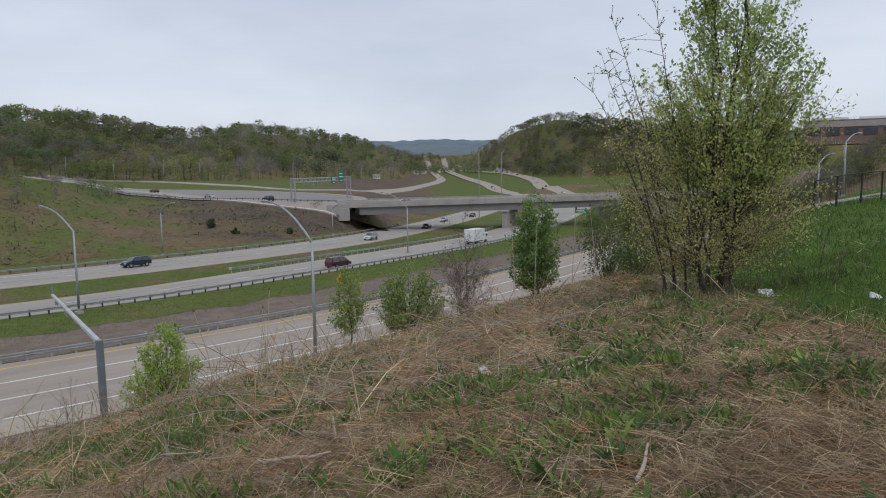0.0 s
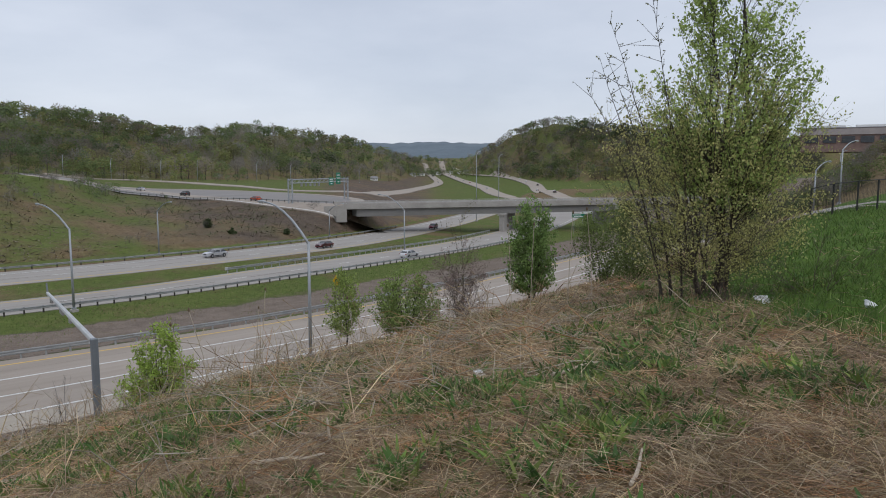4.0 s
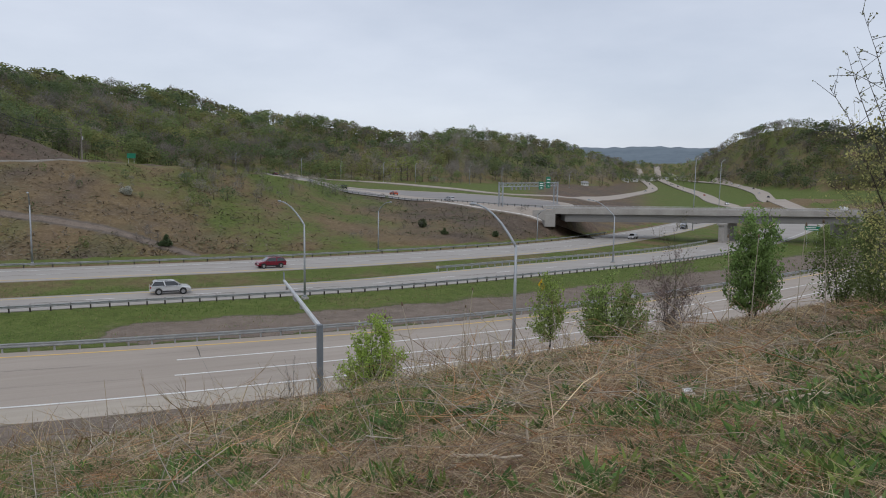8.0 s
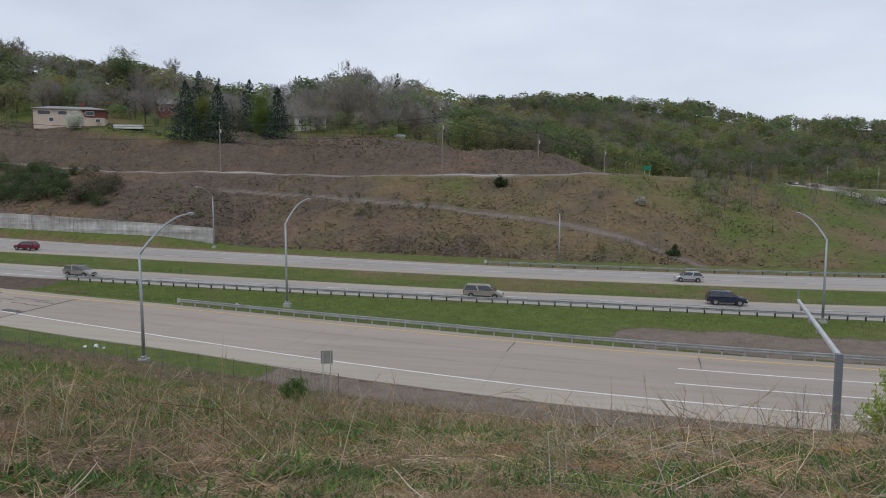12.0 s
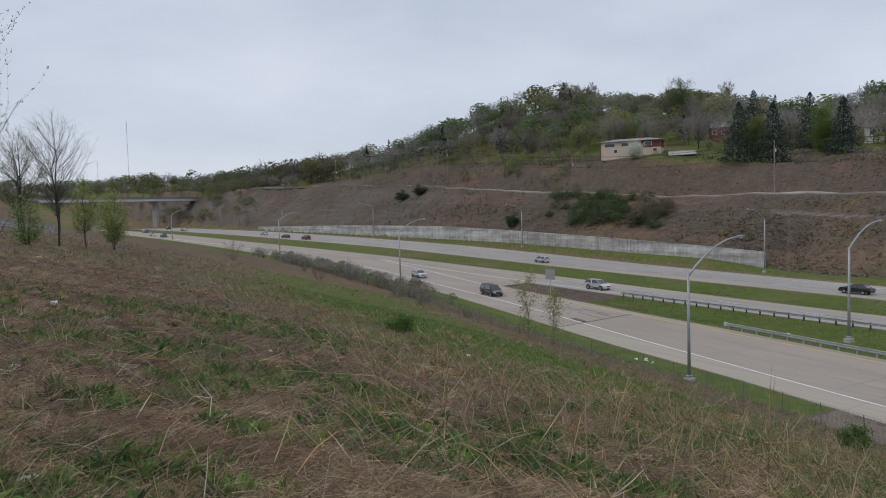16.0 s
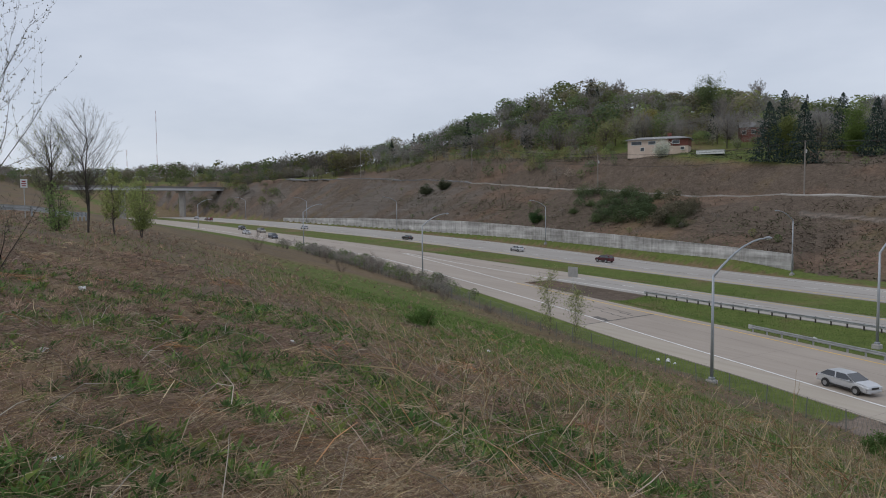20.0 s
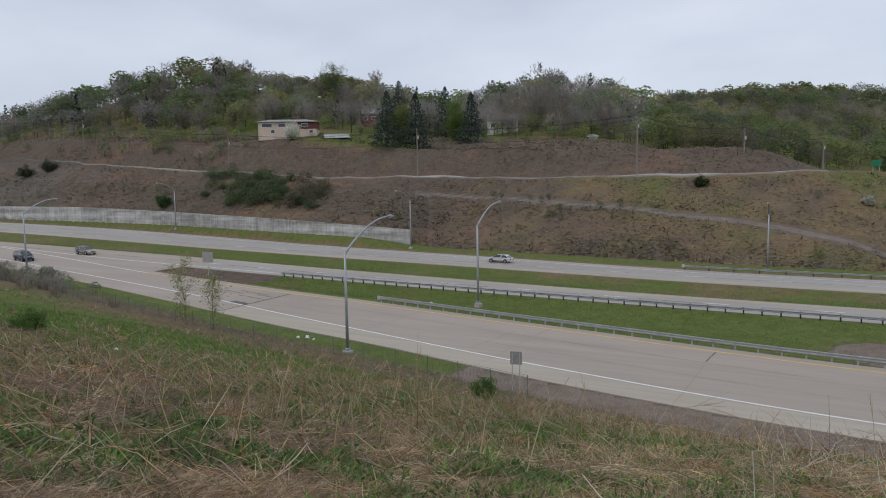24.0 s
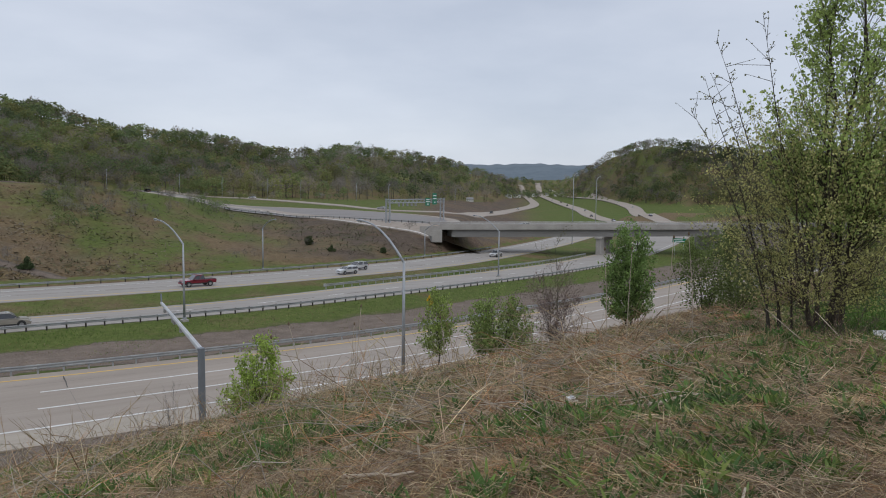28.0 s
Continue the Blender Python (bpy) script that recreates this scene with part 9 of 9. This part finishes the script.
def box_truck(at):
    """A white box lorry: cab, cargo box, wheels."""
    t = thing("box_truck", at, "white box lorry with a plain cargo body", "truck", "vehicles on the roads")
    bm = bmesh.new()
    box(bm, -1.2, 0, 2.15, 6.6, 2.4, 2.7, bevel=0.06)
    part("cargo_box", bm, SIGN_WHITE, t)
    bm = bmesh.new()
    box(bm, 3.1, 0, 1.5, 1.9, 2.2, 1.9, bevel=0.15)
    part("cab", bm, SIGN_WHITE, t)
    bm = bmesh.new()
    box(bm, 4.04, 0, 1.9, 0.06, 1.9, 0.7)
    part("windscreen", bm, CAR_GLASS, t)
    for sy in (-1, 1):
        bm = bmesh.new()
        box(bm, 3.3, sy * 1.1, 1.9, 0.9, 0.04, 0.6)
        part("side_window", bm, CAR_GLASS, t)
    bm = bmesh.new()
    box(bm, 0, 0, 0.65, 8.0, 0.9, 0.3)
    part("chassis", bm, TRIM_BLACK, t)
    for ax in (3.0, -2.6):
        for sy in (-1, 1):
            bm = bmesh.new()
            tube(bm, [(ax, sy * 1.0 - 0.15, 0.48), (ax, sy * 1.0 + 0.15, 0.48)], 0.48, 14)
            part("wheel", bm, RUBBER, t)
    return t


# lines that vehicles follow: y and z by x
VA = np.array(VALLEY_A)
VB = np.array(VALLEY_B)


def joined(f, limit, far, off):
    """A lane on the motorway up to x = limit, then along the valley road."""
    tail = far[far[:, 0] > limit + 60]
    xs = np.concatenate([np.arange(-1000, limit + 1, 25.0), tail[:, 0]])
    ys = np.concatenate([f(np.arange(-1000, limit + 1, 25.0)) + off, tail[:, 1]])
    return curve(xs, ys)


def mid_lane(x):
    return np.where(x < -160, NEAR_EDGE(x) + (MID_FAR(x) - NEAR_EDGE(x)) * 0.66, MID_NEAR(np.maximum(x, -160)))


LANES = {
    "far_inner": joined(FAR_NEAR, 240, VA, 3.8),
    "far_outer": joined(FAR_NEAR, 240, VA, 8.2),
    "mid_near": joined(mid_lane, 240, VB, 2.5),
    "mid_far": joined(mid_lane, 240, VB, 6.2),
    "slip": lambda x: NEAR_WHITE(np.clip(x, -330, 250)) + 1.6,
}


def lane_z(lane, x, y):
    if x > 240:
        return z_at(x, y) + 0.36
    return float(near_z(x)) if lane == "slip" and x > -109 else float(Z_MAIN(x))


def x_at(knots, t):
    """Place along the road at time t: straight between knots, steady beyond them."""
    ts, xs = [k[0] for k in knots], [k[1] for k in knots]
    if t <= ts[0]:
        return xs[0] + (t - ts[0]) * (xs[1] - xs[0]) / (ts[1] - ts[0])
    if t >= ts[-1]:
        return xs[-1] + (t - ts[-1]) * (xs[-1] - xs[-2]) / (ts[-1] - ts[-2])
    return float(np.interp(t, ts, xs))


def lane_pose(lane, x, way):
    f = LANES[lane]
    y, slope = float(f(x)), float(f(x + 2.0) - f(x - 2.0)) / 4.0
    z = lane_z(lane, x, y)
    up = math.atan((lane_z(lane, x + 2.0, float(f(x + 2.0))) - lane_z(lane, x - 2.0, float(f(x - 2.0)))) / 4.0) if abs(x - 240) > 6 else 0.0
    turn = math.degrees(math.atan(slope)) + (0 if way > 0 else 180)
    return pose(x, y, z + 0.012, 0, -math.degrees(up) * way, turn)


COLOURS = {"white": (0.72, 0.73, 0.74), "silver": (0.60, 0.61, 0.63), "black": (0.018, 0.019, 0.021), "red": (0.24, 0.008, 0.030), "maroon": (0.11, 0.018, 0.024), "orange": (0.55, 0.085, 0.025), "blue": (0.020, 0.035, 0.075), "grey": (0.16, 0.165, 0.17), "beige": (0.40, 0.37, 0.32), "green_grey": (0.07, 0.085, 0.085), "brown": (0.15, 0.13, 0.11)}
TEXT = {"sedan": "saloon car", "hatchback": "small hatchback car", "suv": "sport utility car", "minivan": "passenger van", "pickup": "pickup truck"}
# kind, colour, lane, direction, (seconds, x) knots
TRAFFIC = [
    ("suv", "blue", "far_outer", -1, ((0, 47), (1, 17))),
    ("suv", "white", "far_inner", -1, ((0, 109), (1, 76), (2, 45), (3, 14))),
    ("sedan", "black", "far_inner", -1, ((0, 146), (1, 106), (2, 71), (3, 38))),
    ("sedan", "silver", "far_outer", -1, ((1, 145), (2, 117), (5, 37), (6, 12), (14, -231), (15, -264))),
    ("sedan", "maroon", "far_inner", -1, ((5, 64), (6, 37), (7, 11), (14, -203), (15, -235))),
    ("suv", "red", "far_inner", -1, ((5, 122), (6, 89), (7, 59), (8, 30), (9, 0), (10, -33), (11, -68), (14, -180), (15, -217), (16, -250), (17, -285))),
    ("hatchback", "silver", "far_inner", -1, ((8, 145), (9, 110), (10, 78), (11, 48), (14, -47), (15, -84), (16, -122), (17, -161), (18, -199), (19, -236), (20, -272))),
    ("sedan", "black", "far_inner", -1, ((10, 136), (16, -49), (17, -85), (18, -122), (19, -160), (20, -197), (22.5, -285))),
    ("sedan", "silver", "far_outer", -1, ((17, -50), (18, -79), (19, -113), (20, -146), (22.5, -226))),
    ("suv", "maroon", "far_outer", -1, ((18, -52), (19, -80), (20, -113), (22.5, -192), (23.5, -224))),
    ("sedan", "white", "far_outer", -1, ((23.5, -34), (24, -47.5), (25, -76))),
    ("sedan", "orange", "far_inner", -1, ((25, 51), (26, 24), (27, -6))),
    ("pickup", "red", "far_inner", -1, ((26, 100), (27, 67), (28, 38))),
    ("suv", "white", "far_outer", -1, ((26, 124), (27, 99), (28, 75))),
    ("sedan", "white", "far_inner", -1, ((26, 128), (27, 99), (28, 69))),
    ("pickup", "white", "far_inner", -1, ((27, 160), (28, 129))),
    ("minivan", "maroon", "mid_near", 1, ((0, 71), (1, 99))),
    ("sedan", "white", "mid_near", 1, ((1, 21), (2, 45))),
    ("suv", "white", "mid_far", 1, ((8, 12), (9, 40), (10, 68))),
    ("suv", "blue", "mid_far", 1, ((10, -34), (11, -8))),
    ("minivan", "beige", "mid_near", 1, ((10, -62), (11, -37))),
    ("pickup", "blue", "mid_far", 1, ((13, -73), (14, -45))),
    ("suv", "beige", "mid_near", 1, ((13, -45), (14, -18))),
    ("suv", "white", "mid_near", 1, ((14, -147), (15, -112), (16, -80), (17, -49))),
    ("suv", "beige", "mid_near", 1, ((22.5, -177), (23, -161), (24, -127))),
    ("suv", "black", "slip", 1, ((14, -59), (15, -36), (15.5, -25))),
    ("minivan", "green_grey", "slip", 1, ((14, -143), (15, -114), (16, -87), (17, -65), (18, -44), (19, -24.5))),
    ("sedan", "silver", "slip", 1, ((14, -169), (15, -143), (16, -117), (17, -93), (18, -71.5), (19, -50), (20, -28))),
    ("minivan", "blue", "slip", 1, ((22.5, -164), (23, -152), (24, -128))),
    ("sedan", "white", "slip", 1, ((22.5, -195), (23.5, -173))),
    ("suv", "black", "mid_near", 1, ((22.5, -213), (23.5, -187))),
]
RAMP_PATH = [(250, 104), (180, 137), (140, 156), *RAMP[1:]]
RX, RY, RDX, RDY = along(RAMP_PATH, 3.0)
RS = np.concatenate([[0], np.cumsum(np.hypot(np.diff(RX), np.diff(RY)))])


def ramp_pose(s):
    s = min(max(s, 0.0), float(RS[-1]) - 1)
    x, y, dx, dy = [float(np.interp(s, RS, v)) for v in (RX, RY, RDX, RDY)]
    z = 4.22 if x > 124.5 and y < 163 else z_at(x, y) + 0.36
    return pose(x, y, z, 0, 0, math.degrees(math.atan2(dy, dx)))


RAMP_CARS = (("sedan", "maroon", 245, 13), ("sedan", "silver", 205, 12), ("suv", "black", 168, 13), ("sedan", "orange", 120, 13.5), ("suv", "silver", 78, 13.5), ("sedan", "white", 20, 14), ("sedan", "white", 0, 12.5))


def place_traffic():
    made = []
    for kind, colour, lane, way, knots in TRAFFIC:
        made.append(vehicle(kind, colour, COLOURS[colour], f"{colour.replace('_', '-')} {TEXT[kind]} driving on the concrete road", lane_pose(lane, max(-985, min(240, x_at(knots, 0))), way)))
    return made


CARS = place_traffic()
LORRY = box_truck(lane_pose("mid_near", 120, 1))
CLIMBERS = [vehicle(kind, colour, COLOURS[colour], f"{colour} {TEXT[kind]} climbing the ramp past the overpass", ramp_pose(s)) for kind, colour, s, v in RAMP_CARS]


def road_line(points, side):
    """Plan line, way and running length of a lane beside a road's middle."""
    x, y, dx, dy = along(points, 4.0)
    s = np.concatenate([[0], np.cumsum(np.hypot(np.diff(x), np.diff(y)))])
    return s, x - dy * side, y + dx * side, dx, dy


VALLEY_LINES = {"toward": road_line(VALLEY_A, 2.2), "toward_outer": road_line(VALLEY_A, -2.0), "away": road_line(VALLEY_B, -2.0), "away_outer": road_line(VALLEY_B, 2.2), "link": road_line(LOOP, 0.0)}


def valley_pose(line, s, way):
    run, x, y, dx, dy = VALLEY_LINES[line]
    s = min(max(s, 4.0), float(run[-1]) - 4)
    px, py, wx, wy = [float(np.interp(s, run, v)) for v in (x, y, dx, dy)]
    z = z_at(px, py) + 0.37 + 0.0016 * max(0.0, math.hypot(px, py) - 480)
    return pose(px, py, z, 0, 0, math.degrees(math.atan2(wy * way, wx * way)))


VALLEY_CARS = (("toward", 1330, -1, "sedan", "silver"), ("toward", 1120, -1, "suv", "black"), ("toward_outer", 980, -1, "sedan", "white"), ("toward_outer", 1240, -1, "minivan", "maroon"), ("toward", 850, -1, "sedan", "black"), ("toward_outer", 790, -1, "suv", "silver"), ("away", 20, 1, "suv", "black"), ("away_outer", 90, 1, "sedan", "white"), ("away", 180, 1, "sedan", "black"), ("away_outer", 260, 1, "suv", "white"), ("away", 350, 1, "sedan", "silver"), ("away_outer", 470, 1, "suv", "black"), ("link", 1180, -1, "sedan", "white"), ("link", 1020, -1, "suv", "black"), ("link", 860, -1, "sedan", "silver"), ("link", 760, -1, "sedan", "white"))
FAR_TRAFFIC = [vehicle(kind, colour, COLOURS[colour], f"{colour} {TEXT[kind]} on the road up the valley", valley_pose(line, s, way)) for line, s, way, kind, colour in VALLEY_CARS]


def driven(lane, way, knots):
    """Rows of a vehicle's poses for the whole clip."""
    rows = []
    t = 0.0
    while t <= 28.001:
        x = max(-985.0, min(1150.0, x_at(knots, t)))
        if lane == "slip":
            x = min(x, 248.0)
        rows.append((t, lane_pose(lane, x, way)))
        t += 0.5
    return rows


def motions():
    for car, (kind, colour, lane, way, knots) in zip(CARS, TRAFFIC):
        walk(car, driven(lane, way, knots))
    walk(LORRY, driven("mid_near", 1, ((0, 121), (1, 158), (2, 190))))
    for k, (car, (kind, colour, s, v)) in enumerate(zip(CLIMBERS, RAMP_CARS)):
        walk(car, [(t * 0.5, ramp_pose(s + v * t * 0.5 - (60 * k if k > 4 else 0))) for t in range(57)])
    for car, (line, s, way, kind, colour) in zip(FAR_TRAFFIC, VALLEY_CARS):
        walk(car, [(float(t), valley_pose(line, s + way * 25.0 * t, way)) for t in range(29)])


motions()
